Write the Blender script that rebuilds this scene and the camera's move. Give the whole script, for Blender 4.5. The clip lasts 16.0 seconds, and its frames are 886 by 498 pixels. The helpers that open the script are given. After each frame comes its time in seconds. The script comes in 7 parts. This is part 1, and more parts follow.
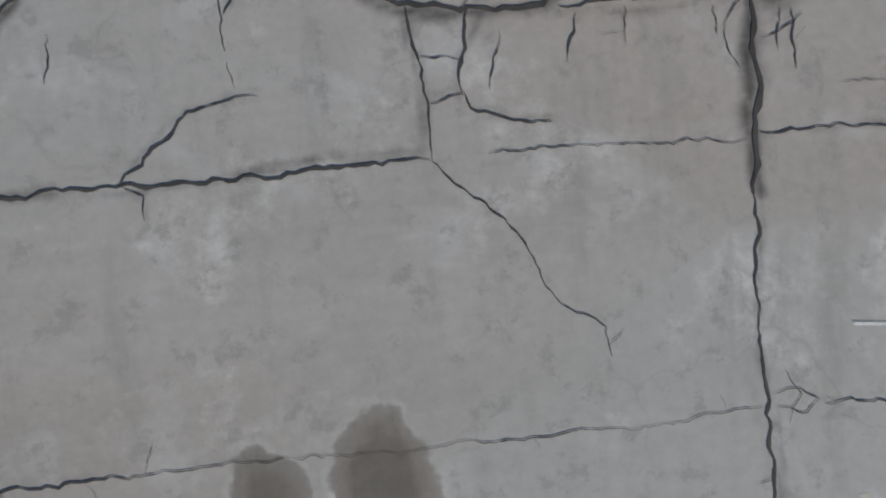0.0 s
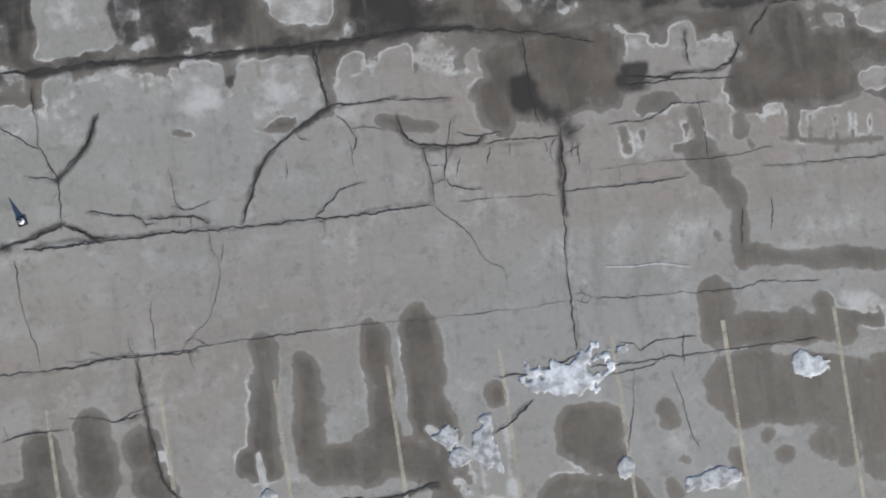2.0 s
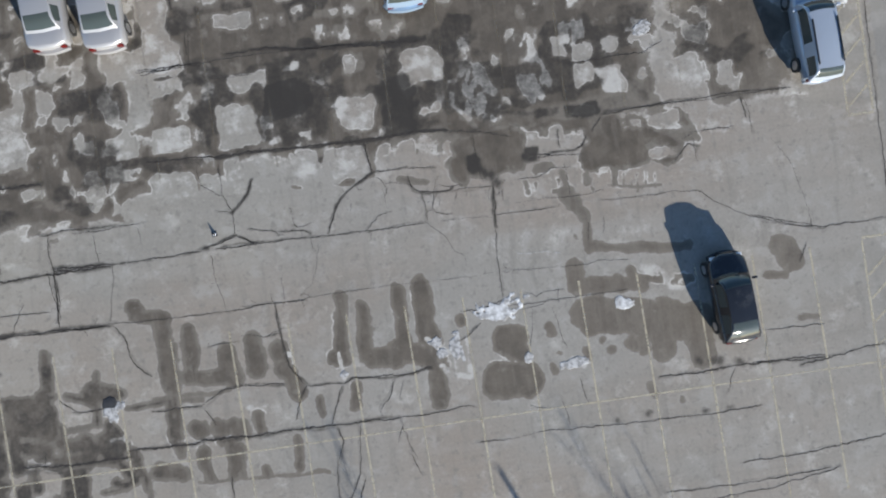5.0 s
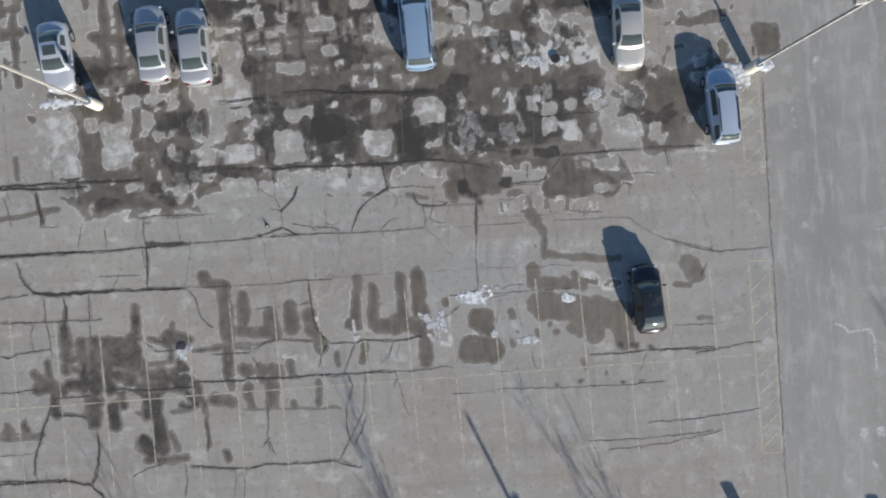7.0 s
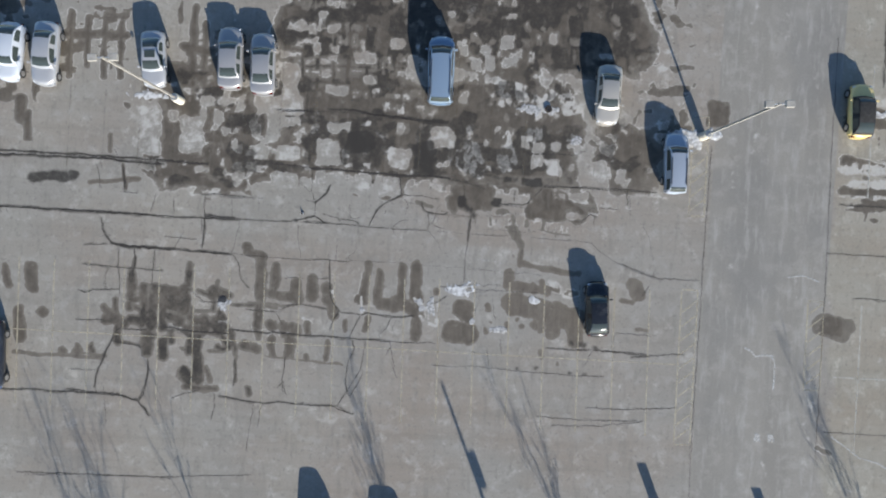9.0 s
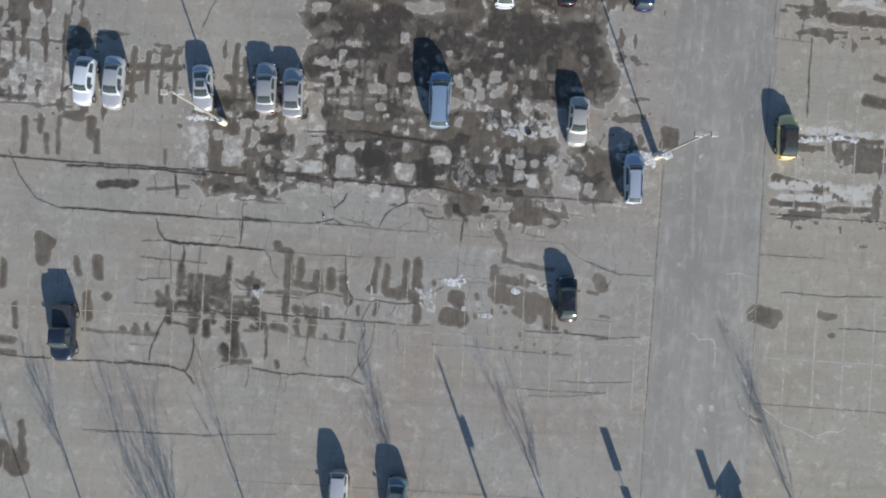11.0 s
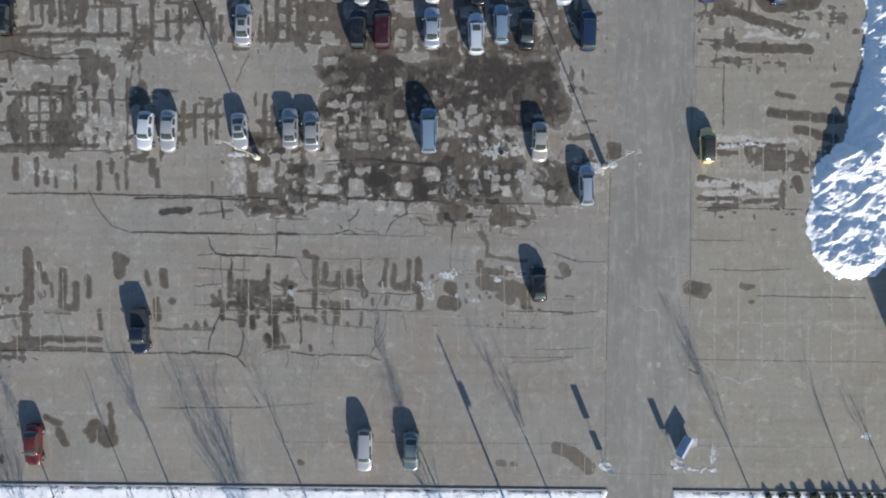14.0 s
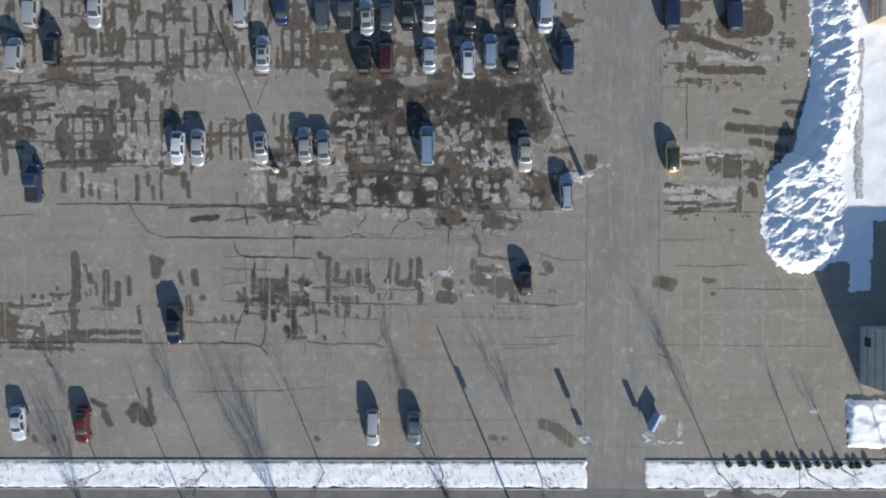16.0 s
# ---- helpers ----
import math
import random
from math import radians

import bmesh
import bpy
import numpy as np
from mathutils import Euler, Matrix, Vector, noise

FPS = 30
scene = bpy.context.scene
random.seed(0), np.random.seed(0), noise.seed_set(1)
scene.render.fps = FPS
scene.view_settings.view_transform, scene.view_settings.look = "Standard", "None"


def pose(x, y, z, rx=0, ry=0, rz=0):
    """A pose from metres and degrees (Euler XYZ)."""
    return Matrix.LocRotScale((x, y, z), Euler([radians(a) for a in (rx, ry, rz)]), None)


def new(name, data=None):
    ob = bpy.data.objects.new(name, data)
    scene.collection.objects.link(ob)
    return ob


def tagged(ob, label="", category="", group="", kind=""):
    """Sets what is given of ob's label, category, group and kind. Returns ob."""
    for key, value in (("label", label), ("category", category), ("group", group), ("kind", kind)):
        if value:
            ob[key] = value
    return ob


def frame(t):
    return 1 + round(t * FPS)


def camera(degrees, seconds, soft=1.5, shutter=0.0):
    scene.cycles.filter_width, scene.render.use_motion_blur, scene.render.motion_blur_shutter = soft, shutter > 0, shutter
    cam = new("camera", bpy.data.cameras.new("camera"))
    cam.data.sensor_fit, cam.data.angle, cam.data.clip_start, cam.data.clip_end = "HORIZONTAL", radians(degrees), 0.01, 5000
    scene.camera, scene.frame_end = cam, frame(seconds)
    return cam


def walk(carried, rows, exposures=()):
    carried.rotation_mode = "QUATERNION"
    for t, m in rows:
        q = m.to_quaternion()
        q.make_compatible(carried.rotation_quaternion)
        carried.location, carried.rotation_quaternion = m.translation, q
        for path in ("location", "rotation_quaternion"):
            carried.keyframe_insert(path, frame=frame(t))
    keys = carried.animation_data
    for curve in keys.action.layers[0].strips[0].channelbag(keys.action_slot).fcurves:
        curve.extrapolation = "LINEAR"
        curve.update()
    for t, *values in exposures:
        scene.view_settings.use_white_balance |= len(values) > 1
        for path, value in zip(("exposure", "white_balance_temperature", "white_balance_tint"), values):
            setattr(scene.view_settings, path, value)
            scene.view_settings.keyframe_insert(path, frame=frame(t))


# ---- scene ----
# ---------------------------------------------------------------- camera
cam = camera(70.0, 16.0, soft=2.0)
# seconds, x, y, height, tilt about x, tilt about y, turn
PATH = (
    (0.00, -2.93, 0.08, 5.71, 0.30, -2.58, -6.23),
    (0.50, -2.89, 0.06, 8.04, 0.29, -1.68, -6.74),
    (1.00, -2.83, -0.07, 10.27, 0.69, -0.99, -7.05),
    (1.50, -2.81, -0.20, 12.44, 0.80, -0.71, -7.29),
    (2.00, -2.80, -0.29, 14.59, 0.72, -0.61, -7.43),
    (2.50, -2.80, -0.35, 16.76, 0.60, -0.59, -7.50),
    (3.00, -2.76, -0.33, 18.99, 0.35, -0.53, -7.65),
    (3.50, -2.69, -0.27, 21.26, 0.07, -0.48, -7.77),
    (4.00, -2.63, -0.27, 23.54, 0.06, -0.54, -7.91),
    (5.25, -2.42, -0.38, 29.35, 0.10, -0.55, -8.20),
    (6.50, -2.21, -0.45, 35.33, 0.14, -0.56, -6.49),
    (7.00, -2.04, -0.31, 37.71, -0.12, -0.42, -4.27),
    (7.50, -1.98, -0.22, 40.09, -0.26, -0.37, -1.08),
    (8.00, -1.85, -0.19, 42.40, -0.29, -0.25, 1.19),
    (8.50, -1.69, -0.14, 44.77, -0.34, -0.10, 2.28),
    (9.00, -1.61, -0.15, 47.10, -0.30, -0.08, 2.96),
    (10.25, -1.35, -0.50, 53.00, 0.02, -0.02, 3.85),
    (11.50, -1.08, -0.84, 59.11, 0.34, 0.05, 2.98),
    (12.00, -0.82, -0.82, 61.40, 0.30, 0.19, 2.18),
    (12.50, -0.74, -0.73, 63.81, 0.22, 0.17, 1.45),
    (13.00, -0.54, -0.67, 66.22, 0.17, 0.26, 1.00),
    (13.50, -0.50, -0.47, 68.56, -0.01, 0.21, 0.77),
    (14.00, -0.45, -0.38, 70.97, -0.08, 0.18, 0.51),
    (14.50, -0.09, -0.33, 73.40, -0.11, 0.38, 0.34),
    (15.00, 0.09, -0.11, 75.75, -0.26, 0.42, 0.15),
    (15.50, 0.09, -0.03, 78.17, -0.28, 0.37, 0.06),
    (16.00, 0.00, 0.00, 80.55, -0.28, 0.26, -0.00),
)
EXPOSURES = ((0.0, 0.70), (1.5, 0.77), (3.5, 0.88), (7.0, 0.83), (12.0, 0.73), (16.0, 0.48))
walk(cam, [(t, pose(x, y, z, a, b, c)) for t, x, y, z, a, b, c in PATH], EXPOSURES)

# ---------------------------------------------------------------- light
SUN_ELEVATION = radians(18.9)
SHADOW_WAY = Vector((-0.385, 0.923, 0.0))        # the way the shadows fall on the ground
world = bpy.data.worlds.new("winter_sky")
scene.world = world
world.use_nodes = True
wn = world.node_tree
sky = wn.nodes.new("ShaderNodeTexSky")
sky.sky_type, sky.sun_disc = "NISHITA", False
sky.sun_elevation = SUN_ELEVATION
sky.ozone_density, sky.dust_density = 3.6, 0.4
sky.sun_rotation = math.atan2(-SHADOW_WAY.x, -SHADOW_WAY.y)
wn.nodes["Background"].inputs["Strength"].default_value = 0.095
wn.links.new(sky.outputs[0], wn.nodes["Background"].inputs["Color"])
sun = new("sun", bpy.data.lights.new("sun", "SUN"))
sun.data.energy, sun.data.angle, sun.data.color = 5.0, radians(0.5), (1.0, 0.952, 0.868)
toward = Vector((-SHADOW_WAY.x, -SHADOW_WAY.y, math.tan(SUN_ELEVATION))).normalized()
sun.matrix_world = Matrix.Translation((0, 0, 120)) @ toward.to_track_quat("Z", "Y").to_matrix().to_4x4()


# ---------------------------------------------------------------- materials
def material(name):
    m = bpy.data.materials.new(name)
    m.use_nodes = True
    return m, m.node_tree, m.node_tree.nodes["Principled BSDF"]


def node(tree, kind, **values):
    n = tree.nodes.new(kind)
    for key, value in values.items():
        n.inputs[key.replace("_", " ")].default_value = value
    return n


def noise_of(tree, scale, detail=4.0, rough=0.55, stretch=None):
    """Noise in world metres."""
    geo = tree.nodes.new("ShaderNodeNewGeometry")
    out = geo.outputs["Position"]
    if stretch:
        mp = tree.nodes.new("ShaderNodeMapping")
        mp.inputs["Scale"].default_value = stretch
        tree.links.new(out, mp.inputs["Vector"])
        out = mp.outputs[0]
    n = node(tree, "ShaderNodeTexNoise", Scale=scale, Detail=detail, Roughness=rough)
    tree.links.new(out, n.inputs["Vector"])
    return n.outputs["Fac"]


def calc(tree, how, a, b, clamp=False):
    n = tree.nodes.new("ShaderNodeMath")
    n.operation, n.use_clamp = how, clamp
    for slot, v in zip(n.inputs, (a, b)):
        if isinstance(v, (int, float)):
            slot.default_value = v
        else:
            tree.links.new(v, slot)
    return n.outputs[0]


def ramp(tree, fac, low, high, a=0.0, b=1.0):
    n = tree.nodes.new("ShaderNodeMapRange")
    n.interpolation_type = "SMOOTHSTEP"
    for i, v in enumerate((low, high, a, b)):
        n.inputs[i + 1].default_value = v
    tree.links.new(fac, n.inputs[0])
    return n.outputs[0]


def blend(tree, fac, a, b, how="MIX"):
    n = tree.nodes.new("ShaderNodeMix")
    n.data_type, n.blend_type = "RGBA", how
    if isinstance(fac, (int, float)):
        n.inputs[0].default_value = fac
    else:
        tree.links.new(fac, n.inputs[0])
    for slot, v in ((n.inputs[6], a), (n.inputs[7], b)):
        if isinstance(v, tuple):
            slot.default_value = (*v, 1.0)
        else:
            tree.links.new(v, slot)
    return n.outputs[2]


def bump(tree, bsdf, height, strength, distance):
    b = node(tree, "ShaderNodeBump", Strength=strength, Distance=distance)
    tree.links.new(height, b.inputs["Height"])
    tree.links.new(b.outputs[0], bsdf.inputs["Normal"])


def attribute(tree, name):
    n = tree.nodes.new("ShaderNodeAttribute")
    n.attribute_name = name
    return n.outputs["Fac"]


def pavement_material():
    m, t, bsdf = material("weathered_pavement")
    fine = noise_of(t, 7.0, 6.0, 0.7)
    mid = noise_of(t, 0.9, 6.0, 0.62)
    broad = noise_of(t, 0.11, 4.0, 0.55)
    hue = noise_of(t, 0.07, 5.0, 0.6, (1.0, 1.6, 1.0))
    streak = noise_of(t, 1.0, 5.0, 0.62, (0.05, 1.0, 1.0))
    drips = noise_of(t, 1.0, 5.0, 0.65, (1.7, 0.3, 1.0))
    dry = blend(t, ramp(t, hue, 0.36, 0.62), (0.345, 0.306, 0.270), (0.330, 0.320, 0.300))
    dry = blend(t, ramp(t, broad, 0.32, 0.68, 0.0, 0.55), dry, (0.40, 0.392, 0.375))
    dry = blend(t, ramp(t, streak, 0.40, 0.66, 0.0, 0.22), dry, (0.46, 0.455, 0.44))
    dry = blend(t, ramp(t, streak, 0.30, 0.44, 0.22, 0.0), dry, (0.235, 0.226, 0.21))
    dry = blend(t, ramp(t, drips, 0.50, 0.70, 0.0, 0.42), dry, (0.255, 0.245, 0.228))
    dry = blend(t, ramp(t, mid, 0.52, 0.66, 0.0, 0.36), dry, (0.49, 0.488, 0.48))
    dry = blend(t, ramp(t, noise_of(t, 0.5, 8.0, 0.74), 0.54, 0.68, 0.0, 0.46), dry, (0.66, 0.652, 0.63))
    dry = blend(t, ramp(t, noise_of(t, 2.6, 6.0, 0.7), 0.35, 0.46, 0.5, 0.0), dry, (0.235, 0.226, 0.214))
    lane_tone = blend(t, ramp(t, noise_of(t, 1.0, 4.0, 0.6, (0.5, 0.03, 1.0)), 0.35, 0.65), (0.322, 0.313, 0.295), (0.368, 0.358, 0.338))
    lane_tone = blend(t, ramp(t, mid, 0.48, 0.66, 0.0, 0.5), lane_tone, (0.465, 0.457, 0.44))
    lane_tone = blend(t, ramp(t, broad, 0.36, 0.56, 0.55, 0.0), lane_tone, (0.27, 0.27, 0.268))
    lane_tone = blend(t, ramp(t, drips, 0.5, 0.68, 0.0, 0.5), lane_tone, (0.50, 0.50, 0.49))
    olive = blend(t, 1.0, dry, (1.08, 1.075, 1.015), "MULTIPLY")
    dry = blend(t, ramp(t, calc(t, "ADD", attribute(t, "olive"), calc(t, "MULTIPLY", calc(t, "SUBTRACT", broad, 0.5), 0.8)), 0.2, 0.8), dry, olive)
    lane = attribute(t, "lane")
    dry = blend(t, ramp(t, calc(t, "ADD", lane, calc(t, "MULTIPLY", calc(t, "SUBTRACT", mid, 0.5), 0.25)), 0.42, 0.58), dry, lane_tone)
    # pale salt bloom
    crust = noise_of(t, 1.1, 7.0, 0.64)
    chalk = calc(t, "ADD", attribute(t, "chalk"), calc(t, "MULTIPLY", calc(t, "SUBTRACT", crust, 0.5), 1.6))
    dry = blend(t, ramp(t, chalk, 0.40, 0.72, 0.0, 0.8), dry, (0.64, 0.637, 0.625))
    # hairline crazing
    warp = t.nodes.new("ShaderNodeVectorMath")
    geo = t.nodes.new("ShaderNodeNewGeometry")
    wob = node(t, "ShaderNodeTexNoise", Scale=1.4, Detail=4.0)
    t.links.new(geo.outputs["Position"], wob.inputs["Vector"])
    t.links.new(geo.outputs["Position"], warp.inputs[0])
    t.links.new(wob.outputs["Color"], warp.inputs[1])
    cells = node(t, "ShaderNodeTexVoronoi", Scale=0.42)
    cells.feature = "DISTANCE_TO_EDGE"
    t.links.new(warp.outputs[0], cells.inputs["Vector"])
    hair = calc(t, "MULTIPLY", ramp(t, cells.outputs["Distance"], 0.002, 0.012, 1.0, 0.0), ramp(t, noise_of(t, 0.3, 4.0, 0.6), 0.52, 0.62, 0.0, 0.12))
    # wet and oily stains with crisp ragged rims
    ragged = calc(t, "MULTIPLY", calc(t, "SUBTRACT", noise_of(t, 1.6, 8.0, 0.62), 0.5), 0.50)
    ragged = calc(t, "ADD", ragged, calc(t, "MULTIPLY", calc(t, "SUBTRACT", noise_of(t, 5.5, 4.0, 0.6), 0.5), 0.26))
    wet = calc(t, "ADD", attribute(t, "wet"), ragged)
    rim = calc(t, "MULTIPLY", ramp(t, wet, 0.30, 0.46), ramp(t, wet, 0.46, 0.54, 1.0, 0.0))
    rim = calc(t, "MULTIPLY", rim, ramp(t, crust, 0.38, 0.58, 0.0, 0.85))
    rim = calc(t, "MULTIPLY", rim, ramp(t, attribute(t, "chalk"), 0.02, 0.16, 0.20, 1.0))
    dry = blend(t, rim, dry, (0.76, 0.75, 0.73))
    wet_mask = calc(t, "ADD", calc(t, "MULTIPLY", ramp(t, wet, 0.30, 0.72), 0.5), calc(t, "MULTIPLY", ramp(t, wet, 0.45, 0.56), 0.5))
    wet_tone = blend(t, ramp(t, mid, 0.32, 0.68), (0.168, 0.153, 0.135), (0.222, 0.206, 0.183))
    wet_tone = blend(t, ramp(t, hue, 0.40, 0.62, 0.0, 0.7), wet_tone, (0.186, 0.160, 0.136))
    deep = blend(t, ramp(t, mid, 0.32, 0.68), (0.088, 0.076, 0.063), (0.150, 0.130, 0.108))
    wet_tone = blend(t, ramp(t, calc(t, "ADD", attribute(t, "wet"), calc(t, "MULTIPLY", ragged, 0.5)), 0.70, 0.98), wet_tone, deep)
    wet_tone = blend(t, ramp(t, crust, 0.58, 0.70, 0.0, 0.6), wet_tone, (0.27, 0.255, 0.23))
    wet_tone = blend(t, ramp(t, drips, 0.50, 0.66, 0.0, 0.30), wet_tone, (0.26, 0.235, 0.205))
    wet_tone = blend(t, ramp(t, drips, 0.36, 0.46, 0.4, 0.0), wet_tone, (0.115, 0.099, 0.083))
    col = blend(t, calc(t, "MULTIPLY", wet_mask, 0.93), dry, wet_tone)
    soot = ramp(t, calc(t, "ADD", attribute(t, "soot"), ragged), 0.32, 0.78)
    col = blend(t, calc(t, "MULTIPLY", soot, 0.90), col, (0.040, 0.037, 0.035))
    col = blend(t, hair, col, (0.10, 0.092, 0.082))
    grain = blend(t, fine, (0.548, 0.534, 0.508), (0.818, 0.798, 0.765))
    col = blend(t, 1.0, col, grain, "MULTIPLY")
    t.links.new(col, bsdf.inputs["Base Color"])
    t.links.new(calc(t, "SUBTRACT", 0.9, calc(t, "MULTIPLY", wet_mask, 0.18)), bsdf.inputs["Roughness"])
    bsdf.inputs["Specular IOR Level"].default_value = 0.3
    bump(t, bsdf, noise_of(t, 14.0, 6.0, 0.6), 0.35, 0.006)
    return m


def rough_material(name, a, b, scale, roughness, grain=20.0, relief=0.3, depth=0.005, stretch=None):
    m, t, bsdf = material(name)
    col = blend(t, ramp(t, noise_of(t, scale, 5.0, 0.6, stretch), 0.35, 0.65), a, b)
    col = blend(t, 1.0, col, blend(t, noise_of(t, grain, 4.0, 0.6), (0.8, 0.8, 0.8), (1.18, 1.18, 1.18)), "MULTIPLY")
    t.links.new(col, bsdf.inputs["Base Color"])
    bsdf.inputs["Roughness"].default_value = roughness
    bump(t, bsdf, noise_of(t, grain, 5.0, 0.65), relief, depth)
    return m


def faded_paint(name, colour, keep, scale=1.6):
    """Road paint worn through to the pavement under it."""
    m, t, bsdf = material(name)
    t.links.new(blend(t, noise_of(t, 3.0, 4.0), colour, tuple(0.75 * c for c in colour)), bsdf.inputs["Base Color"])
    bsdf.inputs["Roughness"].default_value = 0.8
    worn = ramp(t, calc(t, "ADD", noise_of(t, scale, 5.0, 0.7), calc(t, "MULTIPLY", calc(t, "SUBTRACT", noise_of(t, 0.35, 3.0), 0.5), 0.6)), 1 - keep - 0.36, 1 - keep + 0.36, 0.0, 0.70)
    t.links.new(worn, bsdf.inputs["Alpha"])
    return m


def car_paint(name, colour, metallic=0.35, roughness=0.32):
    m, t, bsdf = material(name)
    dirt = ramp(t, noise_of(t, 1.6, 5.0, 0.65), 0.45, 0.8, 0.0, 0.3)
    t.links.new(blend(t, dirt, colour, tuple(0.6 * c + 0.12 for c in colour)), bsdf.inputs["Base Color"])
    bsdf.inputs["Metallic"].default_value = metallic
    bsdf.inputs["Roughness"].default_value = roughness
    bsdf.inputs["Coat Weight"].default_value = 0.6
    bsdf.inputs["Coat Roughness"].default_value = 0.08
    return m


def plain(name, colour, roughness, metallic=0.0):
    return rough_material(name, tuple(0.85 * c for c in colour), tuple(min(1.0, 1.1 * c) for c in colour), 3.0, roughness, 25.0, 0.1, 0.002) if not metallic else metal(name, colour, roughness)


def metal(name, colour, roughness):
    m, t, bsdf = material(name)
    t.links.new(blend(t, noise_of(t, 6.0, 5.0), colour, tuple(0.75 * c for c in colour)), bsdf.inputs["Base Color"])
    bsdf.inputs["Metallic"].default_value, bsdf.inputs["Roughness"].default_value = 0.9, roughness
    return m


PAVEMENT = pavement_material()
CRACK = rough_material("dirt_in_crack", (0.022, 0.019, 0.017), (0.04, 0.035, 0.031), 4.0, 0.95)
YELLOW = faded_paint("faded_yellow_paint", (0.56, 0.51, 0.39), 0.58)
FAINT_YELLOW = faded_paint("almost_gone_yellow_paint", (0.32, 0.28, 0.21), 0.28)
SNOW = rough_material("snow", (0.84, 0.86, 0.89), (0.90, 0.91, 0.925), 0.8, 0.7, 6.0, 0.5, 0.05)
DIRTY_SNOW = rough_material("dirty_snow", (0.26, 0.258, 0.255), (0.60, 0.61, 0.62), 3.2, 0.75, 9.0, 0.5, 0.014)
CRUST = rough_material("pale_crust", (0.20, 0.198, 0.195), (0.46, 0.46, 0.46), 5.0, 0.85, 12.0, 0.5, 0.008)
ROAD = rough_material("street_asphalt", (0.13, 0.128, 0.125), (0.17, 0.167, 0.162), 0.4, 0.9, 14.0, 0.4, 0.01)
FOOTING = rough_material("pale_concrete", (0.50, 0.465, 0.38), (0.60, 0.56, 0.47), 3.0, 0.85, 18.0)
CONCRETE = rough_material("concrete", (0.33, 0.315, 0.285), (0.43, 0.415, 0.375), 2.0, 0.85, 18.0)
STEEL = metal("galvanised_steel", (0.60, 0.61, 0.62), 0.4)
WHITE_STEEL = plain("white_enamel", (0.72, 0.72, 0.70), 0.5)
LAMP_PAINT = plain("weathered_beige_enamel", (0.34, 0.325, 0.295), 0.5)
BARK = rough_material("bark", (0.075, 0.062, 0.05), (0.13, 0.11, 0.09), 3.0, 0.95, 14.0, 0.6, 0.02)
ROOFING = rough_material("grey_roof_membrane", (0.15, 0.158, 0.168), (0.20, 0.21, 0.22), 0.5, 0.85)
SIDING = rough_material("pale_grey_siding", (0.36, 0.37, 0.385), (0.43, 0.44, 0.45), 0.8, 0.8)
WALLING = rough_material("tan_brick_wall", (0.30, 0.24, 0.19), (0.38, 0.31, 0.25), 1.5, 0.9)
RUBBER = rough_material("black_rubber", (0.02, 0.02, 0.02), (0.035, 0.035, 0.035), 5.0, 0.8)
TRIM = rough_material("dark_plastic", (0.025, 0.025, 0.027), (0.04, 0.04, 0.042), 5.0, 0.55)
RIM = metal("alloy_rim", (0.65, 0.66, 0.68), 0.35)
CHROME = metal("chrome", (0.75, 0.76, 0.78), 0.15)
m_, t_, b_ = material("tinted_glass")
b_.inputs["Base Color"].default_value = (0.045, 0.056, 0.052, 1)
b_.inputs["Roughness"].default_value, b_.inputs["Specular IOR Level"].default_value = 0.05, 0.6
b_.inputs["Coat Weight"].default_value = 0.3
GLASS = m_
m_, t_, b_ = material("clear_lamp_lens")
b_.inputs["Base Color"].default_value = (0.62, 0.64, 0.66, 1)
b_.inputs["Roughness"].default_value = 0.12
LENS = m_
m_, t_, b_ = material("red_lamp_lens")
b_.inputs["Base Color"].default_value = (0.10, 0.008, 0.007, 1)
b_.inputs["Roughness"].default_value = 0.15
RED_LENS = m_
BLUE_PANEL = rough_material("blue_sign_panel", (0.24, 0.31, 0.43), (0.34, 0.41, 0.52), 1.2, 0.45)
ORANGE = plain("orange_plastic", (0.55, 0.10, 0.02), 0.6)
RUST = rough_material("rusty_iron", (0.018, 0.015, 0.013), (0.05, 0.035, 0.026), 6.0, 0.9)


# ---------------------------------------------------------------- mesh helpers
def part(name, bm, mat, parent=None, label="", smooth=False):
    me = bpy.data.meshes.new(name)
    bm.normal_update()
    bm.to_mesh(me)
    bm.free()
    me.materials.append(mat)
    if smooth:
        me.polygons.foreach_set("use_smooth", [True] * len(me.polygons))
    ob = new(name, me)
    if parent:
        ob.parent = parent
    if label:
        ob["label"] = label
    return ob


def thing(name, at, label, category, group="", kind=""):
    ob = new(name)
    ob.empty_display_size = 0.3
    ob.matrix_basis = at
    return tagged(ob, label, category, group, kind)


def box(bm, x0, x1, y0, y1, z0, z1, bevel=0.0):
    made = bmesh.ops.create_cube(bm, size=1.0, matrix=Matrix.Translation(((x0 + x1) / 2, (y0 + y1) / 2, (z0 + z1) / 2)) @ Matrix.Diagonal((x1 - x0, y1 - y0, z1 - z0, 1)))
    if bevel:
        edges = {e for v in made["verts"] for e in v.link_edges}
        bmesh.ops.bevel(bm, geom=list(edges), offset=bevel, segments=2, affect="EDGES", profile=0.5)
    return bm


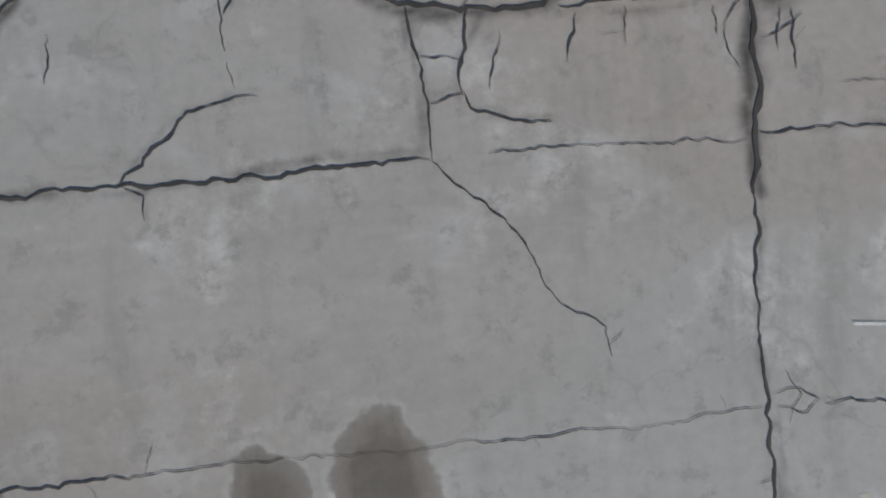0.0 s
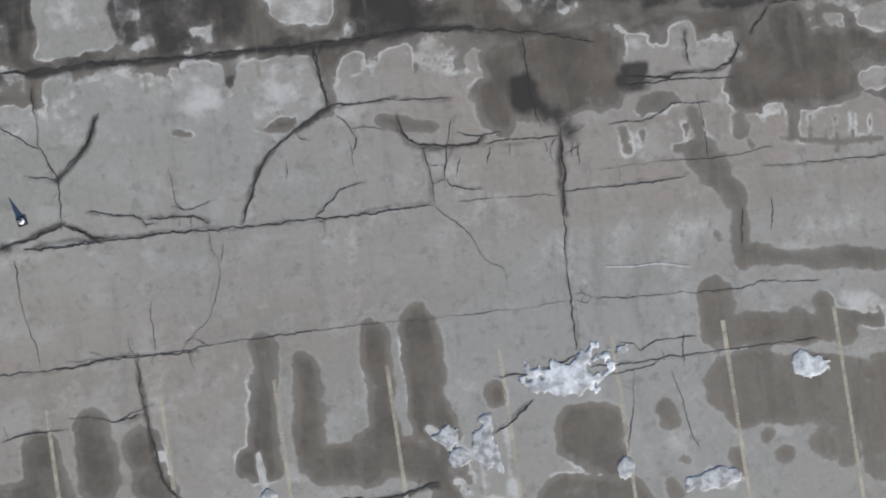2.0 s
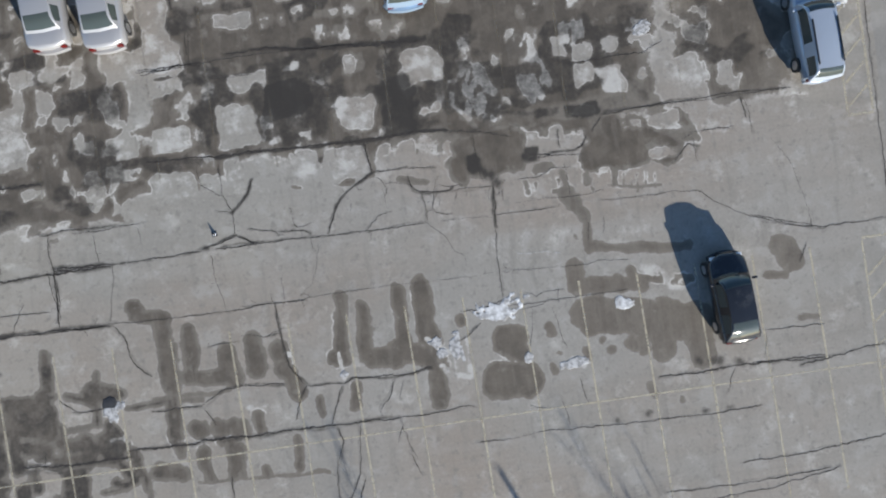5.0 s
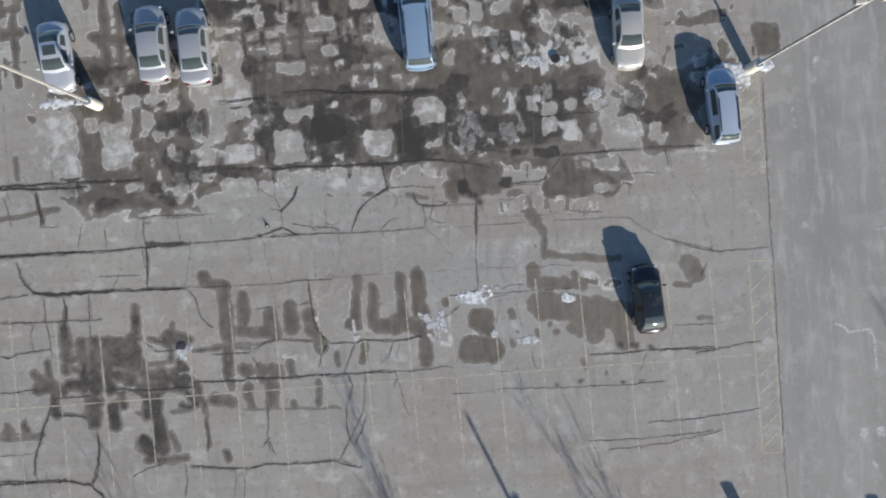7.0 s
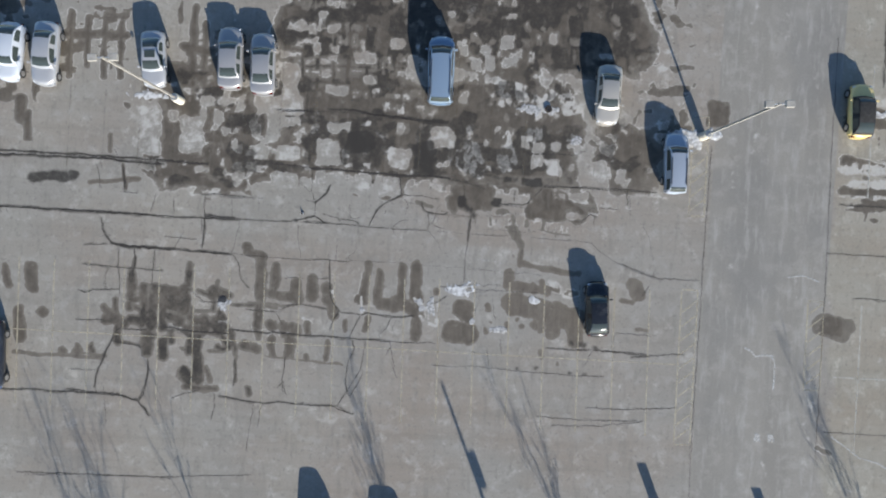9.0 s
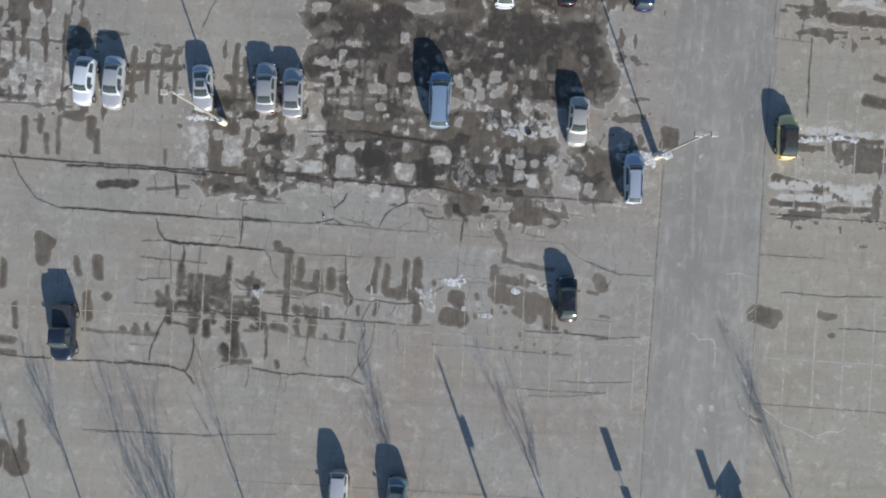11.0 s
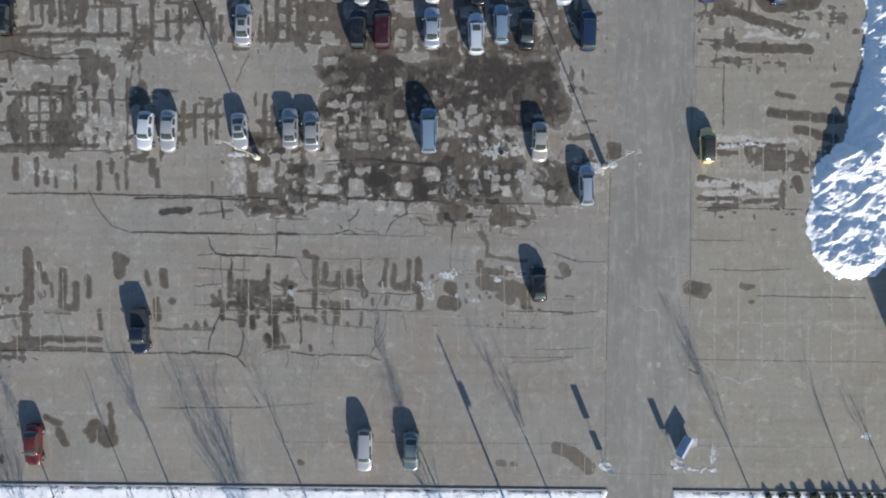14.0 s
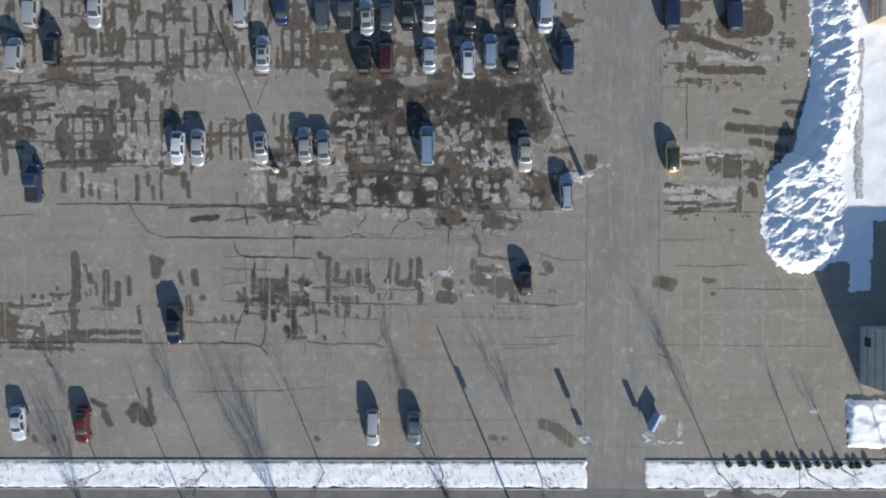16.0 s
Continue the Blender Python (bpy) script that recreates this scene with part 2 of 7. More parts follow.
def tube(bm, a, b, r0, r1, sides=8, caps=True):
    a, b = Vector(a), Vector(b)
    turn = (b - a).to_track_quat("Z", "Y").to_matrix()
    rings = []
    for p, r in ((a, r0), (b, r1)):
        rings.append([bm.verts.new(p + turn @ Vector((r * math.cos(k * math.tau / sides), r * math.sin(k * math.tau / sides), 0))) for k in range(sides)])
    for k in range(sides):
        bm.faces.new((rings[0][k], rings[0][(k + 1) % sides], rings[1][(k + 1) % sides], rings[1][k]))
    if caps:
        bm.faces.new(rings[0][::-1])
        bm.faces.new(rings[1])
    return bm


def loft(bm, sections, cap=True):
    rings = [[bm.verts.new(p) for p in s] for s in sections]
    n = len(rings[0])
    for a, b in zip(rings, rings[1:]):
        for k in range(n):
            bm.faces.new((a[k], a[(k + 1) % n], b[(k + 1) % n], b[k]))
    if cap:
        bm.faces.new(rings[0][::-1])
        bm.faces.new(rings[-1])
    bmesh.ops.recalc_face_normals(bm, faces=bm.faces)
    return bm


def slab(bm, corners, normal, depth):
    """A thin plate on four corners, proud along the normal."""
    n = Vector(normal).normalized() * depth
    low = [bm.verts.new(Vector(c) - n * 0.5) for c in corners]
    top = [bm.verts.new(Vector(c) + n) for c in corners]
    bm.faces.new(top)
    bm.faces.new(low[::-1])
    for k in range(len(low)):
        bm.faces.new((low[k], low[(k + 1) % len(low)], top[(k + 1) % len(top)], top[k]))
    bmesh.ops.recalc_face_normals(bm, faces=bm.faces)
    return bm


# ---------------------------------------------------------------- pavement fields
STEP, FINE = 0.125, 0.0625                        # the lattice is finer where the camera starts
GX = np.concatenate((np.arange(-62.0, -12.0, STEP), np.arange(-12.0, 8.0, FINE), np.arange(8.0, 62.0 + STEP / 2, STEP)))
GY = np.concatenate((np.arange(-33.0, -6.0, STEP), np.arange(-6.0, 6.0, FINE), np.arange(6.0, 37.0 + STEP / 2, STEP)))
PX, PY = np.meshgrid(GX, GY)
lattice = np.random.RandomState(7).rand(256, 256)


def value_noise(x, y):
    xi, yi = np.floor(x).astype(int), np.floor(y).astype(int)
    u, v = x - xi, y - yi
    u, v = u * u * (3 - 2 * u), v * v * (3 - 2 * v)
    a, b = lattice[xi % 256, yi % 256], lattice[(xi + 1) % 256, yi % 256]
    c, d = lattice[xi % 256, (yi + 1) % 256], lattice[(xi + 1) % 256, (yi + 1) % 256]
    return (a * (1 - u) + b * u) * (1 - v) + (c * (1 - u) + d * u) * v


def fractal(x, y):
    return 0.55 * value_noise(x, y) + 0.3 * value_noise(2.1 * x + 17, 2.1 * y + 5) + 0.15 * value_noise(4.3 * x + 3, 4.3 * y + 41)


WX = PX + 0.3 * (fractal(PX * 0.9, PY * 0.9) - 0.5)
WY = PY + 0.3 * (fractal(PX * 0.9 + 50, PY * 0.9 + 20) - 0.5)
MOTTLE, GRIME = fractal(PX * 1.7 + 9, PY * 1.5), fractal(PX * 0.8 + 33, PY * 0.7 + 11)
wet, soot, chalk = np.zeros_like(PX), np.zeros_like(PX), np.zeros_like(PX)


def window_of(x0, x1, y0, y1, pad):
    i0, i1 = np.searchsorted(GX, (min(x0, x1) - pad, max(x0, x1) + pad))
    j0, j1 = np.searchsorted(GY, (min(y0, y1) - pad, max(y0, y1) + pad))
    return np.s_[j0:j1, i0:i1]


def capsule(x0, y0, x1, y1, s):
    dx, dy = x1 - x0, y1 - y0
    k = np.clip(((WX[s] - x0) * dx + (WY[s] - y0) * dy) / max(dx * dx + dy * dy, 1e-6), 0, 1)
    return np.hypot(WX[s] - x0 - k * dx, WY[s] - y0 - k * dy)


def stain(x0, y0, x1, y1, wide, field=None, power=1.0, soft=0.22):
    """A wet streak or spot between two places."""
    f = wet if field is None else field
    s = window_of(x0, x1, y0, y1, wide + 1.2)
    d = capsule(x0, y0, x1, y1, s) - wide / 2 - 0.035 + min(0.35, 0.36 * wide) * (MOTTLE[s] - 0.5)
    f[s] = np.maximum(f[s], power * np.clip(0.5 - d / (2 * soft), 0, 1))


def pad(x, y, rx, ry, field, power, turn=0.0, soft=0.36):
    """A square-cut patch, as where the pavement was once cut out and filled."""
    s = window_of(x, x, y, y, rx + ry + 1.0)
    u, v = WX[s] - x, WY[s] - y
    u, v = u * math.cos(turn) + v * math.sin(turn), v * math.cos(turn) - u * math.sin(turn)
    rx, ry = rx + 0.05, ry + 0.05
    r = 0.45 * min(rx, ry)
    d = np.hypot(np.maximum(np.abs(u) - rx + r, 0), np.maximum(np.abs(v) - ry + r, 0)) - r
    d += 0.38 * (MOTTLE[s] - 0.5)
    field[s] = np.maximum(field[s], power * (0.78 + 0.50 * GRIME[s]) * np.clip(0.5 - d / soft, 0, 1))


def dry(x, y, rx, ry, fresh=1.0):
    """A dried island with square-ish outline inside the wet area."""
    s = window_of(x, x, y, y, max(rx, ry) + 1.2)
    u, v = np.abs(WX[s] - x) - rx, np.abs(WY[s] - y) - ry
    r = 0.35 * min(rx, ry)
    d = np.hypot(np.maximum(u + r, 0), np.maximum(v + r, 0)) - r + 0.06 + 0.52 * (MOTTLE[s] - 0.5)
    wet[s] = np.minimum(wet[s], np.clip(0.45 + 0.45 * (1 - fresh) + d / 0.34, 0.62 * (1 - fresh), 1))
    chalk[s] = np.maximum(chalk[s], fresh * (0.34 + 0.32 * GRIME[s]) * np.clip(0.5 - d / 0.5, 0, 1))
    soot[s] = np.minimum(soot[s], np.clip(0.45 + d / 0.45, 0, 1))


def zone(x0, x1, y0, y1, edge=2.0):
    d = np.maximum(np.maximum(x0 - PX, PX - x1), np.maximum(y0 - PY, PY - y1)) + 3.0 * (fractal(PX * 0.25, PY * 0.25) - 0.5)
    return np.clip(0.5 - d / edge, 0, 1)


# meltwater drawn out along the old joints: a net of upright and level streaks
def ranked(f):
    order = np.empty(f.size)
    order[np.argsort(f, axis=None)] = np.linspace(0, 1, f.size)
    return order.reshape(f.shape)


u_line = PX / 1.31 + 0.9 * fractal(PX * 0.16, PY * 0.22)
v_line = PY / 1.25 + 1.0 * fractal(PX * 0.13 + 7, PY * 0.2 + 3)
near_u = 1 - 2 * np.abs(u_line - np.round(u_line))
near_v = 1 - 2 * np.abs(v_line - np.round(v_line))
patchy_u, patchy_v = fractal(PX * 0.45 + 12, PY * 0.22), fractal(PX * 0.2, PY * 0.45 + 8)
upright = fractal(PX * 1.05 + 2, PY * 0.30 + 9)
level = fractal(PX * 0.26 + 31, PY * 1.15)
net = ranked(np.maximum(upright, level) + 0.35 * fractal(PX * 0.5, PY * 0.42) + 0.25 * fractal(PX * 2.3 + 4, PY * 1.9) + 0.12 * near_u * patchy_u)
blots = ranked(0.9 * fractal(PX * 0.8 + 3, PY * 0.62 + 70) + 0.5 * fractal(PX * 2.2, PY * 1.6) + 0.3 * np.maximum(near_u, near_v))
damp = np.zeros_like(PX)
for x0, x1, y0, y1, much in (
    (-22, 17, 22, 32, 0.46), (-58, -21, 21, 31.5, 0.36), (-60, -34, 9.5, 17.5, 0.54), (-58, -36, 16, 22, 0.52), (-36, -12, 9.8, 17, 0.2),
    (-34, -24, 9.8, 16, 0.26), (-62, -46, -13.5, -6, 0.40), (12.5, 16, 8.5, 21, 0.42), (28, 42, 8, 11.5, 0.35),
    (28, 38, 3.5, 7.2, 0.5), (28, 45, 20, 32, 0.30)):
    damp = np.maximum(damp, zone(x0, x1, y0, y1, 3.0) * much)
wet[:] = np.clip((damp + net - 1.0) / 0.22 + 0.5, 0, 1) * np.clip(damp * 8, 0, 1) * 0.88
chalk[:] = np.clip(damp * 1.1, 0, 0.40) * np.clip(0.5 - (damp + net - 1.0) / 0.3, 0, 1)


def wash(x0, x1, y0, y1, much=0.86):
    """Ground that is wet nearly all over."""
    d = np.maximum(np.maximum(x0 - WX, WX - x1), np.maximum(y0 - WY, WY - y1)) + 4.5 * (fractal(PX * 0.3, PY * 0.4) - 0.5)
    z = np.clip(0.5 - d / 1.8, 0, 1)
    wet[:] = np.maximum(wet, z * np.clip((much + blots - 1.0) / 0.3 + 0.5, 0, 1))
    chalk[:] = np.maximum(chalk, 0.16 * z)
    soot[:] = np.maximum(soot, z * np.clip((fractal(PX * 0.42, PY * 0.6) - 0.48) / 0.16, 0, 0.62))


wash(-23.2, -15.0, 2.2, 13.0)
wash(-15.0, 9.0, 3.9, 13.0, 0.98)
wash(8.8, 14.0, 4.2, 9.6)
wash(-14.6, 12.6, 12.4, 21.5, 1.0)
wash(-11.0, 11.0, 20.5, 23.5, 0.78)

stain(6.9, 3.4, 8.4, 2.6, 1.31)
stain(3.1, 4.3, 4.8, 4.3, 0.79)
stain(1.7, 4.2, 3.1, 4.3, 0.66)
stain(-1.1, 3.3, -0.9, 2.8, 0.79)
stain(6.0, 4.0, 6.2, 3.2, 1.09)
stain(-3.1, 4.3, -2.8, 4.1, 0.26)
stain(-4.8, 4.6, -4.8, 4.1, 0.31)
stain(-3.7, 3.0, -2.5, 2.7, 0.26)
stain(-6.1, 3.4, -5.9, 3.3, 0.57)
stain(-0.1, 4.2, 1.4, 3.7, 0.87)
stain(9.0, 4.1, 9.4, 3.6, 0.44)
stain(-25.6, 4.7, -25.4, 2.8, 0.26)
stain(-22.6, 8.7, -22.1, 5.3, 0.86)
stain(-21.6, 8.6, -21.8, 6.6, 0.43)
stain(-25.6, 9.2, -25.4, 9.1, 0.34)
stain(27.0, -4.5, 28.4, -5.1, 1.72, power=0.8)
stain(27.1, -13.8, 28.0, -14.2, 0.43, power=0.8)
stain(27.0, -4.6, 28.8, -4.6, 1.44, power=0.8)
stain(32.8, -4.3, 34.2, -4.4, 0.72, power=0.8)
stain(33.7, -6.1, 34.0, -6.1, 0.58, power=0.8)
stain(35.9, 28.0, 39.8, 28.3, 3.60)
stain(30.5, 26.9, 33.1, 25.8, 1.15)
stain(33.1, 25.8, 38.8, 24.0, 1.29)
stain(32.3, 22.3, 39.9, 22.3, 1.15)
stain(35.9, 15.1, 43.8, 14.4, 1.15)
stain(42.7, 18.3, 45.6, 18.2, 0.50)
stain(43.4, 16.9, 45.2, 16.5, 1.01)
stain(36.6, 17.2, 38.4, 16.9, 0.58)
stain(29.5, 11.5, 37.4, 11.5, 0.58)
stain(38.8, 13.3, 43.1, 12.2, 1.01)
stain(-43.6, -21.3, -42.9, -22.7, 1.01)
stain(-45.1, -19.8, -43.6, -20.5, 0.72)
stain(-39.6, -20.9, -38.0, -22.3, 2.01)
stain(-38.0, -18.4, -37.6, -21.3, 0.72)
stain(-40.4, -21.3, -39.9, -22.0, 1.01)
stain(-6.4, 4.0, -5.0, 3.6, 0.72)
stain(-52.7, -24.5, -52.5, -24.8, 0.72)
stain(-50.1, -24.5, -50.0, -24.7, 0.72)
stain(5.8, -24.5, 6.2, -24.5, 0.86, power=0.8)
stain(7.3, -24.5, 7.5, -24.5, 0.72, power=0.8)
stain(-16.5, -24.5, -16.3, -24.6, 0.72)
stain(12.3, -22.6, 15.2, -24.1, 1.44, power=0.8)
stain(14.1, -23.4, 15.9, -24.8, 1.73, power=0.8)
stain(47.4, 9.7, 48.8, 9.0, 0.58)
stain(38.8, 7.6, 39.2, 6.5, 1.01)
stain(28.1, 7.6, 32.4, 6.8, 1.01)
stain(28.1, 5.4, 32.4, 5.3, 0.86)
stain(33.1, 5.1, 36.7, 5.4, 0.58)
pad(-16.1, -1.1, 0.24, 0.42, wet, 0.95)
pad(6.0, 3.2, 1.52, 1.09, wet, 0.85)
pad(8.9, 3.2, 1.01, 0.34, wet, 0.70)
pad(2.8, 2.3, 0.42, 0.51, wet, 0.75)
pad(5.9, 2.0, 0.20, 0.59, wet, 0.70)
pad(-0.3, 5.1, 1.18, 0.54, wet, 0.80)
pad(2.5, 4.9, 2.02, 0.39, wet, 0.80)
pad(-5.4, 4.3, 0.84, 0.30, wet, 0.60)
pad(-7.1, 3.9, 0.84, 0.20, wet, 0.50)


# damp bars and patches in the bays south of the aisle
stain(-16.11, -0.98, -15.79, -1.47, 0.74, power=0.90)
stain(-15.79, -1.47, -14.89, -1.64, 0.74, power=0.90)
stain(-15.04, -1.57, -14.92, -4.66, 0.79, power=0.90)
stain(-14.68, -2.94, -14.90, -5.76, 0.57, power=0.90)
stain(-14.81, -5.78, -14.91, -7.08, 0.61, power=0.90)
stain(-13.85, -2.44, -13.99, -4.25, 0.79, power=0.90)
stain(-14.27, -4.38, -12.06, -4.52, 0.74, power=0.90)
stain(-12.37, -3.60, -12.21, -4.39, 1.01, power=0.90)
stain(-12.26, -4.38, -12.09, -4.74, 0.87, power=0.90)
stain(-11.12, -3.27, -11.17, -4.43, 1.01, power=0.90)
stain(-10.13, -3.58, -10.06, -4.03, 0.70, power=0.90)
stain(-9.85, -3.62, -9.55, -5.43, 0.57, power=0.90)
stain(-9.98, -4.60, -9.68, -4.75, 0.79, power=0.90)
stain(-9.49, -5.33, -9.38, -5.78, 0.74, power=0.90)
stain(-7.01, -1.82, -7.19, -4.22, 0.66, power=0.90)
stain(-7.55, -4.50, -7.23, -4.55, 0.74, power=0.90)
stain(-6.06, -2.44, -6.15, -4.37, 0.74, power=0.90)
stain(-6.03, -4.61, -5.06, -4.79, 0.96, power=0.90)
stain(-4.38, -1.93, -4.52, -4.38, 0.70, power=0.90)
stain(-4.80, -4.45, -3.35, -5.16, 0.96, power=0.90)
stain(-3.47, -1.77, -3.32, -4.11, 0.96, power=0.90)
stain(-3.45, -1.44, -3.45, -2.10, 0.52, power=0.90)
stain(-3.16, -4.13, -3.17, -5.45, 0.87, power=0.90)
stain(-3.28, -5.88, -3.24, -7.03, 0.87, power=0.90)
stain(-6.92, -5.80, -6.94, -6.68, 0.61, power=0.90)
stain(-1.85, -3.56, -1.82, -3.70, 0.48, power=0.90)
stain(-8.57, -6.23, -8.53, -6.78, 0.44, power=0.90)
stain(-13.81, -6.58, -13.81, -6.91, 0.57, power=0.90)
stain(-12.91, -6.71, -12.83, -6.94, 0.66, power=0.90)
stain(-12.04, -6.77, -11.98, -7.10, 0.66, power=0.90)
stain(-11.30, -6.61, -11.25, -6.94, 0.61, power=0.90)
stain(-18.61, -4.53, -17.32, -4.65, 0.79, power=0.90)
stain(-18.18, -3.76, -18.16, -4.42, 0.31, power=0.90)
stain(-19.13, -6.70, -19.06, -6.93, 0.92, power=0.90)
stain(-18.05, -6.74, -17.88, -7.09, 1.44, power=0.90)
stain(-17.90, -5.99, -17.82, -6.66, 0.61, power=0.90)
stain(-16.98, -5.36, -15.00, -5.20, 0.31, power=0.90)
stain(-15.01, -5.31, -13.71, -5.39, 0.26, power=0.90)
stain(-20.50, -7.16, -18.77, -7.19, 0.52, power=0.90)
stain(-17.02, -7.22, -16.87, -7.68, 0.61, power=0.90)
stain(-15.08, -6.62, -14.99, -7.51, 0.61, power=0.90)
stain(-14.00, -7.76, -14.01, -8.31, 0.70, power=0.90)
stain(-12.46, -7.76, -12.51, -8.52, 0.79, power=0.90)
stain(-9.73, -7.93, -9.76, -8.96, 0.48, power=0.90)
stain(-0.07, -4.57, 0.58, -4.66, 1.09, power=0.90)
stain(-0.13, -5.00, 0.49, -5.31, 1.09, power=0.90)
stain(-0.53, -6.27, 0.67, -6.44, 1.31, power=0.90)
stain(-0.70, -6.69, 0.72, -6.84, 1.22, power=0.90)
stain(3.51, -1.93, 3.52, -2.86, 0.87, power=0.80)
stain(3.72, -2.84, 6.34, -3.15, 0.79, power=0.80)
stain(5.98, -2.54, 6.32, -3.25, 0.66, power=0.80)
stain(3.87, -4.13, 8.62, -5.13, 1.79, power=0.80)
stain(3.65, -3.76, 3.78, -4.78, 1.01, power=0.80)
stain(6.89, -5.55, 6.92, -6.11, 1.22, power=0.80)
stain(8.60, -5.57, 8.62, -6.68, 1.31, power=0.80)
stain(6.08, -4.99, 6.07, -5.88, 0.79, power=0.80)
stain(6.06, -2.77, 8.55, -3.24, 0.48, power=0.80)
stain(4.27, -5.36, 4.30, -5.36, 0.39, power=0.80)
stain(4.63, -5.85, 4.71, -5.86, 0.48, power=0.80)
stain(5.49, -5.57, 5.59, -5.81, 0.61, power=0.80)
stain(2.06, -4.42, 2.11, -4.70, 0.52, power=0.80)
stain(3.13, -4.35, 3.14, -4.40, 0.44, power=0.80)
stain(3.46, -5.77, 3.49, -6.06, 0.48, power=0.80)
stain(1.93, -6.13, 2.01, -6.36, 0.52, power=0.80)
stain(2.33, -5.61, 2.35, -5.62, 0.26, power=0.80)
stain(12.79, -2.39, 13.14, -3.10, 1.14, power=0.80)
stain(11.97, -3.51, 12.84, -3.64, 0.39, power=0.80)
stain(3.69, -0.67, 3.72, -0.79, 0.22, power=0.80)
stain(3.62, 1.22, 3.90, 0.85, 0.96, power=0.80)
stain(3.89, 0.74, 4.20, 0.14, 0.70, power=0.80)
stain(4.27, 0.02, 4.18, -1.29, 0.44, power=0.80)
stain(4.28, -1.20, 8.65, -1.72, 0.52, power=0.80)
stain(7.18, -4.26, 8.43, -4.88, 1.09, power=0.80)
stain(6.14, -7.70, 6.31, -8.08, 0.70, power=0.62)
stain(7.43, -8.39, 7.46, -8.62, 0.39, power=0.62)
stain(13.13, -5.54, 14.01, -5.67, 0.48, power=0.62)
stain(4.37, -8.95, 4.41, -9.00, 0.39, soot, power=0.66)
stain(5.77, -8.93, 5.87, -8.90, 0.52, soot, power=0.66)
stain(8.35, -9.08, 8.46, -9.10, 0.39, soot, power=0.66)
stain(9.46, -9.13, 9.57, -9.14, 0.44, soot, power=0.66)
stain(8.33, -6.86, 8.42, -6.87, 0.44, soot, power=0.66)
stain(10.17, -7.23, 10.26, -7.25, 0.44, soot, power=0.66)
stain(9.04, -6.92, 9.36, -6.96, 0.52, soot, power=0.66)
stain(-12.58, 1.16, -12.45, 1.14, 0.35, soot, power=0.80)
stain(-0.39, 3.39, -0.40, 2.99, 0.48, soot, power=0.95)
stain(1.96, 3.28, 2.06, 3.22, 0.35, soot, power=0.95)
stain(0.47, 1.99, 0.34, 0.86, 0.26, soot, power=0.66)
stain(-24.41, -2.22, -24.38, -3.23, 0.34, power=0.90)
stain(-24.50, -3.39, -24.54, -5.24, 0.81, power=0.90)
stain(-24.55, -5.40, -23.46, -5.25, 0.61, power=0.90)
stain(-22.79, -4.36, -22.94, -7.21, 0.88, power=0.90)
stain(-22.06, -4.41, -22.11, -7.27, 0.81, power=0.90)
stain(-21.24, -4.71, -20.59, -4.96, 1.21, power=0.90)
stain(-23.05, -4.24, -20.05, -4.40, 0.40, power=0.90)
stain(-20.25, -2.63, -20.28, -3.98, 0.67, power=0.90)
stain(-18.36, -4.26, -17.54, -4.52, 0.74, power=0.90)
stain(-18.14, -3.60, -18.17, -4.03, 0.27, power=0.90)
stain(-25.65, -5.39, -25.62, -6.33, 0.57, power=0.90)
stain(-26.26, -6.82, -24.94, -7.06, 0.94, power=0.90)
stain(-24.59, -6.81, -23.60, -6.99, 0.81, power=0.90)
stain(-25.45, -7.52, -25.32, -8.54, 0.67, power=0.90)
stain(-24.67, -5.66, -24.59, -6.01, 0.61, power=0.90)
stain(-23.61, -7.16, -18.95, -7.68, 0.27, power=0.90)
stain(-23.19, -8.27, -23.08, -9.05, 1.15, power=0.90)
stain(-23.32, -7.72, -22.83, -7.96, 0.81, power=0.90)
stain(-21.99, -8.36, -21.94, -9.47, 0.81, power=0.90)
stain(-25.06, -8.56, -23.72, -8.66, 0.30, power=0.90)
stain(-20.71, -8.76, -19.39, -9.00, 0.27, power=0.90)
stain(-20.04, -6.55, -18.56, -6.87, 0.74, power=0.90)
stain(-19.04, -6.56, -18.91, -7.11, 0.94, power=0.90)
stain(-17.85, -6.42, -17.55, -6.88, 1.15, power=0.90)
stain(-17.84, -8.47, -17.51, -8.63, 0.61, power=0.90)
stain(-18.54, -8.89, -17.35, -8.65, 0.37, power=0.90)
stain(-20.04, -7.83, -20.05, -8.95, 0.74, power=0.90)
stain(-19.58, -7.97, -19.21, -11.03, 1.01, power=0.90)
stain(-20.45, -10.57, -19.88, -11.08, 0.94, power=0.90)
stain(-20.19, -11.60, -17.91, -11.67, 0.54, power=0.90)
stain(-18.80, -10.05, -18.27, -11.10, 0.47, power=0.90)
stain(-21.47, -7.72, -21.42, -8.40, 0.54, power=0.90)
stain(-16.94, -7.73, -16.81, -8.28, 0.61, power=0.90)
stain(-16.54, -9.11, -16.45, -11.01, 0.30, power=0.90)
stain(-16.77, -8.08, -16.64, -9.04, 0.40, power=0.90)
stain(-16.04, -8.31, -14.99, -8.56, 0.81, power=0.90)
stain(-14.00, -7.96, -13.83, -8.85, 0.61, power=0.90)
stain(-12.68, -7.38, -12.66, -8.94, 0.61, power=0.90)
stain(-12.39, -8.08, -12.32, -8.96, 0.44, power=0.90)
stain(-11.34, -8.80, -11.26, -9.11, 0.47, power=0.90)
stain(-9.78, -7.81, -9.80, -8.95, 0.44, power=0.90)
stain(-14.35, -8.98, -8.65, -9.38, 0.17, power=0.90)
stain(-15.14, -5.27, -15.08, -7.64, 0.47, power=0.90)
stain(-14.10, -6.60, -13.85, -6.82, 0.81, power=0.90)
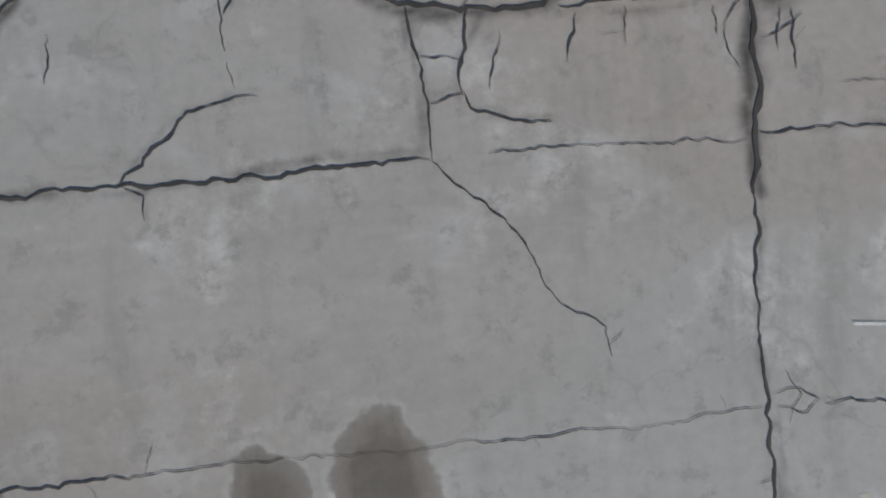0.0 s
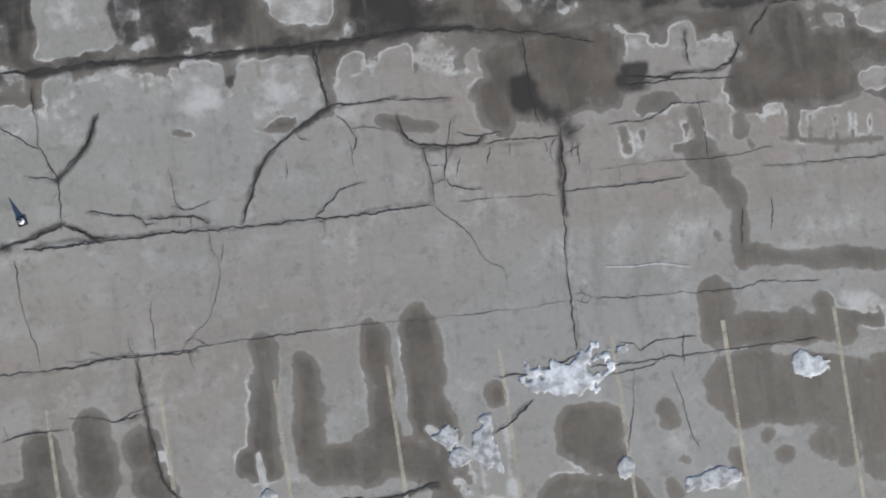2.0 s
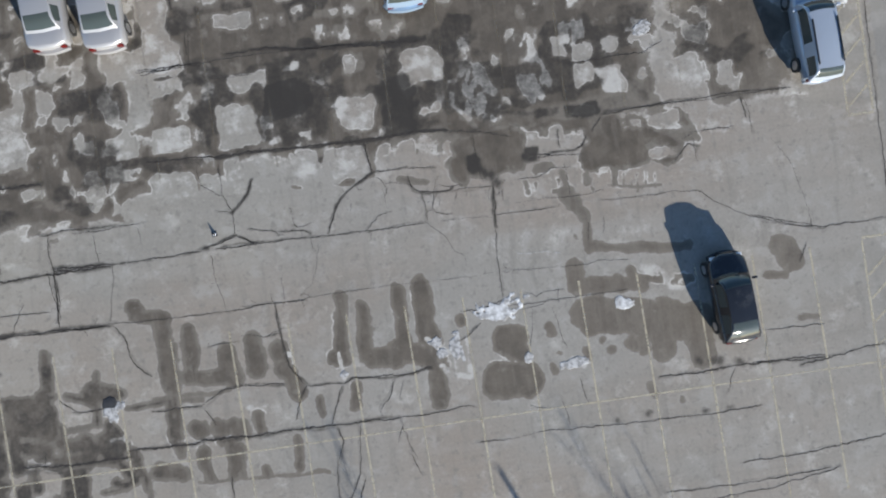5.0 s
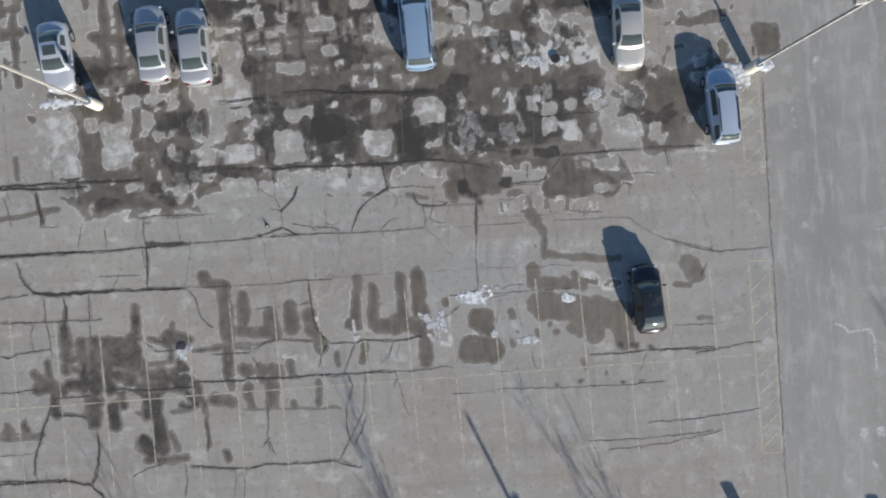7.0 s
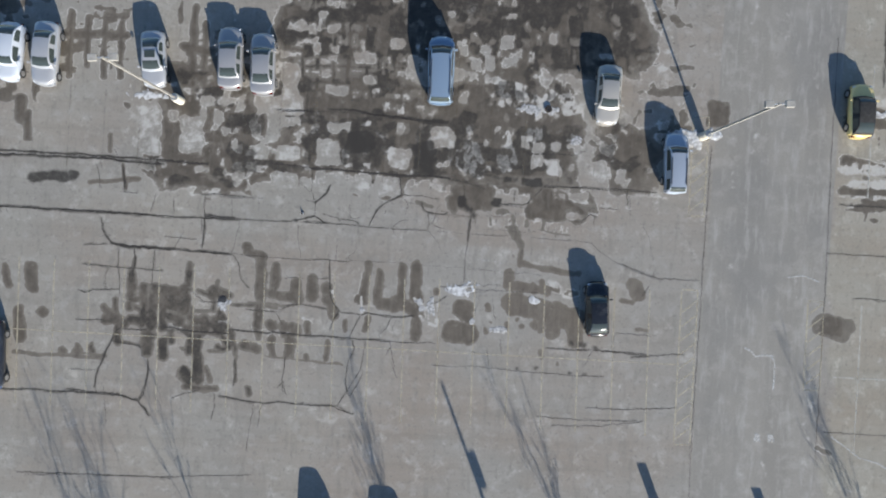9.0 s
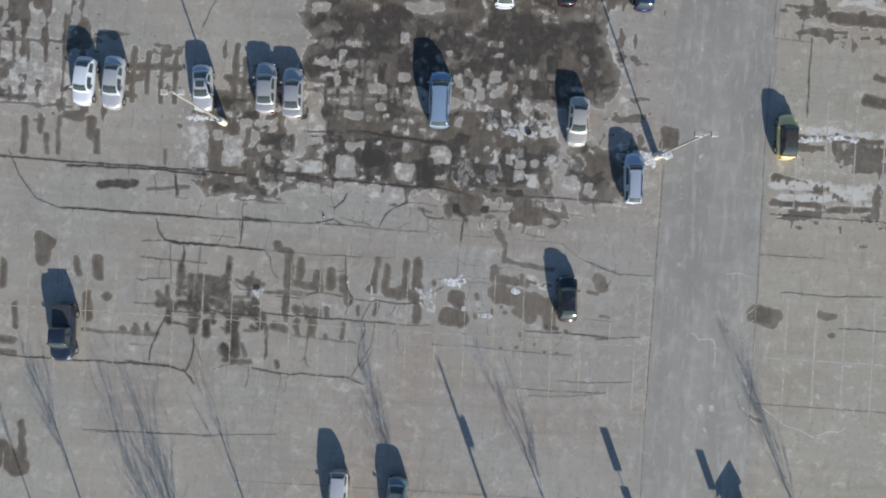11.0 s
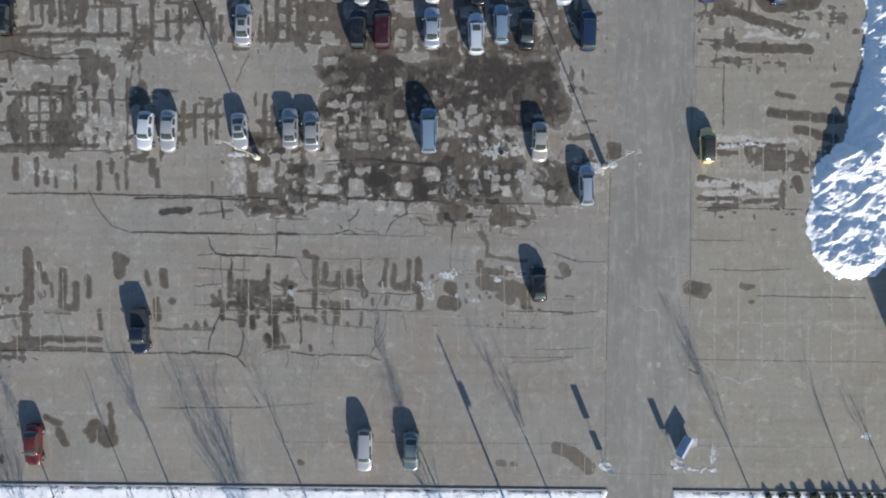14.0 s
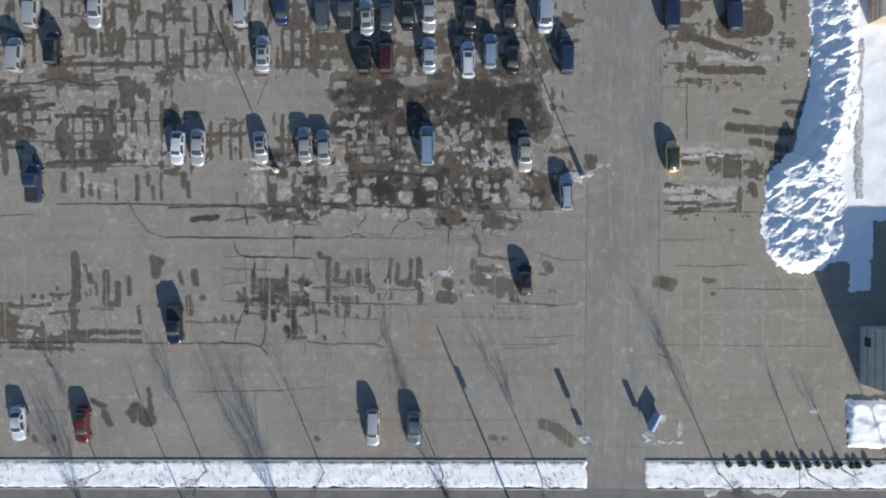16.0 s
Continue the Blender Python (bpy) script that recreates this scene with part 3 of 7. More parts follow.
stain(-13.16, -6.67, -13.14, -7.21, 0.67, power=0.90)
stain(-12.49, -6.72, -12.35, -7.11, 0.74, power=0.90)
stain(-11.26, -6.48, -11.22, -6.85, 0.61, power=0.90)
stain(-28.43, -8.88, -28.38, -9.08, 0.44, power=0.90)
stain(-27.28, -8.80, -27.26, -9.30, 0.44, power=0.90)
stain(-28.81, -9.45, -26.14, -9.66, 0.24, power=0.90)
stain(-15.51, -11.55, -15.41, -11.90, 0.47, power=0.90)
stain(-21.79, -7.53, -19.13, -7.77, 0.40, soot, power=0.60)
stain(-17.93, -6.58, -17.48, -6.88, 0.81, soot, power=0.60)
stain(-25.47, -7.35, -25.40, -8.20, 0.40, soot, power=0.60)
stain(-24.59, -6.81, -23.76, -6.98, 0.54, soot, power=0.60)
stain(-17.86, -6.62, -17.19, -6.60, 0.37, chalk, power=0.75)
stain(-21.61, -7.34, -20.61, -7.39, 0.24, chalk, power=0.75)
stain(-15.72, -7.09, -12.53, -7.26, 0.12, chalk, power=0.75)
stain(-11.61, -6.12, -10.77, -6.18, 0.13, chalk, power=0.75)
stain(-0.65, -5.59, 0.88, -5.67, 0.11, chalk, power=0.55)
stain(-7.80, -3.91, -7.73, -4.36, 0.13, chalk, power=0.55)
stain(-1.29, -3.07, -1.59, -6.12, 0.13, chalk, power=0.55)
stain(6.55, -2.40, 8.40, -3.55, 0.74, chalk, power=0.55)
stain(-7.67, -2.17, -7.59, -3.94, 0.09, chalk, power=0.55)
stain(-4.54, -2.61, -4.61, -3.92, 0.11, chalk, power=0.55)
stain(-3.69, -2.07, -3.69, -3.61, 0.09, chalk, power=0.55)
stain(-7.91, 7.15, -7.80, 7.10, 1.64, soot, power=0.62)
stain(-4.32, 6.84, -2.37, 6.57, 1.09, soot, power=0.62)
stain(-17.50, 8.21, -16.00, 8.00, 1.53, soot, power=0.62)
stain(-17.34, 6.21, -15.90, 5.57, 1.53, soot, power=0.62)
stain(-18.46, 4.39, -17.70, 3.63, 1.09, soot, power=0.62)
stain(-14.41, 5.26, -12.26, 5.03, 0.31, soot, power=0.62)
stain(-11.71, 7.41, -11.78, 5.66, 0.52, soot, power=0.62)
stain(-9.24, 7.07, -9.28, 5.65, 0.35, soot, power=0.62)
stain(-12.11, 9.23, -11.16, 8.22, 0.87, soot, power=0.62)
stain(0.54, 5.29, 3.16, 5.04, 0.39, soot, power=0.62)
stain(0.26, 6.43, 0.69, 6.37, 0.66, soot, power=0.62)
stain(4.48, 4.97, 5.56, 4.78, 0.39, soot, power=0.62)
stain(-8.47, 7.81, -7.18, 7.63, 0.57, soot, power=0.95)
stain(-8.56, 7.20, -7.16, 7.01, 0.66, soot, power=0.95)
stain(-8.63, 6.66, -7.56, 6.51, 0.48, soot, power=0.95)
stain(-3.97, 7.01, -2.67, 6.83, 0.66, soot, power=0.90)
stain(-3.30, 6.26, -2.54, 6.15, 0.52, soot, power=0.90)
stain(5.34, 3.97, 7.07, 2.84, 1.53, power=0.85)
stain(5.40, 3.63, 6.10, 2.31, 0.87, power=0.85)
stain(7.38, 3.46, 9.56, 3.16, 0.35, power=0.85)
stain(12.70, 6.50, 12.74, 5.17, 1.31, power=0.85)
stain(7.88, 6.27, 7.98, 5.38, 0.66, power=0.85)
stain(10.95, 6.74, 10.72, 4.78, 0.39, power=0.85)
stain(4.61, 1.96, 4.65, 1.74, 0.39, power=0.85)
stain(-0.33, 3.86, 1.35, 3.19, 1.31, power=0.85)
stain(3.09, 1.40, 3.40, 2.02, 0.22, power=0.85)
stain(-8.45, 3.27, -8.02, 3.21, 0.17, power=0.85)
stain(-6.33, 3.48, -5.91, 3.31, 0.57, power=0.85)
stain(-0.61, 6.55, 0.32, 5.32, 1.31, chalk, power=0.62)
stain(2.30, 8.36, 3.11, 6.26, 1.31, chalk, power=0.62)
stain(-23.56, -4.30, -23.61, -7.16, 0.74, power=0.90)
stain(-22.48, -5.56, -20.48, -5.71, 1.01, power=0.90)
stain(-21.88, -6.45, -20.72, -6.70, 0.88, power=0.90)
stain(-21.08, -7.01, -17.60, -7.62, 0.47, power=0.90)
stain(-19.98, -5.75, -19.87, -7.44, 0.47, power=0.90)
stain(-24.19, -5.94, -23.21, -6.35, 0.47, power=0.90)
stain(-26.53, -5.93, -25.61, -7.00, 0.61, power=0.90)
stain(-18.38, -4.52, -18.41, -5.87, 0.40, power=0.90)
stain(-17.60, -7.62, -17.17, -8.49, 0.54, power=0.90)
stain(-20.55, -4.36, -20.51, -6.05, 0.88, power=0.90)
stain(-19.55, -4.44, -18.41, -4.93, 0.40, power=0.90)
stain(-15.74, -5.13, -12.38, -5.18, 0.20, power=0.90)
stain(-19.83, -5.93, -18.48, -5.86, 0.27, power=0.90)
stain(-22.91, -4.52, -22.92, -6.87, 0.54, soot, power=0.50)
stain(-22.07, -4.58, -20.82, -5.69, 0.81, soot, power=0.50)
stain(-19.56, -6.86, -17.56, -7.01, 0.40, soot, power=0.50)
stain(-25.67, -5.65, -25.67, -7.00, 0.34, soot, power=0.50)
stain(-23.20, -8.37, -23.07, -8.95, 0.67, soot, power=0.50)
stain(-19.50, -10.50, -18.24, -11.61, 0.47, soot, power=0.50)


# meltwater runs: upright bars down the bays and level bands across them
runs = random.Random(21)


def bars(x0, x1, y0, y1, longest, chance, wide, power):
    x = x0
    while x < x1:
        if runs.random() < chance:
            top = y1 - runs.uniform(0, 0.45) * (y1 - y0)
            stain(x, top, x + runs.uniform(-0.12, 0.12), max(y0, top - runs.uniform(0.25, 1.0) * longest), wide * runs.uniform(0.6, 1.3), power=power * runs.uniform(0.85, 1.05))
        x += 1.31 * runs.choice((0.5, 1, 1)) * runs.uniform(0.85, 1.15)


def bands(x0, x1, y0, y1, longest, count, wide, power):
    for _ in range(count):
        x, y = runs.uniform(x0, x1 - 0.5 * longest), runs.uniform(y0, y1)
        stain(x, y, min(x1, x + runs.uniform(0.3, 1.0) * longest), y + runs.uniform(-0.1, 0.1), wide * runs.uniform(0.6, 1.4), power=power)


stain(-48.89, 31.21, -48.83, 29.35, 0.60, power=0.94)
stain(-47.10, 27.04, -47.04, 24.89, 0.60, power=0.94)
stain(-46.01, 28.48, -45.95, 24.52, 0.45, power=0.94)
stain(-42.40, 30.99, -42.34, 28.11, 0.76, power=0.94)
stain(-41.33, 27.75, -41.26, 24.16, 0.60, power=0.94)
stain(-40.09, 31.34, -40.02, 28.83, 0.76, power=0.94)
stain(-39.31, 27.39, -39.24, 23.44, 0.53, power=0.94)
stain(-37.93, 29.90, -37.86, 27.03, 0.68, power=0.94)
stain(-37.36, 26.31, -37.30, 22.86, 0.53, power=0.94)
stain(-35.91, 30.62, -35.84, 27.38, 0.60, power=0.94)
stain(-35.56, 26.31, -35.49, 23.07, 0.60, power=0.94)
stain(-33.89, 31.33, -33.82, 29.18, 0.68, power=0.94)
stain(-33.61, 27.38, -33.55, 23.07, 0.60, power=0.94)
stain(-31.95, 30.25, -31.88, 27.02, 0.68, power=0.94)
stain(-31.88, 25.94, -31.82, 22.85, 0.60, power=0.94)
stain(-30.00, 30.61, -29.93, 27.38, 0.76, power=0.94)
stain(-30.44, 26.30, -30.37, 23.57, 0.60, power=0.94)
stain(-28.56, 29.89, -28.49, 27.73, 0.68, power=0.94)
stain(-27.92, 26.87, -27.85, 22.85, 0.53, power=0.94)
stain(-26.84, 26.15, -26.77, 23.13, 0.60, power=0.94)
stain(-25.83, 25.43, -25.76, 22.84, 0.60, power=0.94)
stain(-20.79, 27.00, -20.72, 22.84, 0.53, power=0.94)
stain(-19.56, 29.01, -19.50, 22.98, 0.60, power=0.94)
stain(-18.26, 29.73, -18.20, 22.98, 0.68, power=0.94)
stain(-17.19, 26.85, -17.12, 22.83, 0.53, power=0.94)
stain(-16.32, 27.57, -16.26, 23.41, 0.53, power=0.94)
stain(-15.03, 26.85, -14.96, 23.12, 0.53, power=0.94)
stain(-13.95, 27.57, -13.88, 25.56, 0.53, power=0.94)
stain(-52.52, 27.05, -52.46, 23.45, 0.53, power=0.94)
stain(-43.85, 27.04, -43.79, 24.16, 0.53, power=0.94)
stain(-48.79, 16.47, -48.74, 10.92, 0.38, power=0.94)
stain(-47.49, 16.25, -47.44, 10.78, 0.38, power=0.94)
stain(-46.19, 16.61, -46.14, 11.21, 0.38, power=0.94)
stain(-44.89, 16.11, -44.84, 10.85, 0.38, power=0.94)
stain(-43.52, 16.54, -43.46, 11.06, 0.45, power=0.94)
stain(-42.08, 16.25, -42.02, 10.85, 0.38, power=0.94)
stain(-40.85, 16.53, -40.78, 13.37, 0.38, power=0.94)
stain(-39.55, 15.96, -39.48, 14.09, 0.38, power=0.94)
stain(-37.96, 16.53, -37.89, 14.23, 0.45, power=0.94)
stain(-36.30, 16.53, -36.24, 10.92, 0.38, power=0.94)
stain(-30.03, 15.80, -29.96, 11.06, 0.53, power=0.94)
stain(-28.73, 15.37, -28.66, 11.92, 0.53, power=0.94)
stain(-27.43, 15.80, -27.37, 11.05, 0.45, power=0.94)
stain(-26.21, 15.08, -26.14, 11.20, 0.53, power=0.94)
stain(-20.80, 16.51, -20.74, 9.90, 0.60, power=0.94)
stain(-19.94, 15.36, -19.87, 10.47, 0.53, power=0.94)
stain(-13.60, 17.23, -13.53, 9.90, 0.53, power=0.94)
stain(-12.74, 16.51, -12.67, 10.47, 0.45, power=0.94)
stain(-11.58, 16.94, -11.52, 9.89, 0.53, power=0.94)
stain(-10.36, 17.22, -10.29, 10.47, 0.45, power=0.94)
stain(-9.28, 16.50, -9.21, 9.89, 0.53, power=0.94)
stain(-7.84, 16.93, -7.77, 11.19, 0.45, power=0.94)
stain(-6.40, 17.22, -6.34, 9.89, 0.53, power=0.94)
stain(-48.82, 9.19, -48.75, 7.03, 0.83, power=0.94)
stain(-46.43, 9.19, -46.37, 6.31, 0.60, power=0.94)
stain(-45.35, 7.82, -45.28, 6.67, 0.68, power=0.94)
stain(-44.27, 7.17, -44.20, 6.17, 0.53, power=0.94)
stain(-42.10, 8.54, -42.03, 5.95, 0.45, power=0.94)
stain(-39.35, 8.90, -39.29, 5.95, 0.68, power=0.94)
stain(-37.98, 9.26, -37.91, 7.75, 0.60, power=0.94)
stain(-37.33, 7.46, -37.26, 5.95, 0.53, power=0.94)
stain(-36.32, 9.19, -36.25, 5.95, 0.45, power=0.94)
stain(-33.43, 9.11, -33.36, 7.75, 0.91, power=0.94)
stain(-32.85, 8.18, -32.79, 6.31, 0.60, power=0.94)
stain(-22.25, 8.17, -22.19, 4.14, 0.53, power=0.94)
stain(-26.58, 6.74, -26.51, 5.58, 0.38, power=0.94)
stain(-49.28, 23.09, -36.29, 23.29, 0.71, power=0.94)
stain(-49.64, 23.81, -46.03, 24.16, 0.47, power=0.94)
stain(-43.86, 24.31, -41.33, 24.88, 0.71, power=0.94)
stain(-35.93, 22.86, -31.60, 22.85, 0.55, power=0.94)
stain(-47.48, 20.57, -41.70, 21.28, 0.32, power=0.94)
stain(-20.79, 24.70, -13.59, 24.84, 0.32, power=0.94)
stain(-21.51, 22.84, -15.03, 22.69, 0.47, power=0.94)
stain(-40.25, 26.31, -35.20, 26.59, 0.40, power=0.94)
stain(-33.76, 24.72, -26.55, 25.00, 0.40, power=0.94)
stain(-55.44, 18.71, -51.10, 18.85, 0.32, power=0.94)
stain(-49.66, 16.61, -42.44, 16.61, 0.63, power=0.94)
stain(-46.05, 15.82, -35.94, 15.95, 0.32, power=0.94)
stain(-48.94, 14.45, -42.44, 14.38, 0.32, power=0.94)
stain(-52.56, 13.30, -41.72, 13.44, 0.40, power=0.94)
stain(-49.67, 12.44, -42.45, 12.50, 0.32, power=0.94)
stain(-49.68, 10.78, -39.56, 10.85, 0.63, power=0.94)
stain(-52.57, 10.06, -35.23, 10.20, 0.24, power=0.94)
stain(-30.53, 14.08, -25.85, 14.22, 0.63, power=0.94)
stain(-21.52, 13.64, -19.36, 13.35, 0.71, power=0.94)
stain(-13.96, 16.58, -3.53, 16.57, 0.47, power=0.94)
stain(-13.96, 15.29, -3.89, 15.42, 0.40, power=0.94)
stain(-13.96, 14.07, -4.25, 13.99, 0.47, power=0.94)
stain(-13.60, 12.70, -3.89, 12.84, 0.40, power=0.94)
stain(-13.96, 11.55, -4.25, 11.47, 0.47, power=0.94)
stain(-13.60, 10.33, -3.53, 10.32, 0.40, power=0.94)
stain(-28.03, 3.28, -24.42, 3.64, 0.40, power=0.94)
stain(-22.11, 4.29, -18.08, 3.28, 1.03, power=0.94)
stain(-56.88, 18.28, -54.86, 18.06, 2.06, power=0.94)
stain(-54.71, 19.50, -51.10, 19.85, 0.40, power=0.94)
stain(-55.43, 20.58, -48.93, 20.93, 0.32, power=0.94)
stain(-42.06, 21.28, -40.40, 21.28, 0.79, power=0.94)
stain(-52.55, 17.70, -50.02, 18.05, 0.63, power=0.94)
stain(-54.72, 15.90, -50.38, 16.11, 0.40, power=0.94)
stain(-55.45, 14.46, -51.11, 14.24, 0.40, power=0.94)
stain(-56.18, 12.66, -54.01, 12.51, 0.63, power=0.94)
stain(-32.21, 3.42, -29.25, 3.64, 0.86, soot, power=0.75)
stain(-48.92, 23.16, -36.65, 23.29, 0.36, soot, power=0.55)
stain(-47.51, 10.85, -40.28, 10.85, 0.36, soot, power=0.50)
stain(-56.52, 18.28, -54.86, 18.13, 1.15, soot, power=0.50)
stain(-41.72, 14.09, -36.31, 12.50, 1.87, chalk, power=0.50)
stain(-41.37, 11.35, -35.95, 11.20, 0.86, chalk, power=0.50)
stain(-47.84, 22.15, -37.37, 21.78, 0.72, chalk, power=0.50)
stain(-35.22, 14.08, -35.09, 11.20, 0.58, chalk, power=0.50)
stain(-47.52, 8.33, -42.46, 7.25, 1.44, chalk, power=0.50)
stain(-54.69, 24.90, -52.53, 22.01, 1.01, chalk, power=0.50)
stain(-33.04, 21.99, -24.40, 20.54, 1.15, chalk, power=0.50)
bands(-60, -42, 18.5, 21.0, 6.0, 5, 0.5, 0.8)
bars(-60, -44, 9.5, 13.0, 3.0, 0.6, 0.3, 0.8)
stain(-47.33, -1.19, -47.13, -6.67, 1.26, power=0.90)
stain(-45.53, -3.79, -45.24, -4.51, 0.90, power=0.90)
stain(-43.36, -3.35, -43.37, -7.18, 1.08, power=0.90)
stain(-43.37, -7.25, -42.50, -7.39, 0.90, power=0.90)
stain(-41.91, -4.79, -41.85, -7.39, 0.90, power=0.90)
stain(-40.54, -4.07, -40.47, -6.09, 0.81, power=0.90)
stain(-39.17, -7.68, -39.03, -9.70, 0.63, power=0.90)
stain(-37.06, -2.34, -36.99, -3.35, 1.62, power=0.90)
stain(-37.42, -1.62, -36.34, -2.12, 1.08, power=0.90)
stain(-33.96, -3.35, -33.67, -4.65, 0.63, power=0.90)
stain(-32.08, -3.49, -31.94, -4.79, 1.17, power=0.90)
stain(-32.74, -6.60, -32.67, -8.47, 0.90, power=0.90)
stain(-31.08, -6.52, -31.01, -6.59, 0.81, power=0.90)
stain(-29.49, -9.41, -29.42, -9.48, 0.72, power=0.90)
stain(-28.41, -9.33, -28.34, -9.41, 0.72, power=0.90)
stain(-27.33, -9.12, -27.26, -9.19, 0.72, power=0.90)
stain(-52.62, -6.24, -52.55, -6.31, 0.81, power=0.90)
stain(-51.54, -6.53, -51.47, -6.60, 0.72, power=0.90)
stain(-49.37, -6.53, -49.30, -6.60, 0.81, power=0.90)
stain(-49.73, -5.37, -49.65, -5.52, 0.63, power=0.90)
stain(-46.10, -2.49, -45.96, -3.21, 0.54, power=0.90)
stain(-47.93, -11.01, -39.25, -11.00, 0.81, power=0.90)
stain(-52.64, -11.88, -38.89, -12.08, 0.45, power=0.90)
stain(-56.97, -7.90, -50.46, -7.54, 0.54, power=0.90)
stain(-56.98, -10.07, -52.64, -10.43, 0.72, power=0.90)
stain(-55.54, -12.96, -47.58, -13.17, 0.63, power=0.90)
stain(-56.99, -12.24, -50.47, -12.60, 0.36, power=0.90)
stain(-50.46, -8.62, -47.93, -8.41, 0.45, power=0.90)
stain(-45.39, -7.90, -42.50, -8.11, 0.36, power=0.90)
stain(-44.66, -4.65, -44.52, -6.09, 0.45, power=0.90)
stain(-33.11, -9.70, -26.61, -9.84, 0.31, power=0.90)
stain(-47.57, -11.01, -39.61, -11.07, 0.36, soot, power=0.60)
stain(-48.87, -8.98, -48.44, -9.85, 0.65, soot, power=0.60)
stain(-56.61, -7.98, -51.18, -7.61, 0.22, soot, power=0.60)
stain(-52.64, -12.16, -39.62, -12.16, 0.18, soot, power=0.60)
stain(-56.27, -13.11, -48.30, -13.17, 0.22, soot, power=0.60)
stain(-55.53, -10.43, -53.36, -10.43, 0.36, soot, power=0.60)
stain(-54.81, -10.58, -48.66, -11.58, 1.58, chalk, power=0.42)
stain(-56.25, -9.13, -51.19, -8.99, 0.86, chalk, power=0.42)
stain(-42.50, -10.06, -38.89, -10.28, 0.43, chalk, power=0.42)
stain(-53.38, -14.77, -49.03, -16.21, 1.15, chalk, power=0.42)
stain(-57.01, -18.39, -54.12, -21.28, 1.01, chalk, power=0.42)

for x, y, r, p in ((-25, -7.0, 2.6, 0.62), (-21.6, -7.2, 3.0, 0.62), (-18, -6.7, 1.8, 0.6), (-27, -7.0, 1.4, 0.66), (-23.6, -8.7, 1.6, 0.6), (-24.3, -1.4, 2.6, 0.66), (-15.0, -5.6, 1.6, 0.5), (-18.3, -4.2, 1.3, 0.55), (-19.5, -11.0, 2.0, 0.55), (-25.2, -5.0, 1.8, 0.55)):
    stain(x - 0.5 * r, y, x + 0.5 * r, y, 0.5, soot, p, 0.5)

stain(-6.6, 3.6, -5.1, 3.4, 0.3, soot, 0.72, 0.3)
stain(0.1, 2.8, 0.7, 2.2, 0.45, soot, 0.85, 0.35)
for x, y, w in ((1, 17.5, 3.0), (6, 18.5, 3.0), (-3, 19.5, 2.5), (9, 15.5, 2.5), (3.5, 14.5, 2.0), (-8, 16, 2.0)):
    stain(x - 2, y, x + 2, y + 0.3, w, soot, 0.58, 1.4)
stain(8.29, 3.11, 9.20, 3.02, 0.20, wet, .7, 0.16)
stain(9.49, 4.02, 9.26, 3.44, 0.20, wet, .7, 0.16)
# the south-west bays are sooted where they are wet
soot[:] = np.maximum(soot, zone(-28, -14, -12.5, -2.5, 2.0) * np.clip(wet - 0.45, 0, 0.45) * (0.5 + 1.3 * fractal(PX * 0.5, PY * 0.6)))

dry(-14.18, 9.67, 1.80, 0.82)
dry(-13.16, 9.97, 0.82, 0.38)
dry(-13.31, 8.48, 0.76, 0.36)
dry(-16.59, 10.66, 0.13, 0.27)
dry(-17.49, 9.80, 0.55, 0.27)
dry(-17.69, 9.16, 0.55, 0.13)
dry(-18.02, 7.56, 0.44, 0.33)
dry(-15.54, 8.19, 0.17, 0.14)
dry(-15.04, 8.23, 0.23, 0.25)
dry(-15.75, 7.25, 0.24, 0.34)
dry(-15.07, 7.16, 0.17, 0.34)
dry(-15.45, 6.04, 0.56, 0.42)
dry(-15.26, 4.83, 0.37, 0.28)
dry(-12.99, 7.24, 0.45, 0.31)
dry(-13.39, 6.17, 0.85, 0.55)
dry(-10.48, 6.38, 0.89, 0.93)
dry(-8.87, 5.86, 0.21, 0.46)
dry(-4.97, 8.36, 0.42, 0.39)
dry(-2.06, 7.79, 0.91, 0.76)
dry(-3.56, 8.37, 0.13, 0.39)
dry(-5.18, 6.19, 0.81, 0.72)
dry(-1.91, 5.94, 0.50, 0.22)
dry(-9.74, 8.20, 0.94, 0.44)
dry(-7.57, 8.77, 0.20, 0.14)
dry(-7.47, 5.50, 0.27, 0.19)
dry(-13.64, 4.02, 1.06, 0.62)
dry(-11.93, 4.15, 0.38, 0.28)
dry(-9.96, 4.39, 1.29, 0.47)
dry(-7.75, 4.27, 0.71, 0.66)
dry(-6.01, 4.00, 1.06, 0.78)
dry(-4.10, 4.38, 0.38, 0.28)
dry(-3.16, 4.10, 0.39, 0.55)
dry(-2.18, 3.96, 0.40, 0.33)
dry(-16.95, 4.29, 0.39, 0.28)
dry(-15.48, 3.10, 0.50, 0.28)
dry(-0.24, 8.05, 0.34, 0.17)
dry(1.42, 7.65, 0.17, 0.23)
dry(4.10, 7.84, 0.28, 0.45)
dry(5.17, 7.53, 0.50, 0.39)
dry(6.46, 7.63, 0.45, 0.34)
dry(7.83, 7.50, 0.50, 0.28)
dry(5.17, 6.37, 0.45, 0.45)
dry(6.34, 6.00, 0.56, 0.66)
dry(7.82, 6.23, 0.23, 0.34)
dry(9.54, 5.84, 0.89, 0.93)
dry(11.41, 5.63, 0.34, 0.56)
dry(1.49, 5.77, 0.28, 0.23)
dry(3.06, 3.95, 0.82, 0.37)
dry(4.40, 3.76, 0.42, 0.37)
dry(1.97, 4.47, 0.39, 0.13)
dry(6.89, 3.97, 0.39, 0.17)
dry(8.40, 4.04, 0.67, 0.23)
dry(8.25, 2.50, 0.71, 0.22)
dry(-1.13, 4.03, 0.45, 0.34)
dry(4.08, 2.15, 0.28, 0.39)
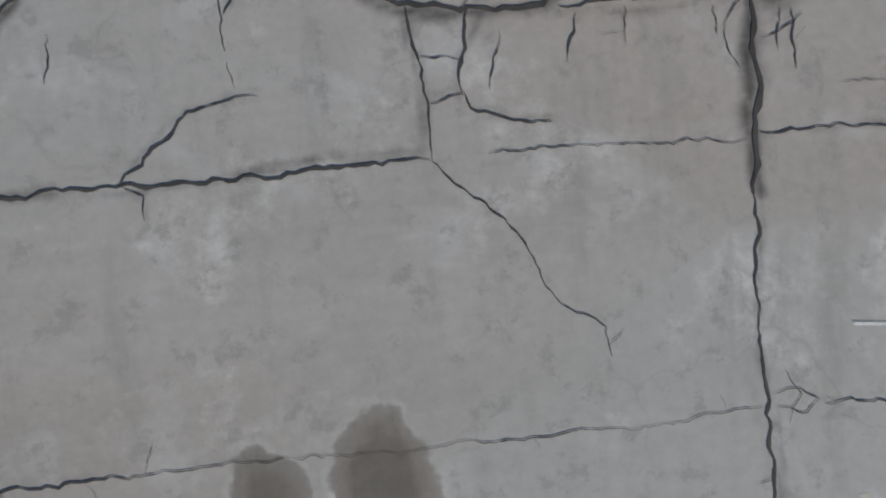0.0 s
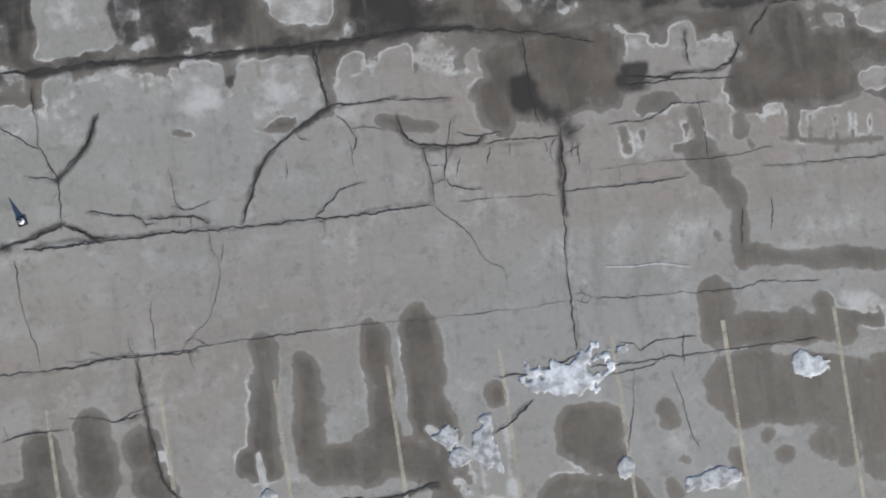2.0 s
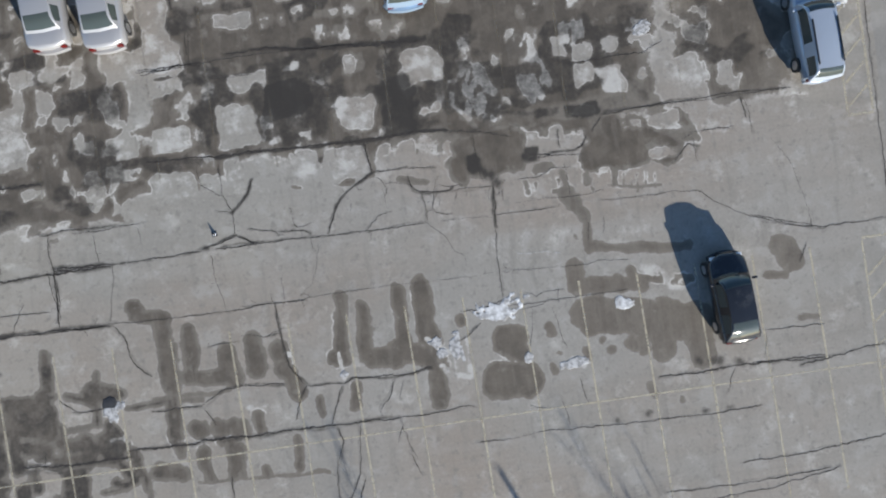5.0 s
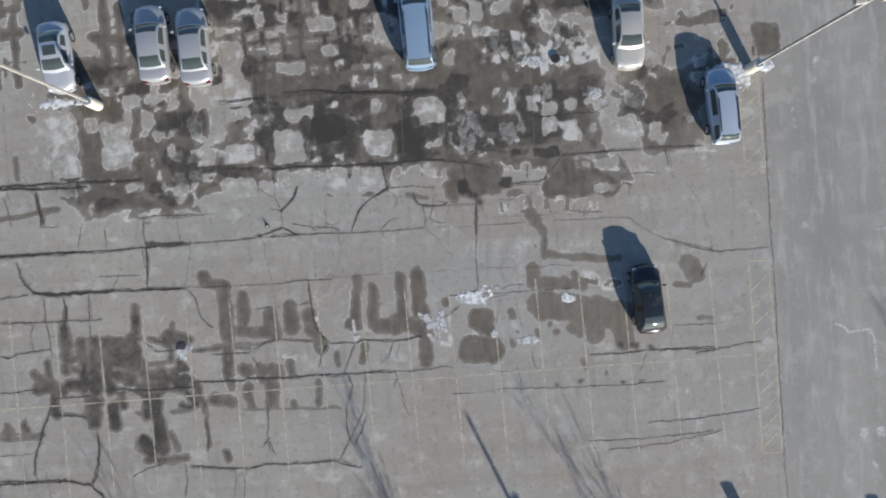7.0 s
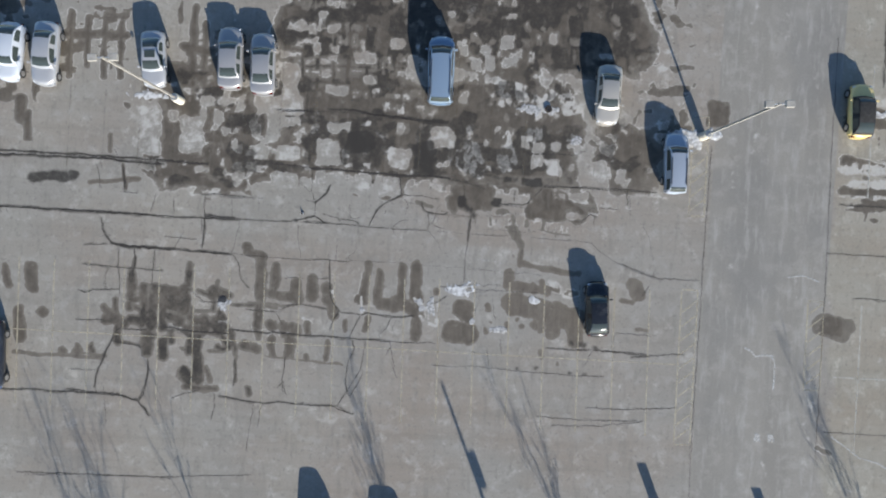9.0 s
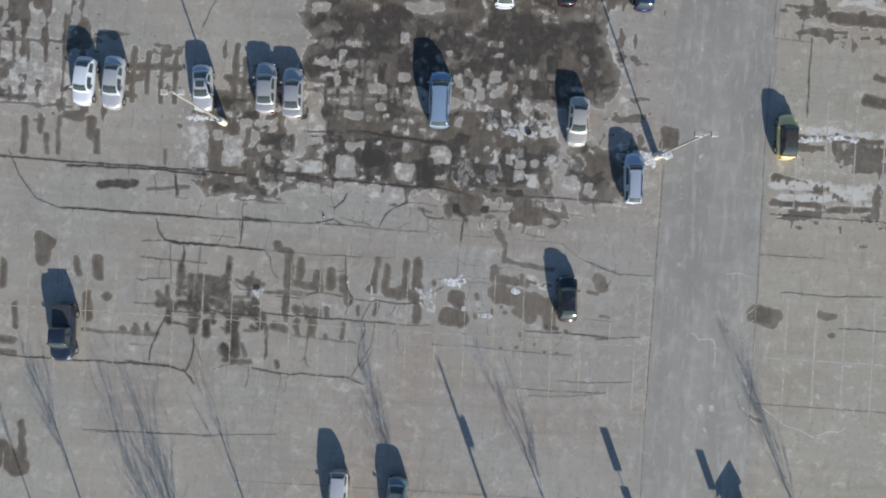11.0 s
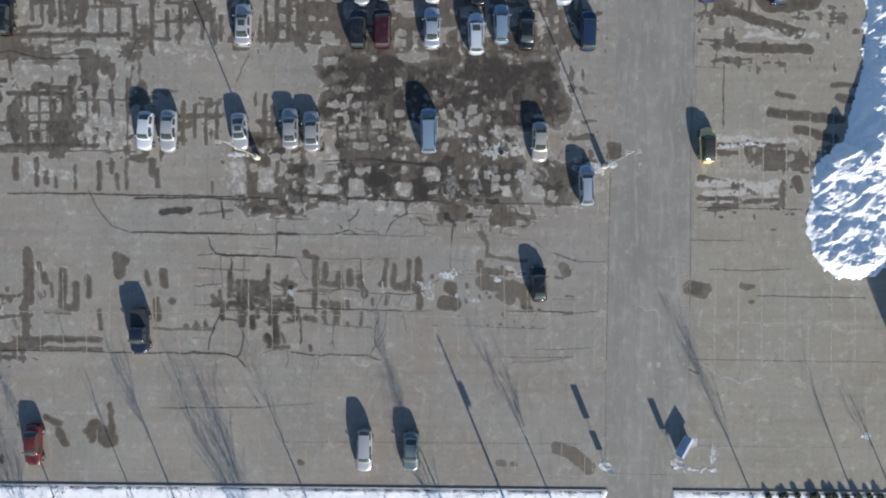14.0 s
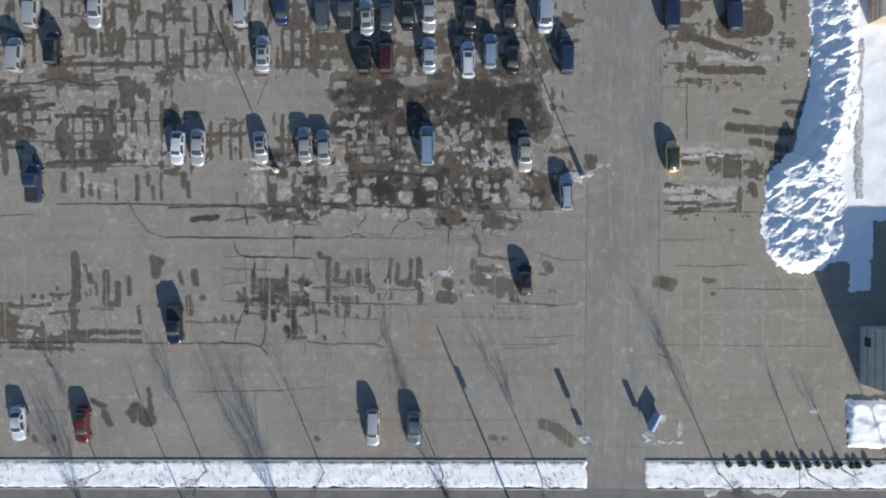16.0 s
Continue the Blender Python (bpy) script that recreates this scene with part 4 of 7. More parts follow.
dry(5.35, 2.08, 0.34, 0.28)
dry(6.46, 1.65, 0.39, 0.23)
dry(7.38, 1.53, 0.34, 0.23)
dry(11.25, 3.33, 1.42, 0.31)
dry(2.61, 1.93, 0.72, 0.42)
dry(10.42, 6.15, 0.22, 0.66)
dry(14.29, 3.51, 0.66, 0.76)
dry(-24.0, 7.4, 1.15, 2.00)
dry(-22.0, 8.5, 0.38, 0.46)
dry(-20.6, 7.1, 0.92, 1.41)
dry(-18.6, 9.7, 1.38, 0.37)
dry(-19.7, 4.5, 0.55, 0.28)
dry(-13.2, 15.7, 0.73, 0.36)
dry(-11.3, 16.0, 0.36, 0.73)
dry(-13.5, 17.4, 1.46, 0.24)
dry(-10.1, 17.4, 0.82, 0.26)
dry(-13.1, 14.2, 0.43, 0.17)
dry(-13.5, 13.5, 0.73, 0.19)
dry(-11.6, 13.9, 0.28, 0.58)
dry(-10.3, 14.1, 0.28, 0.24)
dry(-10.4, 13.4, 0.36, 0.26)
dry(-8.1, 13.4, 0.90, 0.39)
dry(-6.4, 13.2, 0.34, 0.52)
dry(-4.5, 13.0, 0.43, 0.86)
dry(-0.9, 15.0, 0.39, 0.30)
dry(0.2, 13.4, 0.39, 0.43)
dry(1.3, 13.6, 0.24, 0.54)
dry(0.8, 14.6, 0.39, 0.30)
dry(2.5, 15.2, 0.60, 0.60)
dry(2.8, 13.7, 0.56, 0.39)
dry(6.3, 13.2, 0.28, 0.28)
dry(4.3, 14.2, 0.26, 0.47)
dry(12.4, 13.0, 0.39, 0.60)
dry(14.1, 13.3, 0.60, 0.86)
dry(15.0, 16.4, 1.03, 0.47)
dry(14.6, 14.7, 0.73, 0.60)
dry(12.2, 11.2, 0.64, 0.21)
dry(-13.5, 11.4, 0.64, 1.43)
dry(6.5, 1.7, 0.51, 0.34)

stain(0.1, 7.1, 0.6, 5.4, 1.53, chalk, 0.85, 0.6)
stain(2.6, 8.1, 3, 6.1, 1.53, chalk, 0.8, 0.6)
stain(-5.2, 6.5, -5.4, 5.2, 1.09, chalk, 0.5, 0.6)
stain(-9.3, 4.1, -6.7, 3.8, 0.87, chalk, 0.55, 0.6)
stain(8, 3, 10.1, 2.3, 0.52, chalk, 0.6, 0.6)
stain(6.2, 6.3, 6.2, 5.9, 1.31, chalk, 0.5, 0.6)
stain(-14.5, 4.5, -13.2, 4.3, 0.87, chalk, 0.45, 0.6)
stain(11.5, -9.9, 13, -10.6, 0.87, chalk, 0.5, 0.6)
stain(-5.6, 5.7, -4.7, 5.6, 0.44, chalk, 0.5, 0.6)
stain(28.1, 7.2, 36.7, 7.2, 0.86, chalk, 0.8, 0.6)
stain(32.4, 6.5, 36.7, 5.8, 0.72, chalk, 0.8, 0.6)
stain(28.8, 12, 39.9, 12, 0.86, chalk, 0.75, 0.6)
stain(2.2, 11.9, 7.3, 10.8, 1.73, chalk, 0.7, 0.6)
stain(5.1, 13.3, 6.5, 11.9, 0.86, chalk, 0.6, 0.6)
stain(21.6, 6.9, 22.3, 2.5, 0.72, chalk, 0.3, 0.6)
stain(32.8, -11.8, 33.1, -11.8, 0.86, chalk, 0.6, 0.6)
stain(22.4, -6.8, 24.5, -9, 0.43, chalk, 0.3, 0.6)
stain(33.1, 24.8, 40.9, 23.7, 1.01, chalk, 0.7, 0.6)
stain(28, 24.4, 32.3, 24.1, 1.01, chalk, 0.5, 0.6)
stain(19.5, 9.7, 19.8, 5.4, 0.58, chalk, 0.5, 0.6)
stain(8, 3.6, 12.3, 3.3, 0.72, chalk, 0.6, 0.6)
stain(-41, 13, -38.1, 10.8, 1.01, chalk, 0.7, 0.6)
stain(-54.7, 14.1, -49.7, 12.6, 1.01, chalk, 0.5, 0.6)
stain(43.9, -9.7, 46.7, -8.9, 0.86, chalk, 0.4, 0.6)
stain(13, 25.5, 14.4, 23.4, 1.15, chalk, 0.7, 0.6)
stain(41, -16.1, 45.3, -19, 0.72, chalk, 0.25, 0.6)
stain(33.4, 24, 38.8, 23, 0.43, chalk, 0.9, 0.6)
stain(-10, 6.9, -9.6, 6.5, 0.86, chalk, 0.6, 0.6)
stain(-6.4, 6.9, -6, 6.5, 0.86, chalk, 0.6, 0.6)
for x0, y0, x1, y1, w, p in ((24.8, -3, 24.9, -9, 0.8, 0.4), (26.3, -9, 26.4, -15, 1.2, 0.5), (20.5, 2, 20.7, 12, 1.0, 0.35), (23.0, 14, 23.3, 24, 1.2, 0.4), (36, -11, 44, -11.5, 3.0, 0.3), (30, -17, 40, -18, 3.0, 0.3), (-10, -15, 4, -16, 4.0, 0.28), (-50, -2, -30, 0, 3.0, 0.3)):
    stain(x0, y0, x1, y1, w, chalk, p, 1.0)


pad(-8.2, 7.2, 0.96, 0.84, soot, 0.97)
pad(-6.7, 6.5, 0.59, 1.43, soot, 0.45)
pad(-3.3, 6.2, 0.76, 1.43, soot, 0.72)
pad(-16.6, 8.4, 0.76, 0.59, soot, 0.70)
pad(-11.9, 6.5, 0.42, 1.43, soot, 0.45)
pad(0.7, 5.5, 0.34, 0.51, soot, 0.60)
pad(7.7, 8.7, 0.84, 0.67, soot, 0.55)
pad(-0.3, 3.3, 0.29, 0.37, soot, 0.90)
pad(4.8, 4.9, 0.76, 0.34, soot, 0.90)
pad(3.3, 5.0, 0.59, 0.22, soot, 0.70)
pad(-2.8, 5.1, 1.35, 0.22, soot, 0.55)
pad(-2.7, 9.0, 1.18, 0.13, soot, 0.80)
pad(-0.4, 9.0, 1.18, 0.34, soot, 0.55)
pad(2.3, 3.3, 0.34, 0.30, soot, 0.80)
pad(-11.9, 5.2, 5.73, 0.10, soot, 0.50)
pad(-1.9, 4.6, 4.38, 0.10, soot, 0.45)
pad(-4.9, 9.3, 1.01, 0.10, soot, 0.60)
pad(-13.3, 7.4, 1.52, 0.17, soot, 0.35)
pad(-9.6, 9.2, 2.36, 0.42, soot, 0.40)
pad(-16.9, 4.8, 0.76, 0.67, soot, 0.50)
pad(2.8, 8.2, 1.01, 0.84, chalk, 0.50)
pad(2.8, 6.5, 0.84, 0.84, chalk, 0.50)
pad(-0.0, 5.8, 0.76, 0.76, chalk, 0.44)
pad(-5.3, 6.1, 0.88, 0.88, chalk, 0.50)
pad(-9.1, 5.9, 0.29, 0.64, chalk, 0.75)
pad(-7.8, 8.7, 0.34, 0.12, chalk, 0.90)
pad(-5.7, 9.9, 0.81, 0.47, chalk, 0.60)
pad(2.5, 11.0, 0.51, 0.62, chalk, 0.60)
pad(3.7, 10.8, 0.59, 0.76, chalk, 0.55)
pad(5.2, 10.5, 1.18, 0.29, chalk, 0.75)
pad(7.1, 10.3, 1.26, 0.29, chalk, 0.60)
pad(7.8, 8.3, 0.59, 0.29, chalk, 0.80)
pad(4.8, 8.4, 0.59, 0.51, chalk, 0.60)
pad(6.2, 6.0, 0.54, 0.67, chalk, 0.60)
pad(-13.5, 6.2, 0.89, 0.56, chalk, 0.50)
pad(-9.7, 7.5, 0.59, 0.24, chalk, 0.55)
pad(3.9, 10.1, 0.67, 0.25, chalk, 0.80)
pad(-15.6, 6.0, 0.45, 0.47, chalk, 0.50)
pad(-2.7, 9.9, 1.18, 0.42, chalk, 0.40)
pad(-2.0, 7.3, 1.01, 0.76, chalk, 0.45)
pad(-23.0, -0.1, 0.25, 0.67, chalk, 0.45)
pad(0.5, 3.6, 1.6, 0.95, wet, 0.86)
pad(27.7, -4.7, 0.82, 0.73, wet, 1.0)
pad(18.4, 10.7, 0.76, 0.95, wet, 1.0)


# squares between the old joints have begun to dry inside the wet ground
squares = random.Random(14)


def squares_in(x0, x1, y0, y1, chance):
    y = y0
    while y < y1:
        x = x0 + squares.uniform(-0.2, 0.2)
        while x < x1:
            if squares.random() < chance:
                dry(x + squares.uniform(-0.3, 0.3), y + squares.uniform(-0.25, 0.25), squares.choice((0.2, 0.35, 0.55, 0.85)), squares.uniform(0.16, 0.55), squares.choice((0.15, 0.4, 0.7, 0.95)))
            x += 1.31
        y += 1.2


squares_in(-13.6, 12.0, 10.9, 16.5, 0.46)
squares_in(-13.6, 11.0, 17.0, 21.5, 0.12)
squares_in(-23.0, -17.4, 3.0, 12.0, 0.35)


stain(-3.44, -4.20, -2.91, -4.83, 0.15, chalk, power=0.95)
stain(-2.84, -4.66, -2.07, -5.17, 0.13, chalk, power=0.95)
stain(-1.66, -4.39, -1.69, -5.88, 0.13, chalk, power=0.95)
stain(-2.77, -5.73, -1.72, -6.10, 0.17, chalk, power=0.95)
stain(-3.12, -5.06, -2.77, -5.73, 0.15, chalk, power=0.95)
stain(-3.51, -4.74, -3.27, -4.56, 0.17, chalk, power=0.95)
stain(-2.34, -5.02, -2.32, -6.01, 0.11, chalk, power=0.95)
stain(-7.31, -4.31, -7.38, -5.63, 0.11, chalk, power=0.95)
stain(2.76, -6.07, 3.33, -6.42, 0.17, chalk, power=0.95)
stain(0.91, -5.48, 0.94, -5.77, 0.13, chalk, power=0.95)
stain(-9.66, -3.98, -9.57, -4.28, 0.13, chalk, power=0.95)
stain(27.63, 6.94, 32.44, 6.96, 0.66, chalk, power=0.72)
stain(28.65, 5.89, 36.29, 6.45, 0.77, chalk, power=0.72)
stain(32.45, 6.85, 36.71, 7.01, 0.55, chalk, power=0.72)
stain(27.59, 5.02, 32.51, 5.10, 0.38, chalk, power=0.72)
stain(29.95, 12.35, 33.63, 12.11, 0.77, chalk, power=0.72)
stain(30.11, 11.15, 32.83, 11.36, 0.33, chalk, power=0.72)
stain(32.95, 23.62, 36.22, 24.01, 0.66, chalk, power=0.72)
stain(37.34, 23.50, 39.52, 23.69, 0.55, chalk, power=0.72)
stain(5.75, 1.98, 5.72, 1.45, 0.12, power=0.85)
stain(6.23, 1.85, 6.18, 1.32, 0.10, power=0.85)
stain(6.86, 1.70, 6.78, 1.02, 0.10, power=0.85)
stain(7.26, 1.78, 7.20, 1.13, 0.09, power=0.85)
stain(7.66, 1.66, 7.60, 1.05, 0.09, power=0.85)
stain(5.48, 1.44, 7.84, 1.10, 0.12, power=0.85)
stain(3.57, 2.32, 3.67, 1.55, 0.26, power=0.85)
stain(1.91, 2.12, 1.98, 1.51, 0.17, power=0.85)
stain(2.36, 1.99, 2.33, 1.59, 0.10, power=0.85)
stain(4.74, 1.71, 4.79, 1.28, 0.10, power=0.85)
stain(6.56, 1.54, 6.55, 1.28, 0.10, power=0.85)


# grime gathers where the ground stays wet longest
for zone_wet in (zone(-14.5, 13.0, 10.0, 21.5, 3.0), 0.9 * zone(-60, -34, 9.5, 20.5, 3.0), 0.7 * zone(-58, -12, 22.0, 31.0, 3.0)):
    soot[:] = np.maximum(soot, zone_wet * np.clip(wet * 1.6 - 0.5, 0, 1) * np.clip((fractal(PX * 0.9 + 5, PY * 0.7) - 0.32) / 0.28, 0, 0.64))


# salt film lies streaked over the wet ground
wet *= 1 - 0.85 * np.clip((chalk - 0.40) / 0.2, 0, 1) * np.clip((fractal(PX * 2.3, PY * 1.7) - 0.38) / 0.2, 0, 1)


# ---------------------------------------------------------------- cracks
crack_rng = random.Random(11)
CRACKS = []


scuffs = random.Random(5)
for _ in range(60):
    if scuffs.random() < 0.5:
        x, y, a = scuffs.uniform(18.8, 26.6), scuffs.uniform(-26, 32), scuffs.uniform(0.9, 1.9)
    else:
        x, y, a = scuffs.uniform(28, 50), scuffs.uniform(-26, 0), scuffs.uniform(-0.3, 0.5)
    n = scuffs.uniform(0.8, 3.5)
    stain(x, y, x + n * math.cos(a), y - n * math.sin(a), scuffs.uniform(0.1, 0.5), chalk, scuffs.uniform(0.3, 0.55), 0.3)


def crack(wide, *places, spurs=True):
    """A jagged open crack through a few places, with short spurs; its rim is darkened by damp."""
    pts = [Vector((*p, 0)) for p in places]
    line = [pts[0]]
    for a, b in zip(pts, pts[1:]):
        n = max(2, int((b - a).length / (0.035 + 0.5 * wide)))
        side = Vector((a.y - b.y, b.x - a.x, 0)).normalized()
        drift = 0.0
        for k in range(1, n + 1):
            drift = 0.78 * drift + crack_rng.uniform(-1, 1) * (0.016 + 0.18 * wide)
            line.append(a.lerp(b, k / n) + side * drift * min(1, (n - k) / 3))
    bm = bmesh.new()
    rows = []
    swell = crack_rng.uniform(0, 50)
    for k, p in enumerate(line):
        q = line[min(k + 1, len(line) - 1)] - line[max(k - 1, 0)]
        side = Vector((-q.y, q.x, 0)).normalized()
        end = min(1.0, 0.3 + 0.2 * min(k, len(line) - 1 - k)) * (0.75 + 0.7 * noise.noise((p.x * 0.9, p.y * 0.9, swell)))
        l, r = (0.74 * wide * max(0.18, end) * crack_rng.uniform(0.15, 0.62) for _ in range(2))
        rows.append((bm.verts.new(p + side * l + Vector((0, 0, 0.006))), bm.verts.new(p - side * r + Vector((0, 0, 0.006)))))
        if spurs and 1 < k < len(line) - 2 and crack_rng.random() < 0.016:
            turn = side * crack_rng.choice((-1, 1)) + q.normalized() * crack_rng.uniform(-0.8, 0.8)
            tip = p + turn.normalized() * crack_rng.uniform(0.08, 0.2 + 3 * wide)
            SPURS.append((max(0.010, 0.4 * wide), (p.x, p.y), (p.lerp(tip, 0.5).x + crack_rng.uniform(-0.04, 0.04), p.lerp(tip, 0.5).y), (tip.x, tip.y)))
    for a, b in zip(rows, rows[1:]):
        bm.faces.new((a[0], a[1], b[1], b[0]))
    bmesh.ops.recalc_face_normals(bm, faces=bm.faces)
    CRACKS.append((bm, wide))
    for a, b in zip(pts, pts[1:]):
        if wide > 0.016:
            stain(a.x, a.y, b.x, b.y, min(2.0 * wide, 0.06 + 0.9 * wide), soot, min(0.82, 0.45 + 3.2 * wide), 0.12 if -12 < a.x < 8 and -6 < a.y < 6 else 0.2)


SPURS = []
crack(0.089, (-7.09, 1.07), (-6.88, 1.57), (-6.66, 2.04), (-6.38, 2.51), (-6.01, 2.80), (-5.67, 3.04))
crack(0.122, (-5.67, 3.04), (-5.40, 3.17), (-5.05, 3.36), (-4.79, 3.47))
crack(0.073, (-4.79, 3.47), (-4.25, 3.45), (-3.80, 3.45), (-3.25, 3.43))
crack(0.056, (-3.25, 3.41), (-2.69, 3.37), (-2.02, 3.33))
crack(0.067, (-5.07, 4.94), (-4.97, 4.42), (-4.87, 3.90), (-4.78, 3.49))
crack(0.033, (-5.65, 3.01), (-5.56, 2.82), (-5.38, 2.76))
crack(0.044, (-4.74, 3.32), (-4.52, 3.12), (-4.38, 2.88), (-4.28, 2.64), (-4.39, 2.37))
crack(0.033, (-4.47, 2.64), (-4.42, 2.38), (-4.41, 2.04))
crack(0.022, (-4.40, 1.95), (-4.36, 1.70))
crack(0.039, (-4.38, 2.88), (-4.10, 2.92), (-3.66, 2.79), (-3.34, 2.71))
crack(0.078, (-3.29, 3.08), (-3.22, 2.73), (-3.09, 2.47), (-2.83, 2.32), (-2.28, 2.21), (-1.72, 2.19), (-1.52, 2.20), (-1.36, 2.37))
crack(0.033, (-1.96, 2.49), (-1.58, 2.38), (-1.13, 2.38), (-0.91, 2.39))
crack(0.044, (-1.38, 2.17), (-0.93, 2.18), (-0.37, 2.15), (0.42, 2.14))
crack(0.056, (-2.22, 2.21), (-2.28, 1.94), (-2.36, 1.61), (-2.34, 1.44))
crack(0.050, (-2.77, 2.28), (-2.75, 2.00), (-2.68, 1.71), (-2.66, 1.37), (-2.68, 1.03), (-2.68, 0.87))
crack(0.028, (-2.72, 1.82), (-2.34, 1.77))
crack(0.044, (-2.65, 1.40), (-2.34, 1.46))
crack(0.044, (-2.34, 1.50), (-2.28, 1.32), (-1.96, 1.20), (-1.56, 1.13))
crack(0.044, (-2.28, 2.22), (-2.12, 2.54), (-2.10, 2.71), (-1.96, 2.91))
crack(0.032, (-2.68, 0.87), (-2.38, 0.55), (-2.08, 0.29), (-1.89, -0.04), (-1.77, -0.37), (-1.52, -0.63), (-1.26, -0.79), (-1.24, -1.06))
crack(0.039, (-5.46, 0.94), (-5.14, 1.24), (-4.80, 1.53), (-4.49, 1.59), (-4.17, 1.62))
crack(0.033, (-5.44, 0.94), (-5.25, 0.83), (-5.27, 0.61))
crack(0.028, (-5.94, 2.34), (-6.00, 1.90))
crack(0.022, (-1.95, 1.99), (-2.09, 1.47))
crack(0.022, (-2.17, 0.89), (-1.55, 0.89), (-0.88, 0.86), (0.24, 0.79))
crack(0.044, (0.36, 0.84), (1.03, 0.82), (1.94, 0.79), (2.61, 0.78), (3.19, 0.82))
crack(0.067, (-11.20, 1.06), (-10.10, 1.05), (-9.00, 1.06), (-7.90, 0.99), (-6.79, 0.94))
crack(0.056, (-6.79, 0.94), (-5.68, 0.93), (-4.57, 0.91), (-3.45, 0.91), (-2.69, 0.89))
crack(0.100, (0.44, 2.33), (0.38, 1.61), (0.31, 0.83), (0.24, 0.27))
crack(0.050, (0.24, 0.27), (0.18, -0.73), (0.16, -1.52), (0.16, -2.19), (0.12, -2.85))
crack(0.033, (0.15, 1.86), (0.15, 1.63), (0.24, 1.45))
crack(0.033, (0.68, 1.96), (0.62, 1.57))
crack(0.033, (0.79, 1.95), (0.77, 1.39))
crack(0.033, (-1.23, 2.09), (-1.36, 1.66))
crack(0.033, (-0.77, 2.11), (-0.80, 1.78))
crack(0.033, (0.32, 2.12), (0.13, 1.86))
crack(0.033, (0.47, 2.10), (0.76, 2.18), (1.06, 2.31))
crack(0.033, (0.06, 2.04), (0.06, 1.76))
crack(0.033, (0.47, 1.71), (0.71, 1.79), (0.89, 1.90))
crack(0.078, (2.10, 3.29), (2.71, 3.20), (3.51, 3.20), (4.19, 3.17), (4.55, 3.30), (4.83, 3.72))
crack(0.044, (2.07, 3.09), (3.04, 3.09), (4.61, 2.95))
crack(0.044, (-0.18, 4.50), (-0.16, 3.93), (-0.13, 3.14), (-0.09, 2.62), (0.00, 2.44))
crack(0.027, (-11.52, -1.61), (-10.42, -1.61), (-9.88, -1.66), (-8.77, -1.67), (-8.22, -1.63), (-7.11, -1.62), (-6.00, -1.61), (-4.89, -1.61), (-4.22, -1.62))
crack(0.018, (-4.22, -1.62), (-3.11, -1.70), (-2.00, -1.71), (-0.88, -1.74), (-0.20, -1.69), (0.14, -1.68))
crack(0.028, (0.70, -1.72), (1.82, -1.79), (2.94, -1.88), (3.61, -1.90), (4.07, -1.93), (4.53, -1.82), (5.97, -1.97))
crack(0.022, (0.21, -1.58), (0.44, -1.55), (0.65, -1.67), (0.52, -1.79), (0.25, -1.70))
crack(0.017, (0.35, -1.37), (0.49, -1.61), (0.34, -1.87))
crack(0.044, (-1.85, -3.18), (-1.08, -3.26), (-0.73, -3.19))
crack(0.044, (-0.73, -3.16), (-0.15, -3.07), (0.11, -2.96))
crack(0.056, (-0.99, -3.85), (-1.36, -4.11), (-1.67, -4.35), (-1.96, -4.48))
crack(0.044, (0.38, -3.28), (1.05, -3.31), (1.85, -3.28), (2.75, -3.29), (3.43, -3.28), (4.33, -3.29), (5.79, -3.31))
crack(0.033, (0.80, -3.52), (1.14, -3.49), (1.71, -3.42), (2.01, -3.32))
crack(0.033, (1.12, -2.78), (1.45, -2.86), (1.59, -3.05), (1.96, -2.87), (2.46, -2.88), (2.92, -2.88))
crack(0.028, (2.65, -2.73), (2.58, -3.06), (2.55, -3.51))
crack(0.028, (2.10, -3.06), (2.12, -3.34))
crack(0.033, (1.37, -3.46), (1.30, -4.13), (1.12, -4.88), (1.01, -5.31))
crack(0.033, (2.26, -3.58), (2.36, -4.04), (2.46, -4.61), (2.55, -5.18), (2.68, -5.48))
crack(0.039, (-7.91, 0.92), (-7.90, 0.53), (-7.76, 0.28), (-7.75, -0.05), (-7.91, -0.48), (-8.07, -0.90), (-8.27, -1.15), (-8.57, -1.39), (-8.83, -1.63))
crack(0.033, (-7.61, 0.65), (-7.71, 0.22))
crack(0.033, (-8.72, -1.70), (-8.61, -2.16))
crack(0.028, (-9.40, -0.45), (-9.48, -0.83), (-9.45, -1.55))
crack(0.028, (-10.09, -1.14), (-10.02, -1.48), (-9.90, -1.68))
crack(0.028, (-10.95, -1.41), (-10.64, -1.59))
crack(0.033, (-11.67, -2.86), (-11.02, -2.93), (-10.60, -3.09), (-10.03, -2.91), (-9.68, -2.79))
crack(0.028, (-8.58, -1.41), (-8.22, -1.66))
crack(0.056, (-10.57, 1.76), (-10.14, 1.65), (-9.71, 1.56), (-9.39, 1.44), (-9.30, 1.26))
crack(0.056, (-9.28, 1.43), (-8.96, 1.38), (-8.51, 1.38), (-8.19, 1.36), (-7.88, 1.14))
crack(0.033, (-8.65, 2.52), (-8.59, 2.17), (-8.58, 1.73), (-8.39, 1.48))
crack(0.033, (-8.71, 1.63), (-8.28, 1.52), (-7.70, 1.67))
crack(0.033, (-8.52, 1.33), (-8.56, 1.17))
crack(0.033, (-8.24, 1.35), (-8.30, 1.11))
crack(0.033, (-9.39, 1.44), (-9.32, 1.29), (-9.02, 1.31))
crack(0.055, (-10.08, 3.98), (-10.24, 3.61), (-10.63, 3.10), (-11.00, 2.79))
crack(0.056, (3.58, 4.16), (3.57, 3.70), (3.64, 3.35))
